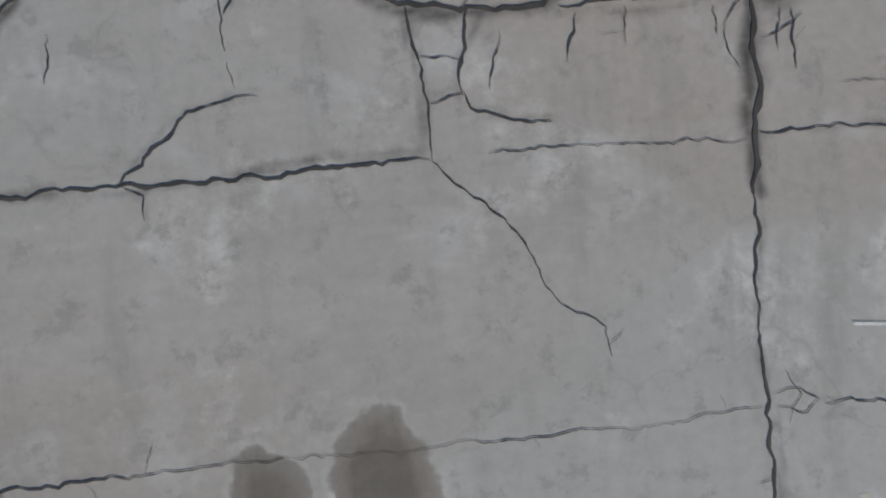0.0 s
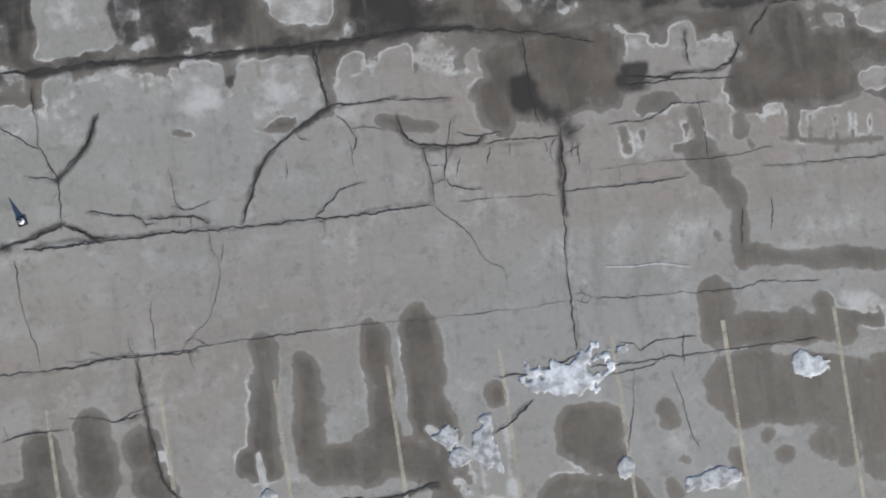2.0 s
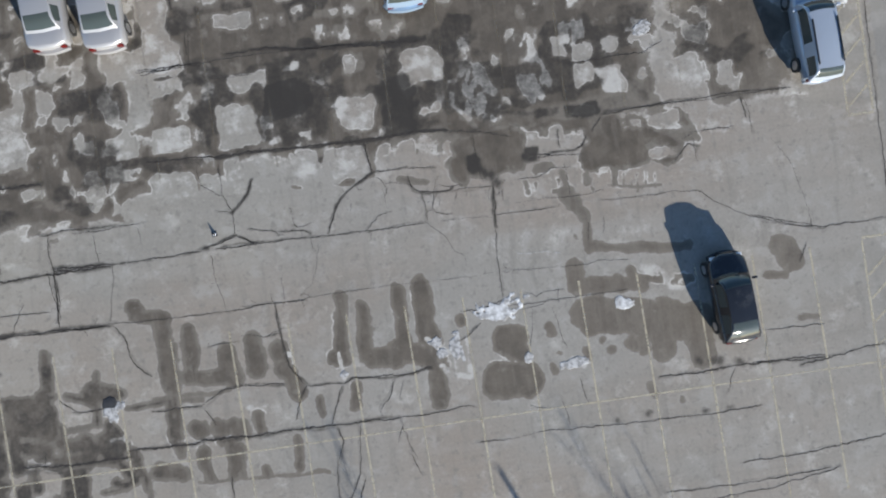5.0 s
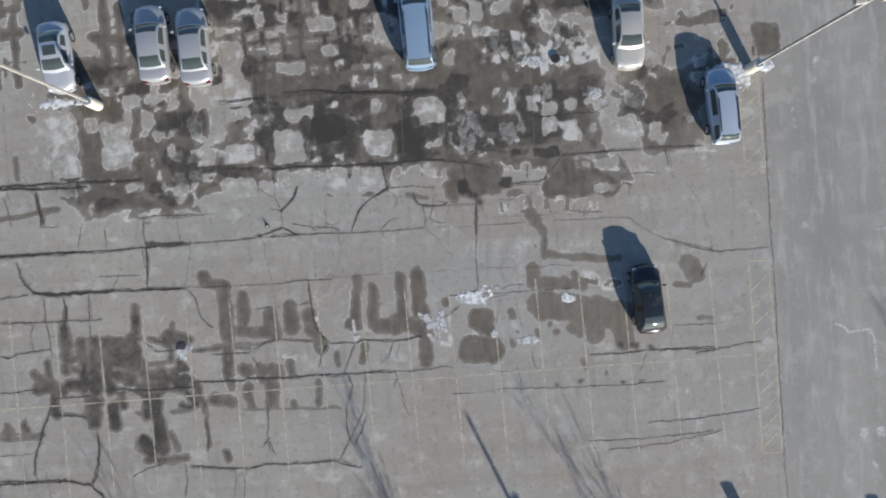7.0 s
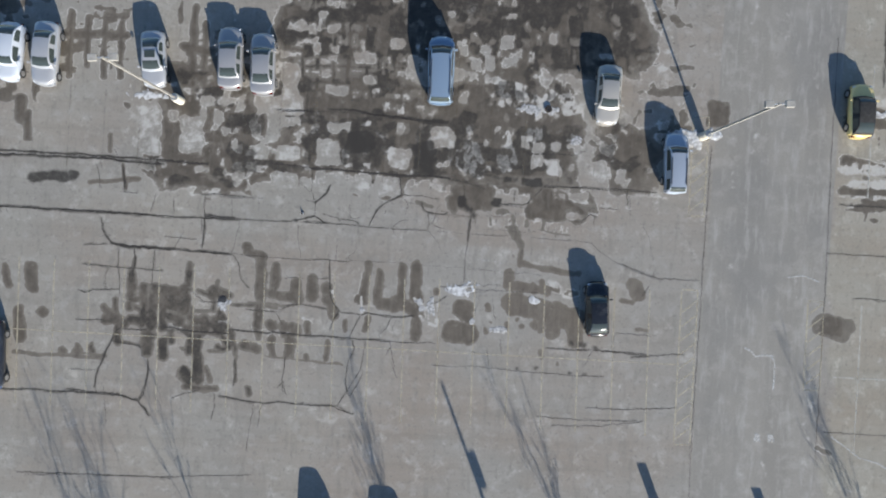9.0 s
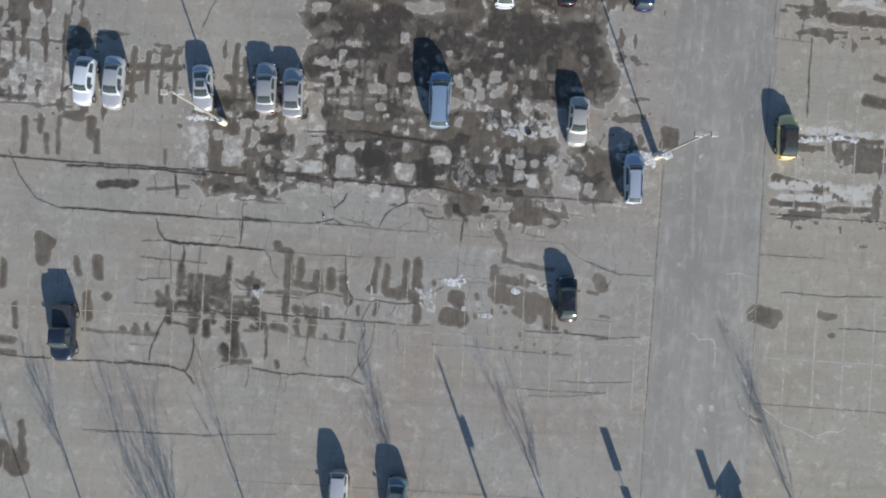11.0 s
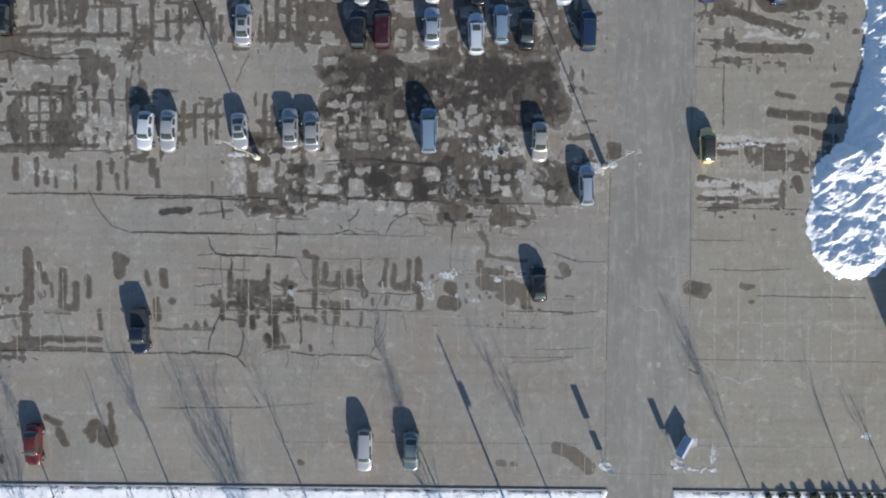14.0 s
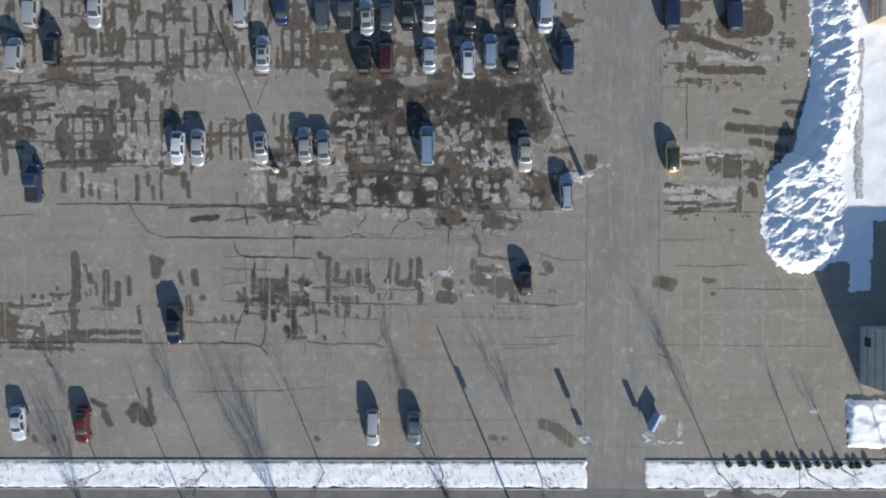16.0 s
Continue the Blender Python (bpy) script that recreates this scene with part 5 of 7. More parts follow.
crack(0.028, (1.20, 1.22), (1.77, 1.23), (2.45, 1.23), (3.35, 1.18), (4.48, 1.15), (5.29, 1.22))
crack(0.028, (1.65, 1.22), (1.63, 0.88))
crack(0.033, (3.66, 2.67), (3.78, 1.86), (3.75, 1.18))
crack(0.033, (1.56, 2.25), (2.35, 2.21), (2.83, 2.37), (3.08, 2.54), (3.98, 2.45))
crack(0.028, (5.08, 0.11), (5.09, -0.23), (4.98, -0.67))
crack(0.033, (4.38, -0.03), (4.26, -0.92))
crack(0.056, (-11.15, 1.50), (-10.84, 1.35), (-10.59, 1.15), (-10.31, 1.14))
crack(0.048, (-11.48, 4.30), (-11.54, 3.43), (-11.17, 2.61), (-11.23, 1.41))
crack(0.048, (-12.53, 4.67), (-12.40, 3.99), (-11.81, 3.51), (-11.51, 3.32))
crack(0.055, (-11.92, 2.78), (-11.18, 2.57))
crack(0.098, (-11.13, 2.58), (-10.42, 3.28), (-10.18, 3.90))
crack(0.109, (-11.22, 1.52), (-12.13, 1.27), (-12.80, 1.12))
crack(0.087, (-11.21, 1.56), (-10.29, 1.10))
crack(0.087, (-12.15, 1.10), (-11.83, 1.05), (-10.18, 1.09))
crack(0.039, (-12.39, 0.91), (-12.33, -0.20), (-12.13, -1.10), (-12.10, -1.66))
crack(0.035, (-16.71, 1.30), (-16.82, 0.21), (-17.21, -1.49))
crack(0.050, (-8.49, -1.73), (-9.91, -1.68), (-12.10, -1.72), (-14.51, -1.69), (-16.46, -1.59), (-17.32, -1.51))
crack(0.115, (-19.73, -1.57), (-18.42, -1.58), (-17.23, -1.64))
crack(0.080, (-17.12, -1.65), (-16.66, -2.22), (-16.56, -3.11), (-16.30, -3.59), (-15.72, -4.11))
crack(0.087, (-19.35, 1.12), (-17.18, 1.10), (-15.00, 1.06), (-12.81, 1.06))
crack(0.066, (-19.29, 0.78), (-19.26, -0.10), (-19.35, -1.07))
crack(0.087, (-9.95, -1.70), (-9.91, -2.51), (-9.82, -3.41), (-9.65, -4.53), (-9.29, -5.13), (-9.01, -5.50))
crack(0.076, (-9.01, -5.50), (-7.81, -5.56), (-7.38, -5.63))
crack(0.076, (-9.01, -5.50), (-9.41, -6.00), (-9.70, -6.95))
crack(0.076, (-7.50, -5.72), (-7.84, -6.55), (-8.18, -7.38))
crack(0.098, (-7.38, -5.63), (-7.03, -5.46), (-6.26, -5.50), (-4.96, -5.64), (-4.30, -5.62), (-3.39, -5.42))
crack(0.066, (-5.19, -5.72), (-5.41, -6.46), (-5.93, -7.04), (-5.87, -7.38))
crack(0.055, (-4.78, -5.89), (-5.01, -6.73))
crack(0.131, (-13.96, -7.22), (-12.01, -7.32), (-9.60, -7.36), (-7.42, -7.45), (-5.44, -7.51), (-5.11, -7.49))
crack(0.066, (-5.11, -7.49), (-4.12, -7.52), (-3.02, -7.50), (-2.34, -7.38), (-1.70, -7.51))
crack(0.115, (-17.24, -7.19), (-15.50, -7.28), (-13.97, -7.26))
crack(0.076, (-11.70, -5.12), (-9.97, -5.26))
crack(0.076, (-11.70, -5.08), (-12.58, -5.11), (-13.28, -5.45), (-13.76, -5.75))
crack(0.091, (-15.93, -5.62), (-13.75, -5.71))
crack(0.066, (-13.66, -5.83), (-13.23, -6.66))
crack(0.055, (-13.19, -3.20), (-12.30, -3.10), (-11.64, -3.11))
crack(0.055, (-10.54, -3.09), (-9.98, -2.99))
crack(0.087, (-7.87, -7.54), (-7.73, -8.11), (-8.06, -8.94))
crack(0.066, (-5.13, -7.60), (-4.92, -8.51), (-4.61, -9.44))
crack(0.055, (-5.01, -7.84), (-5.37, -8.56))
crack(0.061, (-1.91, -9.05), (-0.37, -9.12), (1.19, -8.99), (2.51, -9.09), (3.83, -9.14), (5.60, -9.24), (7.15, -9.24), (8.92, -9.34), (10.04, -9.28), (10.93, -9.27))
crack(0.055, (2.05, -7.63), (2.27, -8.43), (2.32, -8.88))
crack(0.055, (3.04, -6.89), (3.15, -7.67), (3.28, -8.03))
crack(0.044, (0.65, -7.81), (1.55, -8.00))
crack(0.098, (6.53, -7.36), (8.07, -7.44), (8.97, -7.39), (9.87, -7.34), (11.42, -7.41), (14.04, -7.54))
crack(0.055, (9.97, -7.43), (9.67, -7.94), (9.49, -8.47))
crack(0.055, (11.51, -5.98), (12.74, -5.98), (14.24, -6.08))
crack(0.044, (11.60, -6.10), (11.36, -7.07))
crack(0.044, (5.00, 0.80), (7.00, 0.75), (8.11, 0.75), (9.43, 0.63), (10.22, -0.03), (11.25, -0.66), (12.52, -1.19), (13.37, -1.47), (14.85, -1.79))
crack(0.035, (13.03, 2.46), (13.75, 1.25), (14.17, -0.58), (14.31, -1.93))
crack(0.054, (5.77, 4.68), (7.54, 4.66), (9.32, 4.64), (10.43, 4.60), (11.99, 4.60), (14.00, 4.59))
crack(0.066, (11.98, 4.49), (12.20, 3.69), (12.20, 2.91))
crack(0.055, (9.09, 3.01), (9.79, 3.24), (10.69, 3.27), (11.46, 3.23))
crack(0.076, (8.50, 1.98), (9.28, 2.76), (9.70, 2.59))
crack(0.055, (9.53, 2.95), (9.61, 1.94))
crack(0.066, (3.80, 7.27), (4.77, 7.03), (6.10, 7.07), (7.88, 7.05), (8.83, 7.47))
crack(0.055, (-14.51, 9.29), (-13.63, 9.32), (-12.31, 9.36), (-11.68, 9.21))
crack(0.055, (-12.16, 10.77), (-12.22, 9.68))
crack(0.055, (-18.27, 2.66), (-17.40, 2.60), (-15.87, 2.67), (-14.99, 2.70))
crack(0.044, (-17.42, 2.49), (-17.28, 1.16))
crack(0.044, (-15.45, 2.55), (-15.34, 1.76))
crack(0.071, (-23.06, 2.62), (-23.38, 1.27))
crack(0.071, (-21.71, 2.30), (-21.68, 1.28))
crack(0.082, (-19.33, 2.78), (-19.45, 1.86), (-19.32, 1.17), (-19.37, -0.00), (-19.45, -1.38))
crack(0.071, (-25.68, 2.64), (-24.46, 2.55))
crack(0.059, (-14.37, 9.12), (-13.43, 9.22), (-12.48, 9.41))
crack(0.047, (-11.35, 8.58), (-9.50, 8.51))
crack(0.203, (-9.37, 9.58), (-6.31, 9.29), (-3.25, 9.06), (-1.70, 9.02))
crack(0.118, (-10.61, 9.57), (-9.37, 9.58))
crack(0.094, (-16.41, 2.72), (-18.25, 2.80), (-19.80, 2.77))
crack(0.066, (11.85, 4.61), (12.02, 3.50))
crack(0.071, (13.51, -3.20), (13.93, -2.32))
crack(0.071, (6.13, -12.50), (7.98, -12.57), (10.46, -12.58), (13.58, -12.44))
crack(0.071, (9.64, -11.70), (12.76, -11.63), (16.52, -11.33))
crack(0.115, (-19.35, 1.19), (-17.17, 1.15))
crack(0.068, (-11.51, 4.10), (-11.53, 4.76))
crack(0.060, (-19.73, -1.56), (-17.33, -1.61))
crack(0.116, (-14.63, 5.30), (-11.59, 5.10), (-8.96, 5.07), (-5.68, 4.95), (-3.04, 4.96), (-1.28, 4.89))
crack(0.058, (-1.29, 4.83), (0.00, 4.61), (1.49, 4.18))
crack(0.070, (5.11, 3.90), (5.63, 4.50))
crack(0.066, (5.64, 4.56), (7.54, 4.68), (9.77, 4.70), (12.00, 4.73), (14.21, 4.58))
crack(0.090, (10.74, -7.35), (14.02, -7.45))
crack(0.037, (12.06, -1.15), (14.81, -1.87))
crack(0.064, (-4.98, 4.92), (-4.91, 4.18), (-4.84, 3.40))
crack(0.045, (11.98, 4.62), (11.99, 3.84))
crack(0.049, (-12.02, 10.77), (-12.12, 9.25), (-13.87, 9.27))
crack(0.057, (-14.51, 9.35), (-12.55, 9.31), (-9.03, 9.38), (-5.96, 9.29), (-2.90, 9.09))
crack(0.141, (-35.18, 1.12), (-30.92, 1.03), (-25.81, 1.02), (-21.12, 0.96), (-16.84, 0.99))
crack(0.211, (-35.40, 4.95), (-31.15, 4.99), (-26.90, 5.03), (-22.62, 4.85))
crack(0.059, (-31.90, -18.79), (-27.66, -18.55), (-21.27, -18.42), (-14.89, -17.94))
crack(0.071, (7.17, -13.11), (10.61, -13.01), (14.04, -12.47))
crack(0.061, (11.63, -0.80), (14.72, -1.78), (17.66, -1.74))
crack(0.082, (-27.51, 4.56), (-27.20, 2.87))
crack(0.141, (-25.60, 4.68), (-25.39, 2.55))
crack(0.071, (-19.63, 1.17), (-19.38, -0.96))
crack(0.094, (12.90, -7.71), (16.77, -7.32))
crack(0.071, (-8.79, -12.45), (-7.23, -9.70), (-6.92, -7.54))
crack(0.165, (-49.69, 5.37), (-41.01, 5.37), (-35.24, 5.29), (-26.58, 5.22), (-19.37, 5.00))
crack(0.106, (-40.65, 6.01), (-39.57, 3.78), (-37.99, 1.83), (-35.97, 1.11))
crack(0.118, (-35.97, 1.11), (-28.03, 1.11), (-22.98, 1.04))
crack(0.148, (-56.98, -12.32), (-49.74, -12.31), (-42.50, -12.31), (-33.83, -12.45), (-25.16, -12.44))
crack(0.070, (-32.40, -18.58), (-25.17, -18.50), (-20.84, -18.50))
crack(0.047, (-18.68, -22.32), (-6.41, -22.24), (4.39, -22.22), (15.19, -22.21))
crack(0.047, (-53.75, -21.28), (-50.49, -21.13), (-47.60, -21.13))
crack(0.141, (-56.87, 20.57), (-52.53, 20.71), (-49.64, 21.43), (-46.03, 20.56), (-40.98, 20.56))
crack(0.094, (-36.65, 19.83), (-35.92, 21.27), (-35.20, 22.85))
crack(0.094, (-24.03, 18.02), (-23.31, 19.82), (-22.59, 21.25))
crack(0.094, (27.72, 4.41), (33.81, 4.34), (39.54, 4.34))
crack(0.082, (29.16, -2.48), (33.83, -2.63), (38.48, -2.34))
crack(0.094, (34.55, -5.36), (40.28, -5.50), (46.73, -5.50))
crack(0.071, (27.01, 0.75), (33.10, 0.75))
crack(0.071, (27.39, -12.55), (38.15, -12.69), (48.90, -12.68))
crack(0.041, (28.12, -22.27), (36.74, -22.33), (45.34, -22.32))
crack(0.062, (27.05, 16.89), (26.99, 9.72), (27.08, -1.05), (27.02, -8.95), (27.03, -14.71))
crack(0.062, (27.17, 29.79), (27.32, 25.49), (27.19, 20.48))
crack(0.118, (30.63, 20.47), (30.57, 13.31))
crack(0.071, (27.19, 20.26), (30.63, 20.04))
crack(0.062, (18.03, 8.29), (17.89, 1.11), (17.83, -6.08), (17.70, -14.72), (17.78, -25.52))
crack(0.094, (-56.93, 3.86), (-52.58, 4.00))
crack(0.050, (-26.24, -11.86), (-25.89, -14.75))
crack(0.050, (-15.06, -12.58), (-15.42, -16.18))
crack(0.047, (18.79, -25.52), (25.26, -25.58))
crack(0.132, (-27.03, 0.67), (-26.93, -0.18), (-26.63, -0.71), (-26.17, -1.18), (-25.68, -1.35))
crack(0.296, (-26.17, -1.25), (-25.18, -1.39), (-24.18, -1.40), (-22.84, -1.40), (-21.50, -1.46))
crack(0.155, (-21.50, -1.46), (-19.49, -1.51), (-17.48, -1.60))
crack(0.095, (-28.30, -2.87), (-26.30, -2.95), (-23.63, -3.02), (-22.29, -3.05))
crack(0.095, (-28.45, -4.84), (-27.96, -4.98), (-27.45, -4.78), (-26.43, -4.66), (-25.42, -4.60))
crack(0.088, (-25.52, -1.40), (-25.64, -2.97), (-25.45, -3.99), (-25.39, -5.01))
crack(0.104, (-24.46, -1.54), (-24.34, -2.73), (-24.55, -4.06))
crack(0.095, (-22.91, -1.49), (-23.05, -4.17))
crack(0.079, (-26.31, -3.08), (-26.52, -3.57), (-26.43, -4.59))
crack(0.088, (-28.62, -7.01), (-27.62, -7.02), (-26.44, -6.94))
crack(0.155, (-25.60, -7.85), (-25.90, -8.67), (-26.31, -9.65), (-26.72, -10.63), (-26.92, -11.96))
crack(0.104, (-25.60, -7.85), (-25.31, -7.54), (-23.30, -7.52))
crack(0.173, (-23.07, -9.73), (-23.03, -10.57), (-23.14, -11.58), (-23.49, -12.73))
crack(0.155, (-29.02, -12.20), (-27.03, -12.45), (-25.02, -12.51), (-23.70, -12.81), (-23.08, -13.43), (-22.78, -13.96))
crack(0.088, (-21.17, -12.57), (-20.30, -12.13), (-19.27, -11.87))
crack(0.088, (-18.00, -11.97), (-17.93, -12.82), (-18.15, -13.98))
crack(0.155, (-17.61, -12.17), (-15.61, -12.43), (-14.28, -12.60))
crack(0.088, (-28.20, -1.43), (-26.51, -1.32))
crack(0.060, (-28.90, -10.73), (-26.89, -10.71))
crack(0.066, (-19.28, 1.27), (-19.43, -1.52))
crack(0.052, (-21.49, -1.33), (-21.09, -0.45), (-20.83, -0.13))
crack(0.052, (-22.27, -0.53), (-19.76, -0.65))
crack(0.104, (-16.56, -9.38), (-16.49, -10.74), (-16.61, -11.40))
crack(0.088, (-19.26, -5.13), (-19.89, -4.58))
crack(0.123, (-14.28, -12.60), (-13.26, -12.41), (-10.24, -12.54), (-9.22, -12.48), (-7.58, -13.05))
crack(0.084, (-12.83, -9.00), (-13.02, -10.67), (-12.93, -11.69))
crack(0.075, (-12.87, -10.85), (-13.34, -11.32))
crack(0.066, (-12.88, -11.02), (-12.61, -11.88))
crack(0.139, (-21.94, -7.29), (-19.11, -7.50), (-17.09, -7.46))
crack(0.072, (-8.09, -8.68), (-8.29, -10.02), (-8.20, -11.04), (-7.98, -11.73))
crack(0.066, (-7.98, -11.73), (-7.42, -10.93), (-7.01, -9.95))
crack(0.058, (-4.92, -9.09), (-4.49, -10.14))
crack(0.088, (-19.43, -5.19), (-17.09, -5.23))
crack(0.059, (-14.44, -12.52), (-14.69, -14.42))
crack(0.104, (-25.72, -8.51), (-23.73, -8.77))
for wide, *places in SPURS:
    crack(wide, *places, spurs=False)


# ---------------------------------------------------------------- ground
olive = np.maximum(zone(27.2, 62, -27, 37, 1.0), 0.36 * zone(-62, -7, -30, 37, 9.0))     # older, yellower pavement
lane = np.clip(0.5 - (np.abs(PX - 22.65 - 0.02 * (PY + 1)) - 4.55) / 0.5, 0, 1)


def ground_sheet():
    """One sheet: a fine lattice over the car park, wide cells out to the horizon."""
    far = np.array([60, 130, 300, 700, 1600])
    xs = np.concatenate((GX[0] - far[::-1], GX, GX[-1] + far))
    ys = np.concatenate((GY[0] - far[::-1], GY, GY[-1] + far))
    nx, ny = len(xs), len(ys)
    co = np.zeros((ny, nx, 3))
    co[:, :, 0], co[:, :, 1] = np.meshgrid(xs, ys)
    index = np.arange(nx * ny).reshape(ny, nx)
    quads = np.stack((index[:-1, :-1], index[:-1, 1:], index[1:, 1:], index[1:, :-1]), -1).reshape(-1, 4)
    me = bpy.data.meshes.new("ground")
    me.vertices.add(nx * ny)
    me.vertices.foreach_set("co", co.ravel())
    me.loops.add(quads.size)
    me.loops.foreach_set("vertex_index", quads.ravel().astype(np.int32))
    me.polygons.add(len(quads))
    me.polygons.foreach_set("loop_start", np.arange(0, quads.size, 4, dtype=np.int32))
    me.update()
    for name, field in (("wet", wet), ("soot", soot), ("chalk", chalk), ("lane", lane), ("olive", olive)):
        full = np.pad(field, len(far), mode="edge") if name == "lane" else np.pad(field, len(far))
        me.attributes.new(name, "FLOAT", "POINT").data.foreach_set("value", full.ravel().astype(np.float32))
    me.materials.append(PAVEMENT)
    return tagged(new("ground", me), "cracked beige-grey car park pavement with damp brown stains", "ground", kind="structure")


ground = ground_sheet()
for bm, wide in CRACKS:
    part("crack", bm, CRACK, ground)


# ---------------------------------------------------------------- painted lines
PALE = faded_paint("pale_crack_filler", (0.62, 0.62, 0.60), 0.62, 7.0)


def painted_line(x0, y0, x1, y1, wide=0.10, mat=None, name="parking_line", z=0.003):
    a, b = Vector((x0, y0, z)), Vector((x1, y1, z))
    n = max(1, int((b - a).length / 1.5))
    side = Vector((a.y - b.y, b.x - a.x, 0)).normalized() * wide / 2
    bm = bmesh.new()
    rows = []
    for k in range(n + 1):
        p = a.lerp(b, k / n)
        w = random.uniform(0.8, 1.1)
        rows.append((bm.verts.new(p + side * w), bm.verts.new(p - side * w)))
    for p, q in zip(rows, rows[1:]):
        bm.faces.new((p[0], q[0], q[1], p[1]))
    bmesh.ops.recalc_face_normals(bm, faces=bm.faces)
    return part(name, bm, mat or YELLOW, ground)


WORN_WHITE = faded_paint("worn_white_paint", (0.58, 0.57, 0.52), 0.60)
BAY = 2.61
for k in range(-21, 8):                                   # double row south of the aisle
    x = -4.15 + BAY * k
    painted_line(x - 0.1, -2.6, x + 0.1, -13.5)
painted_line(-58.0, -7.9, 16.3, -8.1, 0.09)
for k in range(-20, 8):                                   # double row with the lamp posts
    x = -3.65 + BAY * k
    painted_line(x - 0.05, 4.3, x + 0.05, 15.0, 0.10, FAINT_YELLOW)
for k in range(-20, 9):                                   # row full of cars
    x = -3.4 + BAY * k
    painted_line(x, 21.2, x, 32.4, 0.10, FAINT_YELLOW)
for k in range(-17, 12):                                  # row along the verge
    x = -13.27 + BAY * k
    painted_line(x, -21.0, x, -25.75, 0.09)
painted_line(-58.0, -25.8, 17.0, -25.8, 0.09)
for k in range(0, 7):                                     # bays beyond the driveway
    x = 29.86 + BAY * k
    painted_line(x, -3.0, x, -14.0, 0.12, WORN_WHITE)
    painted_line(x, 5.0, x, 15.0, 0.12, WORN_WHITE)
painted_line(28.0, -8.45, 47.0, -8.45, 0.12, WORN_WHITE)


def hatched(x0, x1, y0, y1, lean):
    for a, b, c, d in ((x0, y0, x1, y0), (x1, y0 + 0.12, x1, y1 - 0.12), (x0, y1, x1, y1), (x0, y0 + 0.12, x0, y1 - 0.12)):
        painted_line(a, b, c, d, 0.12)
    y = y0 + 0.4
    while y + 0.9 < y1:
        painted_line(x0 + 0.1, y, x1 - 0.1, y + lean, 0.12, z=0.0045)
        y += 1.05


hatched(16.4, 17.6, -14.05, -2.5, 0.85)
hatched(16.6, 17.75, 3.0, 10.4, 0.85)
hatched(25.85, 27.05, -9.5, -2.85, 0.85)
hatched(16.3, 17.5, -25.6, -21.8, 0.85)


def pale_line(wide, *places):
    for (x0, y0), (x1, y1) in zip(places, places[1:]):
        painted_line(x0, y0, x1, y1, wide, PALE, "pale_seam", 0.009)


pale_line(0.14, (21.3, -6.6), (21.8, -6.8), (22.1, -7.2), (22.8, -7.1), (23.4, -7.1), (23.6, -7.7), (23.6, -8.6), (23.6, -9.6))
pale_line(0.13, (28.1, -12.9), (29.2, -13.6), (30.3, -14.4), (31.7, -14.7), (32.8, -15.3), (34.0, -14.7), (35.3, -14.6), (35.7, -14.1))
pale_line(0.12, (24.2, -1.2), (25.4, -1.0), (26.6, -1.4))
for x in (22.6, 23.6):
    painted_line(x, -13.55, x, -12.95, 0.42, PALE, "pale_mark", 0.009)
pale_line(0.035, (1.05, -1.02), (1.7, -1.10), (2.3, -1.10), (3.0, -1.28))

# ---------------------------------------------------------------- street, kerb, verge
bm = bmesh.new()
bmesh.ops.create_grid(bm, x_segments=60, y_segments=6, size=1.0, matrix=Matrix.Translation((0, -37.5, 0.012)) @ Matrix.Diagonal((420, 6.5, 1, 1)))
tagged(part("road", bm, ROAD), "grey asphalt street beyond the snowy verge", "road", kind="structure")


def kerb(x0, x1, y, name="kerb"):
    bm = bmesh.new()
    n = max(2, int((x1 - x0) / 3.0))
    for k in range(n):
        box(bm, x0 + (x1 - x0) * k / n, x0 + (x1 - x0) * (k + 1) / n - 0.012, y - 0.09, y + 0.09, -0.05, 0.11, 0.02)
    return tagged(part(name, bm, CONCRETE), "low grey concrete kerb along the snowy verge", "kerb", kind="structure")


kerb(-75, 18.0, -27.35)
kerb(25.4, 75, -27.35)
kerb(-75, 17.6, -31.0)
kerb(26.0, 75, -31.0)


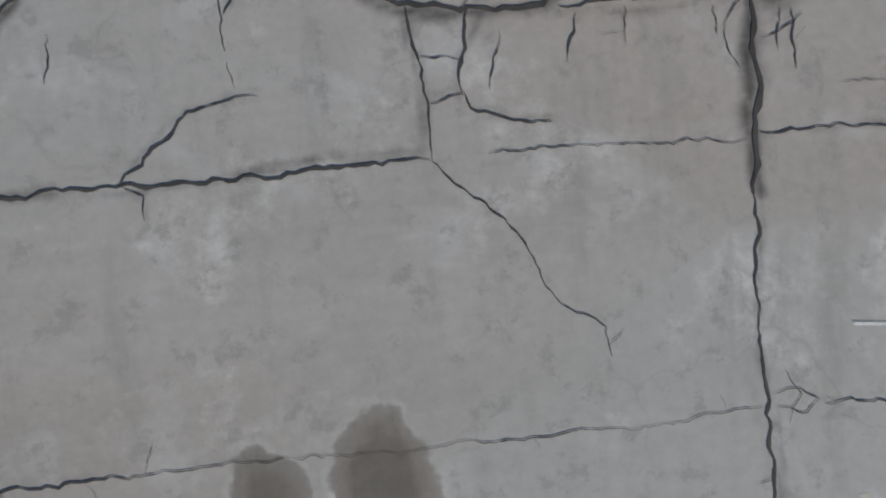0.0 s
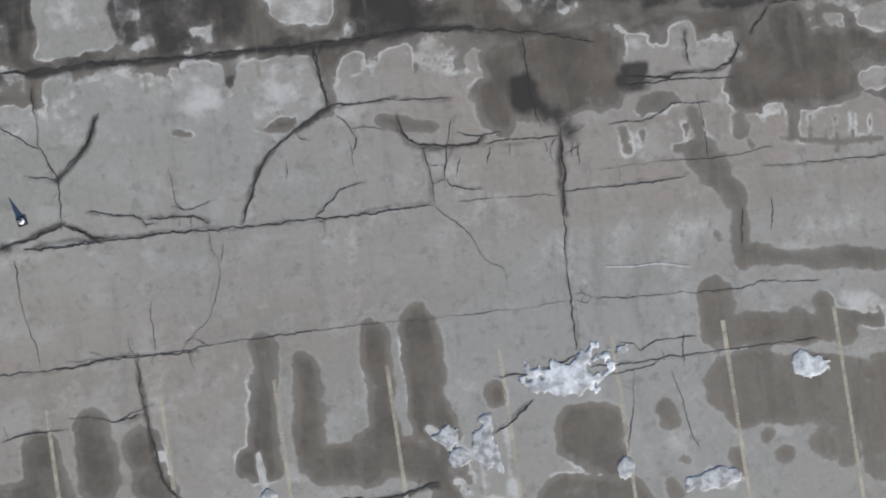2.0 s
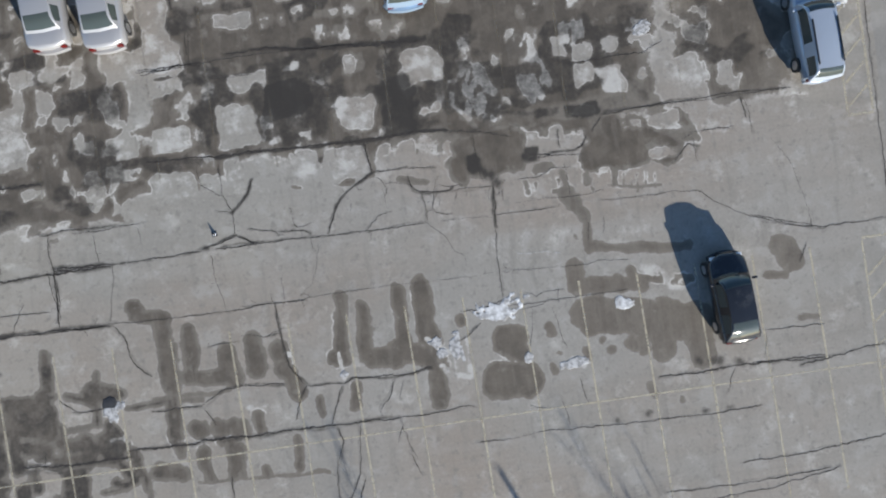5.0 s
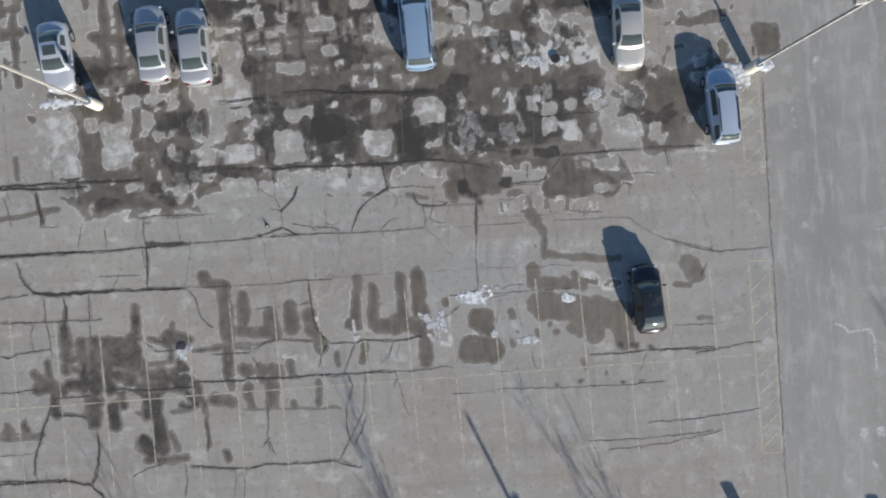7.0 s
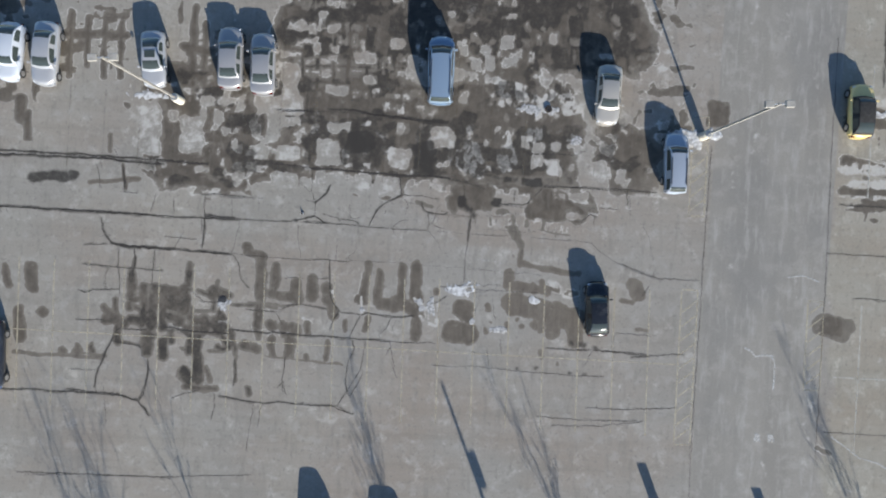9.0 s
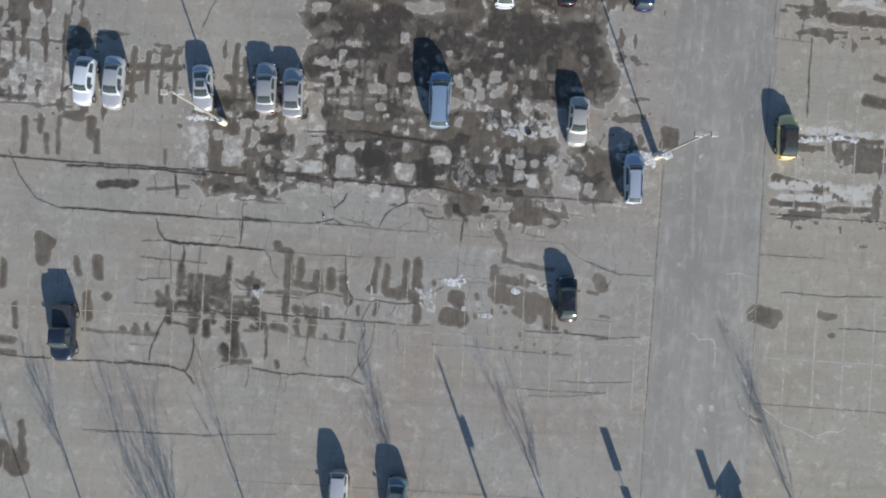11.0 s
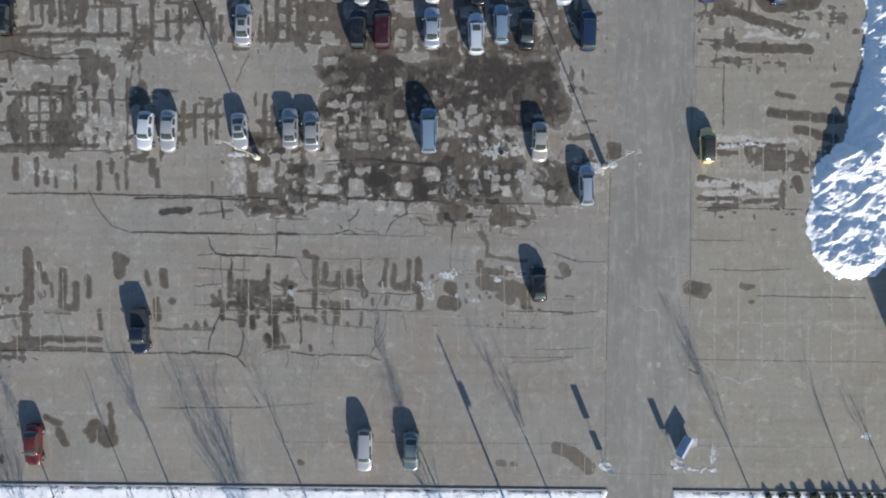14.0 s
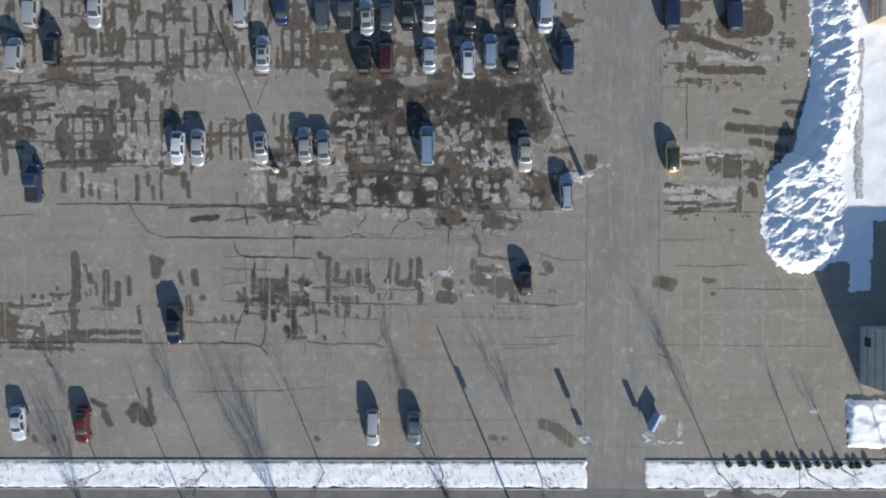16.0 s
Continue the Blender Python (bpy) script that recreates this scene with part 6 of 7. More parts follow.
def snow_field(name, inside, x0, x1, y0, y1, height, step, rough, label, category, mat=None, kind="", seed=0.0, level=0.0):
    """Snow lying where inside(x, y) is positive (metres from its rim), with a lumpy top."""
    bm = bmesh.new()
    nx, ny = int((x1 - x0) / step) + 1, int((y1 - y0) / step) + 1
    grid = {}
    for i in range(nx):
        for j in range(ny):
            x, y = x0 + i * step, y0 + j * step
            d = inside(x, y) + 0.35 * noise.noise((x * 0.9 + seed, y * 0.9, 3.0)) + 0.15 * noise.noise((x * 3.1, y * 3.1, seed))
            if d > -step * 0.9:
                rise = min(1.0, max(0.0, d) / (0.45 * height + 0.25)) ** 0.6
                lump = 0.5 + 0.5 * noise.fractal((x * rough, y * rough, seed), 0.9, 2.0, 4)
                crest = 1.0 - abs(noise.noise((x * rough * 0.8 + 9, y * rough * 0.8, seed + 4)))
                grid[i, j] = bm.verts.new((x, y, level + (-0.03 if d < 0 else rise * height * (0.28 + 0.42 * lump + 0.35 * crest ** 3))))
    rest, largest = set(grid), set()
    while rest:
        seen, todo = set(), [rest.pop()]
        while todo:
            i, j = todo.pop()
            seen.add((i, j))
            for k in ((i + 1, j), (i - 1, j), (i, j + 1), (i, j - 1)):
                if k in rest:
                    rest.discard(k)
                    todo.append(k)
        if len(seen) > len(largest):
            largest = seen
    for k in set(grid) - largest:
        bm.verts.remove(grid.pop(k))
    for (i, j), v in grid.items():
        q = [grid.get(k) for k in ((i, j), (i + 1, j), (i + 1, j + 1), (i, j + 1))]
        if all(q):
            bm.faces.new(q)
    ob = part(name, bm, mat or SNOW, smooth=True)
    return tagged(ob, label, category, kind=kind)


def strip(x0, x1, y0, y1):
    return lambda x, y: min(x - x0, x1 - x, y - y0, y1 - y)


for x0, x1 in ((-66, -30), (-30, -6), (-6, 18.0), (25.4, 45), (45, 66)):
    inner = strip(x0 - (1 if x0 not in (25.4,) else 0), x1 + (1 if x1 not in (18.0,) else 0), -30.9, -27.5)
    snow_field("verge_snow", inner, x0, x1, -31.0, -27.4, 0.13, 0.16, 0.5, "bright white snow lying on the verge beside the kerb", "snow", kind="structure", seed=2.0)


snow_field("street_snow", lambda x, y: min(x - 33.0, 52.0 - x, y + 31.35 + 0.4 * math.sin(x * 0.8) + 0.25 * math.sin(x * 2.1), -30.7 - y), 32.5, 52.5, -33.2, -30.6, 0.07, 0.16, 0.7, "thin ragged snow spilled from the verge over the street", "snow", DIRTY_SNOW, kind="structure", seed=31.0, level=0.012)


def bank(x, y):
    """Metres from the rim of the ploughed bank, and how far across it a place lies, 0 at its west foot."""
    best, across = -99.0, 0.5
    for ax, ay, bx, by, r in ((49.2, 42.0, 49.4, 19.0, 3.3), (49.4, 19.0, 46.8, 9.0, 3.5), (45.8, 7.0, 45.2, 1.8, 5.2), (44.6, 0.6, 47.6, 1.2, 3.4)):
        k = max(0.0, min(1.0, ((x - ax) * (bx - ax) + (y - ay) * (by - ay)) / ((bx - ax) ** 2 + (by - ay) ** 2)))
        cx = x - ax - k * (bx - ax)
        d = r - math.hypot(cx, y - ay - k * (by - ay))
        if d > best:
            best, across = d, 0.5 + 0.5 * cx / r
    return best, across


def snowbank():
    bm = bmesh.new()
    step, grid = 0.18, {}
    for i in range(int(16.5 / step)):
        for j in range(int(45 / step)):
            x, y = 38.2 + i * step, -5.0 + j * step
            d, across = bank(x, y)
            d += 0.55 * noise.noise((x * 0.7, y * 0.7, 1.0)) + 0.25 * noise.noise((x * 2.2, y * 2.2, 2.0))
            if d < -0.16:
                continue
            ridge = 0.58 + 0.20 * noise.noise((x * 0.05, y * 0.16, 11.0))
            body = 2.05 * min(1.0, max(0.0, d) / 1.3) * max(0.0, min(across / ridge, 1.0 - 0.95 * (across - ridge) / (1 - ridge)))
            bend = 0.9 * noise.noise((x * 0.3, y * 0.3, 21.0))
            rib = (1.0 - abs(noise.noise((0.22 * x + bend, 0.62 * y - 0.35 * x + bend, 5.0)))) ** 7
            lumps = noise.fractal((x * 0.75, y * 0.75, 7.0), 0.75, 2.1, 5)
            z = body + min(1.0, max(0.0, d)) * (0.34 * rib * max(0.0, 0.55 + 1.2 * noise.noise((x * 0.45, y * 0.45, 33.0))) + 0.27 * lumps)
            grid[i, j] = bm.verts.new((x, y, -0.03 if d < 0 else 0.05 + max(0.0, z)))
    for (i, j), v in grid.items():
        q = [grid.get(k) for k in ((i, j), (i + 1, j), (i + 1, j + 1), (i, j + 1))]
        if all(q):
            bm.faces.new(q)
    loose = [v for v in bm.verts if not v.link_faces]
    bmesh.ops.delete(bm, geom=loose, context="VERTS")
    tagged(part("snowbank", bm, SNOW), "tall ploughed bank of bright white snow on pavement", "snowbank", kind="structure")


snowbank()


def yard(x, y):
    return max(min(x - 47.5, 66 - x, y - 3.2, 41 - y), min(x - 46.8, 54.2 - x, y + 2.1, 8 - y), min(x - 51.2, 53.9 - x, y + 5.7, 4 - y))


snow_field("yard_snow", yard, 46.0, 66.0, -6.5, 40.0, 0.18, 0.25, 0.4, "trodden white snow sheet beside the snow heap", "snow", kind="structure", seed=8.0)
snow_field("front_yard_snow", strip(51.0, 66.0, -25.6, -19.6), 50.5, 66.0, -26.0, -19.0, 0.6, 0.2, 0.5, "deep white snow in front of the grey-roofed building", "snow", kind="structure", seed=12.0)


snow_field("trodden_path", strip(51.8, 52.7, 6.0, 26.0), 51.2, 53.2, 5.5, 26.5, 0.05, 0.12, 0.9, "grey trodden track through the yard snow", "path", DIRTY_SNOW, "structure", 5.0, 0.165)


def heap(x, y, rx, ry, h, seed, label="grey-white crust of old snow on the pavement", mat=None, step=0.07, name="snow_patch"):
    f = lambda px, py: (1.0 - math.hypot((px - x) / rx, (py - y) / ry)) * min(rx, ry) + 0.55 * min(rx, ry) * noise.fractal((px * 2.6 + seed, py * 2.6, seed), 0.7, 2.1, 4)
    return snow_field(name, f, x - rx - 0.4, x + rx + 0.4, y - ry - 0.4, y + ry + 0.4, h * 0.18, step, 3.5, label, "snow patch", mat or DIRTY_SNOW, seed=seed, level=0.008)


heap(-0.15, -3.45, 1.1, 0.52, 0.06, 1.3, step=0.045)
heap(5.3, -3.85, 0.27, 0.25, 0.05, 2.1, step=0.045)
heap(-3.35, -4.41, 0.25, 0.16, 0.03, 30.0, mat=CRUST, step=0.04)
heap(-2.87, -4.92, 0.34, 0.23, 0.03, 31.7, mat=CRUST, step=0.04)
heap(-2.28, -4.67, 0.18, 0.34, 0.03, 33.4, mat=CRUST, step=0.04)
heap(-2.76, -5.71, 0.21, 0.25, 0.03, 35.1, mat=CRUST, step=0.04)
heap(-2.03, -4.93, 0.14, 0.29, 0.03, 36.8, mat=CRUST, step=0.04)
heap(-7.29, -5.07, 0.14, 0.34, 0.03, 41.9, mat=CRUST, step=0.04)
heap(0.90, -5.61, 0.14, 0.16, 0.03, 43.6, mat=CRUST, step=0.04)
heap(3.02, -6.26, 0.40, 0.14, 0.03, 45.3, mat=CRUST, step=0.04)
heap(-17.7, -5.5, 0.36, 0.40, 0.06, 6.1, mat=CRUST, step=0.05)
heap(-17.7, -5.0, 0.15, 0.14, 0.12, 6.9, "dark clod of frozen dirt beside a crust of snow", TRIM, 0.05, "dirt_clod")
heap(5.0, 10.25, 1.25, 0.30, 0.04, 7.7, mat=CRUST, step=0.05)
heap(8.1, 8.2, 0.45, 0.34, 0.04, 18.4, mat=CRUST, step=0.05)
heap(15.9, 8.9, 1.5, 0.55, 0.28, 9.2)
heap(16.7, 8.5, 0.9, 0.5, 0.32, 9.9)
heap(18.2, 9.1, 0.55, 0.45, 0.25, 10.4)
heap(-24.0, 9.9, 1.5, 0.2, 0.07, 11.1)
heap(17.7, -24.5, 0.7, 0.6, 0.25, 13.0)
heap(25.7, -24.6, 0.5, 0.9, 0.25, 14.0)
heap(28.0, -25.0, 2.0, 0.28, 0.22, 15.0)
heap(29.7, -23.2, 0.25, 1.1, 0.2, 16.0)
heap(27.6, -22.2, 0.35, 0.7, 0.2, 17.0)
heap(46.8, -21.0, 0.4, 0.4, 0.15, 18.0)
heap(41.2, 6.6, 1.6, 0.2, 0.15, 19.0)
heap(33.8, 11.6, 1.2, 0.25, 0.08, 20.0)
heap(31.0, 11.3, 1.2, 0.3, 0.08, 21.0)


# ---------------------------------------------------------------- cars
def car_section(y, half, low, top, crown=0.04, bow=0.0):
    """One rounded cross-section of a car body."""
    mid = low + 0.55 * (top - low)
    right = [(half * 0.80, low), (half * 0.96, low + 0.10), (half, mid), (half * 0.965, top - 0.07), (half * 0.86, top - 0.005), (half * 0.45, top + crown)]
    return [Vector((x, y - bow * (x / half) ** 2, z)) for x, z in right] + [Vector((-x, y - bow * (x / half) ** 2, z)) for x, z in right[::-1]]


KINDS = {
    # length, width, height, belt, hood height, boot height, cabin: base front, roof front, roof back, base back (shares of the length from the nose)
    "sedan": (4.80, 1.80, 1.44, 0.94, 0.86, 0.98, 0.27, 0.42, 0.69, 0.84),
    "coupe": (4.45, 1.76, 1.36, 0.90, 0.82, 0.94, 0.29, 0.45, 0.66, 0.86),
    "wagon": (4.55, 1.74, 1.50, 0.95, 0.88, 1.00, 0.25, 0.38, 0.90, 0.985),
    "suv": (4.60, 1.82, 1.72, 1.08, 1.00, 1.10, 0.24, 0.35, 0.92, 0.985),
    "minivan": (5.05, 1.96, 1.76, 1.05, 0.98, 1.05, 0.17, 0.33, 0.93, 0.99),
    "pickup": (5.50, 1.96, 1.82, 1.12, 1.08, 1.10, 0.25, 0.35, 0.55, 0.60),
    "hatchback": (4.15, 1.72, 1.48, 0.92, 0.86, 0.95, 0.27, 0.40, 0.74, 0.95),
}


def face_panel(bm, a, b, c, d, out, margin=(0.06, 0.06), depth=0.008):
    """A pane set on the face a b c d (bottom left, bottom right, top right, top left) with margins along and up."""
    u, v = margin
    at = lambda s, t: (a * (1 - s) + b * s) * (1 - t) + (d * (1 - s) + c * s) * t
    return slab(bm, [at(u, v), at(1 - u, v), at(1 - u, 1 - v), at(u, 1 - v)], out, depth)


def car(kind, paint, place, turn, label, category="car", stretch=1.0, roof="", rails=False, top_paint=None):
    L, W, H, belt, hood, boot, s0, s1, s2, s3 = KINDS[kind]
    L *= stretch
    h = W / 2
    y_of = lambda s: L / 2 - s * L
    root = thing("car" if kind != "pickup" else "pickup_truck", pose(place[0], place[1], 0.0, 0, 0, turn), label, category, "parked cars")
    tops = [(0.0, 0.52, hood - 0.26), (0.008, 0.70, hood - 0.17), (0.025, 0.83, hood - 0.10), (0.06, 0.92, hood - 0.05), (0.11, 0.965, hood - 0.02), (s0 * 0.62, 0.99, hood), (s0, 1.0, belt), (0.5, 1.0, belt + 0.01), (s3 if kind not in ("pickup",) else 0.8, 1.0, boot)]
    if s3 < 0.95:
        tops.append((0.95, 0.965, boot - 0.015))
    tops += [(0.982, 0.91, boot - 0.05), (0.994, 0.80, boot - 0.14), (1.0, 0.64, boot - 0.26)]
    tops = sorted(set(tops))
    bm = bmesh.new()
    loft(bm, [car_section(y_of(s), h * w, 0.26 if 0.03 < s < 0.97 else 0.34, t, 0.03, 0.30 * max(0.0, 1 - s / 0.2) - 0.20 * max(0.0, 1 - (1 - s) / 0.14)) for s, w, t in tops])
    body = part("body", bm, paint, root, smooth=True)
    # cabin: one curved shell of stations and columns, its faces shared out to roof, pillars and panes
    roof_half = h * (0.68 if kind in ("sedan", "coupe", "hatchback", "wagon") else 0.76)
    zb = belt - 0.04
    fore, aft = 0.93 * h, (0.86 if s3 > 0.95 else 0.90) * h
    steps = [(s0 + (s1 - s0) * k / 4, zb + (H - 0.045 - zb) * math.sin(math.pi / 2 * (k / 4) ** 0.9), "front") for k in range(4)]
    steps += [(s1 + (s2 - s1) * k / 4, H - 0.045 * abs(k / 2 - 1) ** 2.5, "top") for k in range(5)]
    steps += [(s2 + (s3 - s2) * k / 4, zb + (H - 0.045 - zb) * math.cos(math.pi / 2 * (k / 4) ** 1.15), "back") for k in range(1, 5)]
    bow_front, bow_back = 0.16, 0.12 if s3 < 0.95 else 0.06
    grid = []
    for s, zt, _ in steps:
        along = (s - s0) / (s3 - s0)
        hb = fore + (aft - fore) * along
        lift = (zt - zb) / (H - zb)
        ht = hb + (roof_half * (1 - 0.06 * along) - hb) * lift
        cols = [(hb, zb), (hb + (ht - hb) * 0.14, zb + (zt - 0.03 - zb) * 0.14), (hb + (ht - hb) * 0.84, zb + (zt - 0.03 - zb) * 0.84), (ht, zt - 0.035 * lift)]
        cols += [(ht * q, zt - 0.035 * lift * q * q) for q in (0.9, 0.5, 0.0)]
        cols = [(-x, z) for x, z in cols] + [(x, z) for x, z in cols[-2::-1]]
        bend = bow_front * max(0.0, 1 - (s - s0) / (0.5 * (s0 + s3) - s0)) - bow_back * max(0.0, 1 - (s3 - s) / (s3 - 0.5 * (s0 + s3)))
        grid.append([Vector((x, y_of(s) + bend * (1 - (x / hb) ** 2), z)) for x, z in cols])
    shares = {}
    last = len(grid[0]) - 2
    for i in range(len(grid) - 1):
        zone_here = steps[i][2] if steps[i][2] == steps[i + 1][2] else "front" if steps[i][2] == "front" else "back"
        for j in range(last + 1):
            side = j in (1, last - 1)
            middle = 4 <= j <= last - 4
            key = "cabin"
            if zone_here == "front" and middle and i > 0:
                key = "windshield"
            elif zone_here == "back" and middle and i < len(grid) - 2:
                key = "rear_window"
            elif side and 2 <= i <= len(grid) - 4 and i != 6:
                key = "side_window", j == 1, i > 6
            elif zone_here == "top" and 3 <= j <= last - 3:
                key = "roof"
            shares.setdefault(key, []).append((i, j))
    top = None
    for key, cells in shares.items():
        bm = bmesh.new()
        made = {}
        for i, j in cells:
            q = []
            for k in ((i, j), (i, j + 1), (i + 1, j + 1), (i + 1, j)):
                if k not in made:
                    made[k] = bm.verts.new(grid[k[0]][k[1]])
                q.append(made[k])
            bm.faces.new(q)
        bmesh.ops.recalc_face_normals(bm, faces=bm.faces)
        if sum(f.normal.z for f in bm.faces) < 0:
            bmesh.ops.reverse_faces(bm, faces=bm.faces)
        name = key if isinstance(key, str) else key[0]
        ob = part(name, bm, (top_paint or paint) if name in ("cabin", "roof") else GLASS, root, smooth=True)
        if name == "roof":
            top = ob
    if roof == "sunroof":
        bm = bmesh.new()
        box(bm, -roof_half * 0.62, roof_half * 0.62, y_of(s1 + 0.16), y_of(s1 + 0.035), H - 0.03, H + 0.012, 0.01)
        part("sunroof", bm, GLASS, top)
    if rails:
        for side in (-1, 1):
            bm = bmesh.new()
            box(bm, side * roof_half * 0.9 - 0.02, side * roof_half * 0.9 + 0.02, y_of(s2 - 0.03), y_of(s1 + 0.06), H - 0.035, H + 0.04, 0.012)
            part("roof_rail", bm, TRIM, top)
    if kind == "pickup":
        bm = bmesh.new()
        box(bm, -h + 0.16, h - 0.16, y_of(0.965), y_of(0.63), boot - 0.02, boot + 0.052, 0.02)
        part("bed_cover", bm, TRIM, root, "black bed cover")
    # lamps, bumpers, mirrors
    for side in (-1, 1):
        bm = bmesh.new()
        box(bm, side * h * 0.66 - 0.14, side * h * 0.66 + 0.14, y_of(0.09), y_of(0.05), hood - 0.23, hood - 0.105, 0.03)
        part("headlight", bm, LENS, root)
        bm = bmesh.new()
        box(bm, side * h * 0.66 - 0.12, side * h * 0.66 + 0.12, y_of(0.980), y_of(0.952), boot - 0.40, boot - 0.20, 0.02)
        part("taillight", bm, RED_LENS, root)
        bm = bmesh.new()
        ym = y_of(s0 + 0.06)
        box(bm, side * (h + 0.09) - 0.11, side * (h + 0.09) + 0.09, ym - 0.06, ym + 0.06, belt + 0.02, belt + 0.17, 0.03)
        part("mirror", bm, paint, root)
    for name, s_a, s_b in (("front_bumper", 0.045, 0.004), ("rear_bumper", 1.004, 0.965)):
        bm = bmesh.new()
        ya, yb, bow = y_of(s_a), y_of(s_b), (0.26 if s_a < 0.5 else -0.18)
        rows = [[Vector((u * h * 0.80, y - bow * 0.64 * u * u, z)) for y, z in ((ya, 0.32), (ya, 0.55), (yb, 0.53), (yb, 0.34))] for u in (-1, -0.6, -0.2, 0.2, 0.6, 1)]
        loft(bm, rows)
        part(name, bm, paint if kind != "pickup" else CHROME, root)
    for s in (0.175, 0.79):
        for side in (-1, 1):
            bm = bmesh.new()
            x = side * (h - 0.10)
            tube(bm, (x - 0.12, y_of(s), 0.33), (x + 0.12, y_of(s), 0.33), 0.33, 0.33, 18)
            wheel = part("wheel", bm, RUBBER, root)
            bm = bmesh.new()
            xo = x + side * 0.122
            tube(bm, (xo - side * 0.03, y_of(s), 0.33), (xo, y_of(s), 0.33), 0.21, 0.20, 14)
            part("rim", bm, RIM, wheel)
    return root


def paint_of(name, colour, metallic=0.35, rough=0.32):
    return car_paint(name + "_car_paint", colour, metallic, rough)


SILVER = paint_of("silver", (0.42, 0.43, 0.45), 0.35, 0.36)
BEIGE = paint_of("beige", (0.43, 0.41, 0.375), 0.35, 0.36)
GREIGE = paint_of("grey_beige", (0.35, 0.35, 0.36), 0.35, 0.36)
WHITE = paint_of("white", (0.47, 0.51, 0.57), 0.0, 0.35)
PALE_BLUE = paint_of("pale_blue", (0.25, 0.34, 0.45), 0.35, 0.34)
ICE_BLUE = paint_of("ice_blue", (0.38, 0.43, 0.50), 0.35, 0.34)
BLACK = paint_of("black", (0.012, 0.013, 0.016), 0.0, 0.22)
NAVY = paint_of("navy", (0.025, 0.045, 0.10), 0.3, 0.28)
ROYAL = paint_of("royal_blue", (0.022, 0.034, 0.09), 0.3, 0.28)
INK = paint_of("ink_blue", (0.016, 0.024, 0.042), 0.3, 0.3)
SLATE = paint_of("slate_grey", (0.10, 0.12, 0.14), 0.4, 0.32)
MAROON = paint_of("maroon", (0.055, 0.012, 0.018), 0.3, 0.3)
RED = paint_of("red", (0.13, 0.022, 0.02), 0.2, 0.3)
TEAL = paint_of("teal", (0.17, 0.215, 0.22), 0.45, 0.34)
YELLOW_PAINT = paint_of("yellow", (0.68, 0.54, 0.23), 0.0, 0.3)
CANVAS = rough_material("black_canvas", (0.02, 0.02, 0.02), (0.035, 0.034, 0.033), 4.0, 0.9)

N, S = 0, 180
car("hatchback", BLACK, (10.0, -4.2), N + 3, "glossy black compact hatchback alone in a bay")
car("minivan", PALE_BLUE, (-2.35, 12.7), N + 1, "pale metallic blue minivan with red tail lamps", "minivan", rails=True)
car("sedan", BEIGE, (10.0, 11.5), S - 1, "beige four-door sedan with dark glass", stretch=0.94)
car("wagon", ICE_BLUE, (15.2, 6.8), N + 1, "ice-blue estate car with roof rails beside the lamp post", rails=True)
car("sedan", GREIGE, (-17.8, 12.8), N + 2, "grey-beige four-door sedan parked beside its twin", stretch=0.97)
car("sedan", GREIGE, (-15.4, 12.5), N + 2, "grey-beige four-door sedan parked beside its twin", stretch=0.97)
car("coupe", SILVER, (-23.4, 12.4), S + 4, "small silver sedan with dark sunroof by the lamp post", stretch=0.95, roof="sunroof")
car("hatchback", WHITE, (-33.9, 12.4), S - 4, "white tall hatchback parked next to a silver sedan", stretch=1.06)
car("sedan", SILVER, (-31.3, 12.4), S - 2, "silver four-door sedan with grey roof")
car("hatchback", YELLOW_PAINT, (28.6, 11.3), N + 1, "pale yellow convertible with black folding top", top_paint=CANVAS, stretch=0.98)
car("pickup", NAVY, (-52.2, 7.9), N, "dark blue pickup truck on the pale pavement", "pickup truck", stretch=0.9)
car("pickup", INK, (-34.3, -9.9), S + 2, "dark slate-blue pickup truck with long shadow", "pickup truck", stretch=0.95)
car("sedan", WHITE, (-54.2, -22.5), S + 2, "white four-door sedan parked along the verge", stretch=0.95)
car("sedan", RED, (-46.1, -22.7), S, "dull red four-door sedan along the verge", stretch=0.98)
car("wagon", SILVER, (-9.2, -23.0), S, "silver tall estate car along the verge", stretch=1.04)
car("sedan", TEAL, (-4.0, -23.0), S - 1, "pale teal four-door sedan along the verge", stretch=0.95)
# the crowded double row
car("suv", SILVER, (-54.4, 24.2), N, "silver sport utility car in the crowded row", stretch=0.95)
car("suv", BLACK, (-49.7, 25.0), N, "black sport utility car in the crowded row", stretch=0.95)
car("suv", SILVER, (-52.3, 29.8), N, "silver tall hatchback in the crowded row", stretch=0.95)
car("sedan", SILVER, (-44.3, 29.9), S - 2, "silver four-door sedan in the crowded row")
car("suv", SILVER, (-25.9, 30.0), N + 2, "silver sport utility car in the crowded row")
car("sedan", SILVER, (-23.1, 24.3), N, "silver sedan with dark sunroof in the crowded row", roof="sunroof")
car("sedan", NAVY, (-20.7, 30.2), N, "navy blue four-door sedan in the crowded row")
car("suv", SLATE, (-15.6, 29.5), N + 2, "slate grey sport utility car in the crowded row")
car("pickup", SLATE, (-12.7, 29.4), N, "grey-blue pickup truck in the crowded row", "pickup truck", stretch=0.9)
car("sedan", SILVER, (-10.0, 28.9), N + 3, "silver sedan with dark sunroof in the crowded row", roof="sunroof")
car("sedan", SLATE, (-7.5, 29.3), N, "slate grey sedan in the crowded row")
car("suv", BLACK, (-10.3, 23.9), N, "black sport utility car in the crowded row", stretch=0.97)
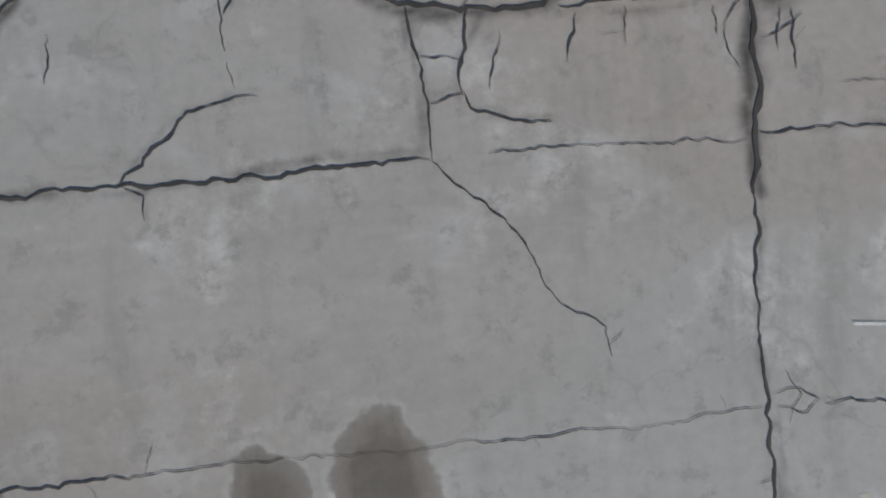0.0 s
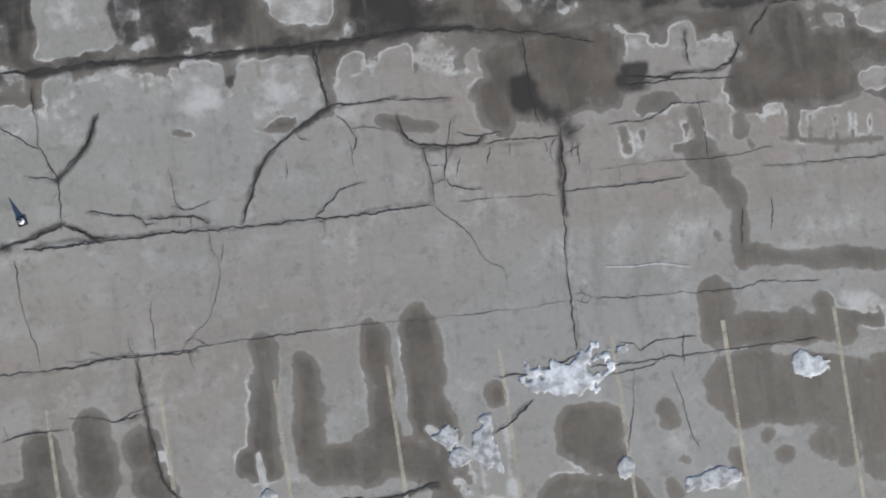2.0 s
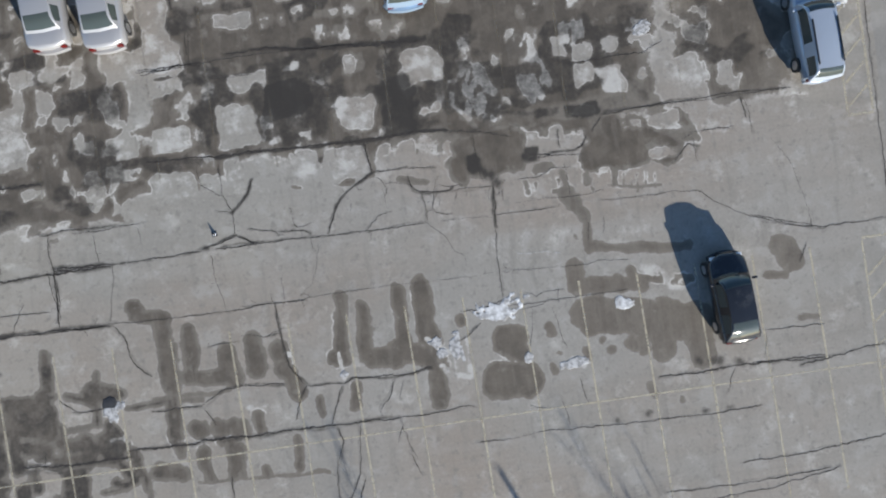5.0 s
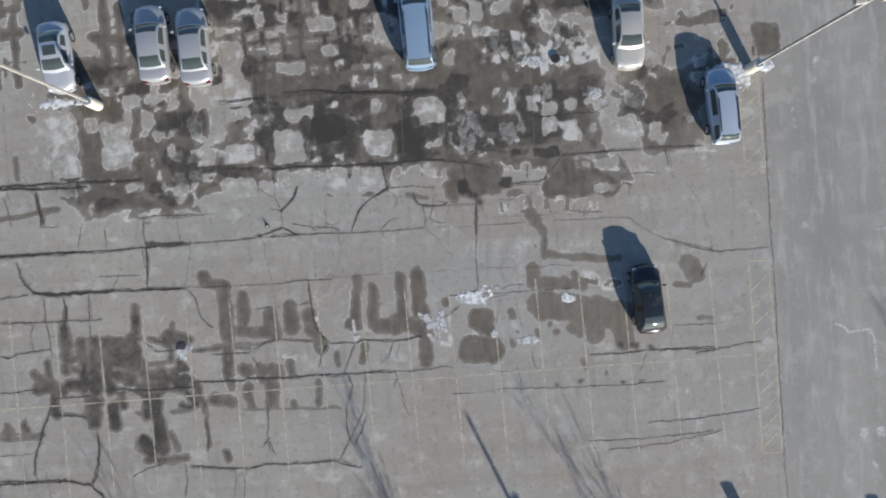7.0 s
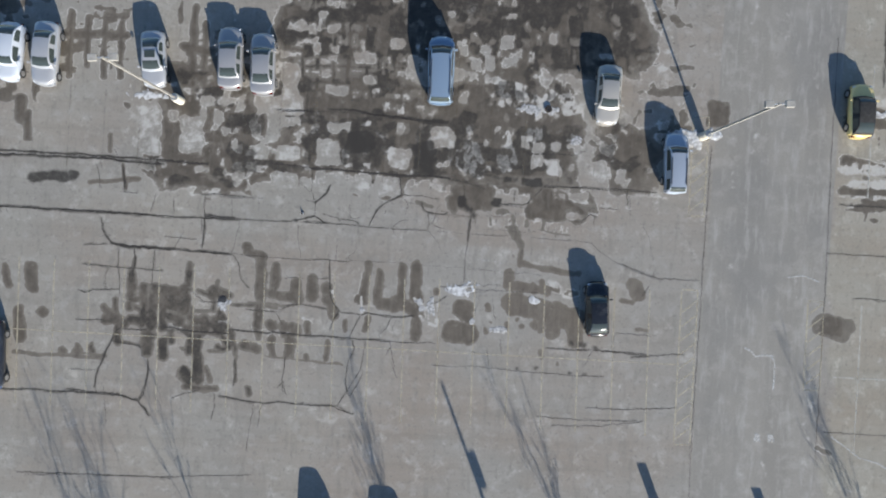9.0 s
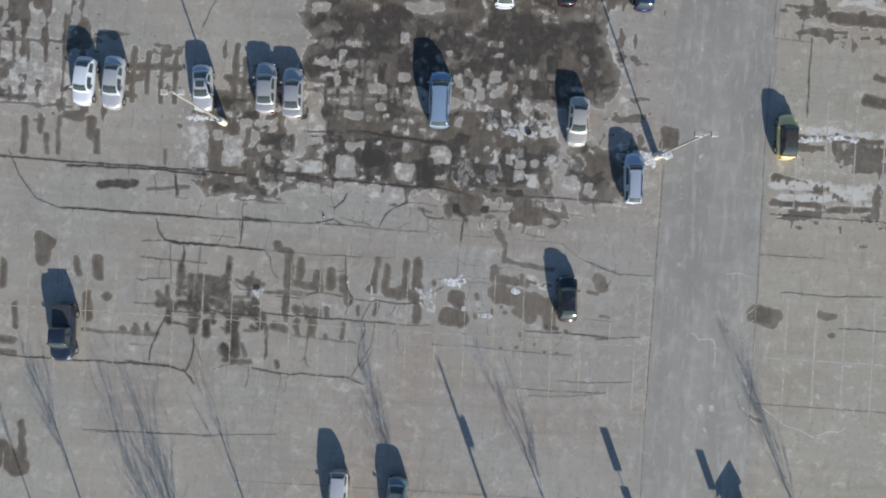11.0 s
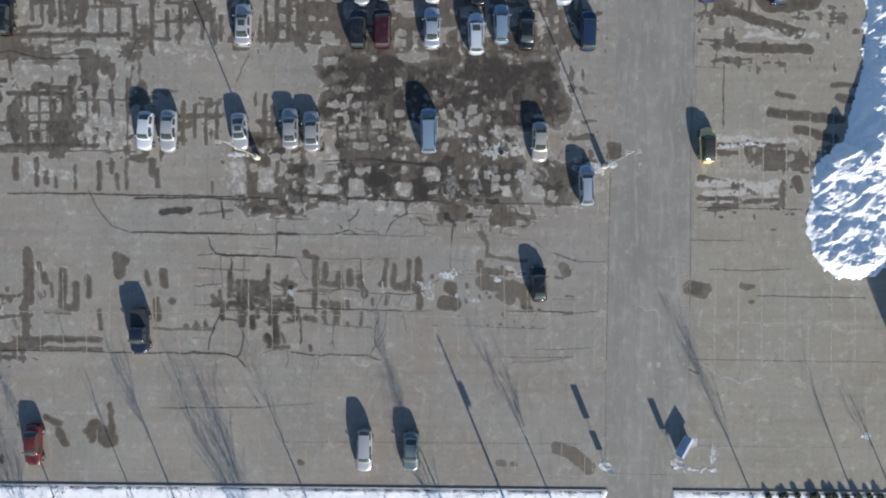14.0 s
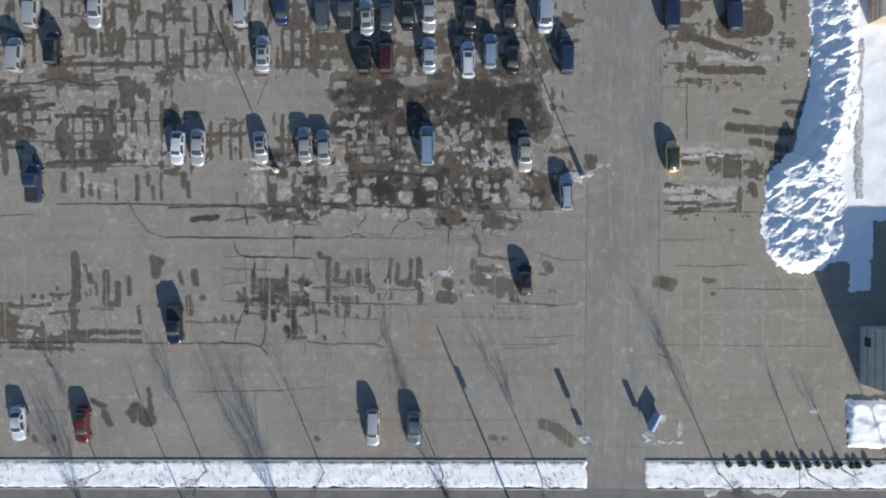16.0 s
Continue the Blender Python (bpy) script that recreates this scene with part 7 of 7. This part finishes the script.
car("minivan", MAROON, (-7.6, 24.0), N, "maroon minivan parked beside a black car", "minivan", stretch=0.9)
car("sedan", BLACK, (-4.8, 29.6), N, "black four-door sedan in the crowded row")
car("sedan", SILVER, (-2.1, 29.1), S, "silver four-door sedan in the crowded row", stretch=0.97)
car("sedan", ICE_BLUE, (-2.1, 24.1), N, "ice-blue four-door sedan in the crowded row", stretch=0.97)
car("suv", WHITE, (2.8, 23.5), N + 1, "bright white sport utility car with sunroof", roof="sunroof", rails=True)
car("sedan", BLACK, (3.0, 29.0), N, "black four-door sedan behind a white car")
car("wagon", PALE_BLUE, (5.6, 24.6), N, "pale blue estate car in the crowded row", stretch=0.97)
car("sedan", BLACK, (8.4, 24.0), N - 1, "glossy black sedan in the crowded row", stretch=0.97)
car("hatchback", BLACK, (8.0, 29.4), N, "black hatchback in the crowded row")
car("minivan", ICE_BLUE, (12.5, 29.3), S, "silver-blue minivan in the crowded row", "minivan")
car("suv", NAVY, (15.2, 23.9), N - 1, "dark navy sport utility car at the row's end", stretch=0.97)
car("minivan", ROYAL, (28.4, 29.7), N, "royal blue minivan beyond the driveway", "minivan")
car("suv", NAVY, (36.2, 29.2), N, "dark blue sport utility car beyond the driveway")


# ---------------------------------------------------------------- lamp posts
def lamp_post(x, y, turn):
    root = thing("lamp_post", pose(x, y, 0, 0, 0, turn), "tall grey steel lamp post on a concrete footing", "lamp post", "car park lamp posts")
    bm = bmesh.new()
    tube(bm, (0, 0, -0.05), (0, 0, 1.12), 0.32, 0.31, 20)
    tube(bm, (0, 0, 1.12), (0, 0, 1.17), 0.31, 0.27, 20)
    part("footing", bm, FOOTING, root, "round concrete footing", smooth=False)
    bm = bmesh.new()
    box(bm, -0.2, 0.2, -0.2, 0.2, 1.17, 1.20, 0.008)
    part("base_plate", bm, STEEL, root)
    for a in (-1, 1):
        for b in (-1, 1):
            bm = bmesh.new()
            tube(bm, (a * 0.15, b * 0.15, 1.2), (a * 0.15, b * 0.15, 1.27), 0.02, 0.02, 8)
            part("bolt", bm, STEEL, root)
    bm = bmesh.new()
    box(bm, -0.065, 0.065, -0.065, 0.065, 1.2, 10.9, 0.012)
    part("pole", bm, LAMP_PAINT, root)
    for side in (-1, 1):
        bm = bmesh.new()
        tube(bm, (0, 0, 10.75), (side * 0.36, 0, 10.82), 0.04, 0.04, 8)
        arm = part("arm", bm, STEEL, root)
        bm = bmesh.new()
        box(bm, side * 0.60 - 0.26, side * 0.60 + 0.26, -0.2, 0.2, 10.72, 10.92, 0.03)
        head = part("lamp_head", bm, LAMP_PAINT, root)
        bm = bmesh.new()
        box(bm, side * 0.60 - 0.2, side * 0.60 + 0.2, -0.15, 0.15, 10.70, 10.725)
        part("lens", bm, LENS, head)


lamp_post(17.30, 8.95, 4)
lamp_post(-21.55, 9.6, 4)
lamp_post(17.6, 44.0, 4)
lamp_post(-21.5, 44.0, 4)


# ---------------------------------------------------------------- small things
def traffic_cone(x, y):
    root = thing("traffic_cone", pose(x, y, 0, 0, 0, 12) @ Matrix.Scale(0.45, 4), "small dark and white traffic cone on cracked pavement", "traffic cone")
    bm = bmesh.new()
    box(bm, -0.26, 0.26, -0.26, 0.26, 0.0, 0.03, 0.008)
    part("base", bm, TRIM, root)
    bm = bmesh.new()
    tube(bm, (0, 0, 0.03), (0, 0, 0.46), 0.2, 0.03, 14)
    shell = part("cone", bm, TRIM, root)
    bm = bmesh.new()
    tube(bm, (0, 0, 0.10), (0, 0, 0.22), 0.178, 0.130, 14)
    part("collar", bm, WHITE, shell, "white reflective collar")


traffic_cone(-12.1, 1.75)


def drain(x, y):
    root = thing("drain_cover", pose(x, y, 0.0), "round rusty drain cover ringed by old snow", "drain cover")
    bm = bmesh.new()
    tube(bm, (0, 0, 0.0), (0, 0, 0.13), 0.27, 0.27, 20)
    part("lid", bm, RUST, root)
    bm = bmesh.new()
    for k in range(5):
        box(bm, -0.18, 0.18, -0.17 + 0.08 * k, -0.14 + 0.08 * k, 0.13, 0.142)
    part("grate", bm, TRIM, root)


drain(5.75, 10.4)


def sign_post(x, y, panels, high, label):
    root = thing("sign_post", pose(x, y, 0), label, "sign")
    bm = bmesh.new()
    tube(bm, (0, 0, -0.05), (0, 0, high), 0.035, 0.03, 8)
    part("post", bm, STEEL, root)
    for z0, z1 in panels:
        bm = bmesh.new()
        box(bm, -0.36, 0.36, 0.036, 0.056, z0, z1, 0.004)
        part("panel", bm, WHITE_STEEL, root)


sign_post(17.75, -24.5, ((0.6, 1.4), (1.9, 3.3)), 3.35, "thin post with two narrow white sign panels")
sign_post(25.55, -23.9, ((1.25, 2.55),), 2.6, "thin post with one narrow white sign panel")


def booth(x, y, turn):
    root = thing("sign_hood", pose(x, y, 0, 0, 0, turn), "low pitched blue metal shelter beside the driveway", "shelter")
    bm = bmesh.new()
    box(bm, -0.95, 0.95, -0.32, 0.32, 0.0, 0.75, 0.02)
    part("body", bm, WHITE_STEEL, root)
    for side in (-1, 1):
        bm = bmesh.new()
        slab(bm, [Vector((-1.2, side * 0.55, 0.66)), Vector((1.2, side * 0.55, 0.66)), Vector((1.2, 0, 1.25)), Vector((-1.2, 0, 1.25))], (0, side * 0.64, 0.72), 0.03)
        part("roof", bm, BLUE_PANEL, root)


booth(26.35, -22.2, 62)

# ---------------------------------------------------------------- buildings
def building(name, x0, x1, y0, y1, h, label, wall, roofing, unit=None):
    root = thing(name, pose((x0 + x1) / 2, (y0 + y1) / 2, 0), label, "building")
    hx, hy = (x1 - x0) / 2, (y1 - y0) / 2
    bm = bmesh.new()
    box(bm, -hx, hx, -hy, hy, -0.1, h - 0.3)
    part("wall", bm, wall, root)
    bm = bmesh.new()
    box(bm, -hx + 0.25, hx - 0.25, -hy + 0.25, hy - 0.25, h - 0.3, h - 0.12)
    top = part("roof", bm, roofing, root)
    for k in range(1, int(2 * hy / 3.5)):
        bm = bmesh.new()
        y = -hy + 3.5 * k
        box(bm, -hx + 0.3, hx - 0.3, y - 0.05, y + 0.05, h - 0.121, h - 0.09)
        part("seam", bm, TRIM, top)
    for a in ((-hx, hx, -hy, -hy + 0.25), (-hx, hx, hy - 0.25, hy), (-hx, -hx + 0.25, -hy + 0.25, hy - 0.25), (hx - 0.25, hx, -hy + 0.25, hy - 0.25)):
        bm = bmesh.new()
        box(bm, *a, h - 0.3, h, 0.02)
        part("parapet", bm, CONCRETE, root)
    for k in range(1, 4):
        bm = bmesh.new()
        box(bm, -hx - 0.02, -hx + 0.01, -hy, hy, h * k / 4 - 0.03, h * k / 4 + 0.03)
        part("siding_joint", bm, TRIM, root)
    if wall is SIDING:
        bm = bmesh.new()
        box(bm, -hx - 0.03, -hx + 0.02, hy - 2.4, hy - 1.2, 0.9, 2.1, 0.01)
        part("window", bm, GLASS, root)
    for u in (unit or ()):
        bm = bmesh.new()
        box(bm, u[0] - u[2], u[0] + u[2], u[1] - u[3], u[1] + u[3], h - 0.12, h + u[4], 0.05)
        part("roof_unit", bm, TRIM, root)
    return root


building("building", 52.6, 90.0, -17.5, -10.2, 5.8, "low grey-sided building with flat membrane roof", SIDING, ROOFING, ((-16.0, 1.6, 1.0, 0.5, 0.7),))
building("house", 53.4, 75.0, 28.0, 42.0, 3.0, "low tan brick house with grey roof", WALLING, ROOFING)


# ---------------------------------------------------------------- trees
def tree(x, y, high, seed, spread=1.0, bushy=1.0, stems=0):
    rng = random.Random(seed)
    root = thing("tree", pose(x, y, 0), "leafless tree with several stems and a broad fan of twigs" if stems else "leafless tree with slender dark trunk and bare twigs", "tree", "bare trees on the verge")
    wood, twigs = bmesh.new(), bmesh.new()

    def limb(bm, a, way, length, r, depth):
        p, d = Vector(a), Vector(way).normalized()
        n = (6, 4, 3, 2)[depth]
        for k in range(n):
            q = p + d * (length / n)
            r1 = max(0.008, r * (0.84, 0.78, 0.74, 0.7)[depth])
            tube(bm if depth < 2 else twigs, p, q, r, r1, (7, 5, 3, 3)[depth], depth == 0)
            p, r = q, r1
            d = (d + Vector((rng.uniform(-1, 1), rng.uniform(-1, 1), rng.uniform(-0.2, 0.6))) * (0.06, 0.13, 0.16, 0.16)[depth]).normalized()
            if depth < 3 and (k > 1 or depth) and rng.random() < (0.85, 0.85, 0.8)[depth] * bushy:
                for _ in range((2, 2, 2)[depth]):
                    turn = rng.uniform(0, math.tau)
                    out = Vector((math.cos(turn), math.sin(turn), rng.uniform(0.1, 0.8))) * 0.66 * spread
                    limb(bm, p, d * 0.9 + out, length * rng.uniform(0.36, 0.6), max(0.012, r * 0.5), depth + 1)

    if stems:
        tube(wood, (0, 0, -0.1), (0, 0, 0.7), 0.15, 0.12, 8, True)
        for k in range(stems):
            turn = math.tau * (k + rng.uniform(-0.3, 0.3)) / stems
            lean = rng.uniform(0.08, 0.62) * spread
            limb(wood, (0.07 * math.cos(turn), 0.07 * math.sin(turn), 0.6), (lean * math.cos(turn), lean * math.sin(turn), 1), high * rng.uniform(0.42, 0.58), 0.042 if stems > 6 else 0.07, 1)
    else:
        limb(wood, (0, 0, -0.1), (0, 0, 1), high * 0.72, 0.06 + 0.006 * high, 0)
    part("trunk", wood, BARK, root)
    part("crown", twigs, BARK, root)["kind"] = "stuff"


for k, (x, y, h, s, full, stems) in enumerate((
    (-44.1, -28.7, 6.0, 1.0, 0.9, 0), (-30.6, -28.7, 6.4, 0.9, 0.85, 0), (-15.6, -28.9, 6.4, 0.9, 0.85, 0), (-0.4, -29.1, 6.4, 1.1, 1.0, 0), (11.8, -28.6, 6.9, 0.9, 0.9, 0),
    (34.6, -28.8, 7.4, 1.0, 0.9, 0), (46.1, -29.0, 7.0, 0.5, 0.4, 0), (50.3, -28.4, 6.5, 0.9, 0.8, 0), (-33.4, -33.0, 7.2, 0.3, 0.3, 0),
    (-46.0, -34.5, 8.6, 1.1, 1.0, 9), (-20.6, -35.0, 9.6, 1.25, 1.0, 12), (1.0, -34.0, 7.4, 1.35, 0.62, 5), (57.0, -29.0, 7.0, 0.8, 0.6, 0), (-58.0, -29.0, 7.0, 1.0, 0.8, 0))):
    tree(x, y, h, 40 + k, s, full, stems)


def utility_pole(x, y, high):
    root = thing("utility_pole", pose(x, y, 0), "tall weathered wooden utility pole with a grey transformer drum", "utility pole")
    bm = bmesh.new()
    tube(bm, (0, 0, -0.2), (0, 0, high), 0.15, 0.10, 12, True)
    part("pole", bm, BARK, root)
    bm = bmesh.new()
    tube(bm, (0.36, 0, 6.2), (0.36, 0, 7.1), 0.25, 0.25, 14, True)
    drum = part("transformer", bm, STEEL, root, "grey steel transformer drum")
    bm = bmesh.new()
    box(bm, 0.0, 0.2, -0.05, 0.05, 6.6, 6.7, 0.01)
    part("bracket", bm, STEEL, drum)


utility_pole(9.0, -34.6, 9.0)


def litter():
    """Dead leaves and grit scattered over the verge snow, thickest along its rims."""
    rng = random.Random(77)
    bm = bmesh.new()
    for _ in range(1500):
        x = rng.choice((rng.uniform(-64, 17.6), rng.uniform(-64, 17.6), rng.uniform(26, 64)))
        u = rng.random()
        y = -27.55 - abs(rng.gauss(0, 0.18)) if u < 0.45 else rng.uniform(-30.7, -27.6) if u < 0.8 else -30.75 + abs(rng.gauss(0, 0.2))
        s = rng.choice((0.05, 0.06, 0.08, 0.11))
        a = rng.uniform(0, math.tau)
        v = [bm.verts.new((x + s * math.cos(a + k * 2.1) * rng.uniform(0.6, 1.2), y + s * math.sin(a + k * 2.1) * rng.uniform(0.6, 1.2), 0.05)) for k in range(3)]
        top = bm.verts.new((x, y, 0.15 + rng.uniform(0, 0.04)))
        for k in range(3):
            bm.faces.new((v[k], v[(k + 1) % 3], top))
    tagged(part("leaf_litter", bm, BARK), "dark dead leaves and grit strewn over the verge snow", "litter", kind="stuff")


litter()


def shrub(x, y, h, seed):
    rng = random.Random(seed)
    root = thing("shrub", pose(x, y, 0), "small dark evergreen shrub poking out of snow", "shrub", "shrubs on the verge")
    bm = bmesh.new()
    tube(bm, (0, 0, -0.05), (0, 0, h * 0.8), 0.04, 0.015, 5)
    part("stem", bm, BARK, root)
    bm = bmesh.new()
    for _ in range(420):
        z = rng.uniform(0.12, 1.0)
        r = math.sqrt(max(0.05, 1.05 - z)) * h * 0.85 * rng.uniform(0.4, 1.0)
        a = rng.uniform(0, math.tau)
        p = Vector((r * math.cos(a), r * math.sin(a), z * h))
        q = Vector((math.cos(a), math.sin(a), rng.uniform(0.1, 0.9))) * rng.uniform(0.1, 0.2)
        w = Vector((-math.sin(a), math.cos(a), 0)) * 0.045
        bm.faces.new([bm.verts.new(p - w), bm.verts.new(p + w), bm.verts.new(p + q)])
    part("foliage", bm, EVERGREEN, root)


EVERGREEN = rough_material("evergreen_needles", (0.02, 0.035, 0.02), (0.05, 0.07, 0.035), 4.0, 0.9)
shrub_rng = random.Random(3)
for k in range(17):
    shrub(36.2 + 1.08 * k + shrub_rng.uniform(-0.5, 0.5), -27.75 + shrub_rng.uniform(-0.25, 0.12), shrub_rng.uniform(0.28, 0.62), 90 + k)


# ---------------------------------------------------------------- dry weeds poking through the verge snow
weed_rng = random.Random(5)
bm = bmesh.new()
for _ in range(520):
    x, y = weed_rng.uniform(-62, 62), weed_rng.uniform(-30.7, -27.7)
    if 17.6 < x < 25.8:
        continue
    for _ in range(weed_rng.randint(2, 5)):
        a, r = weed_rng.uniform(0, math.tau), weed_rng.uniform(0.06, 0.22)
        p = Vector((x + weed_rng.uniform(-0.1, 0.1), y + weed_rng.uniform(-0.1, 0.1), 0.05))
        tube(bm, p, p + Vector((r * math.cos(a), r * math.sin(a), weed_rng.uniform(0.12, 0.3))), 0.018, 0.006, 3)
tagged(part("dry_weeds", bm, BARK), "brown dry weed stalks poking out of snow", "weeds", kind="stuff")
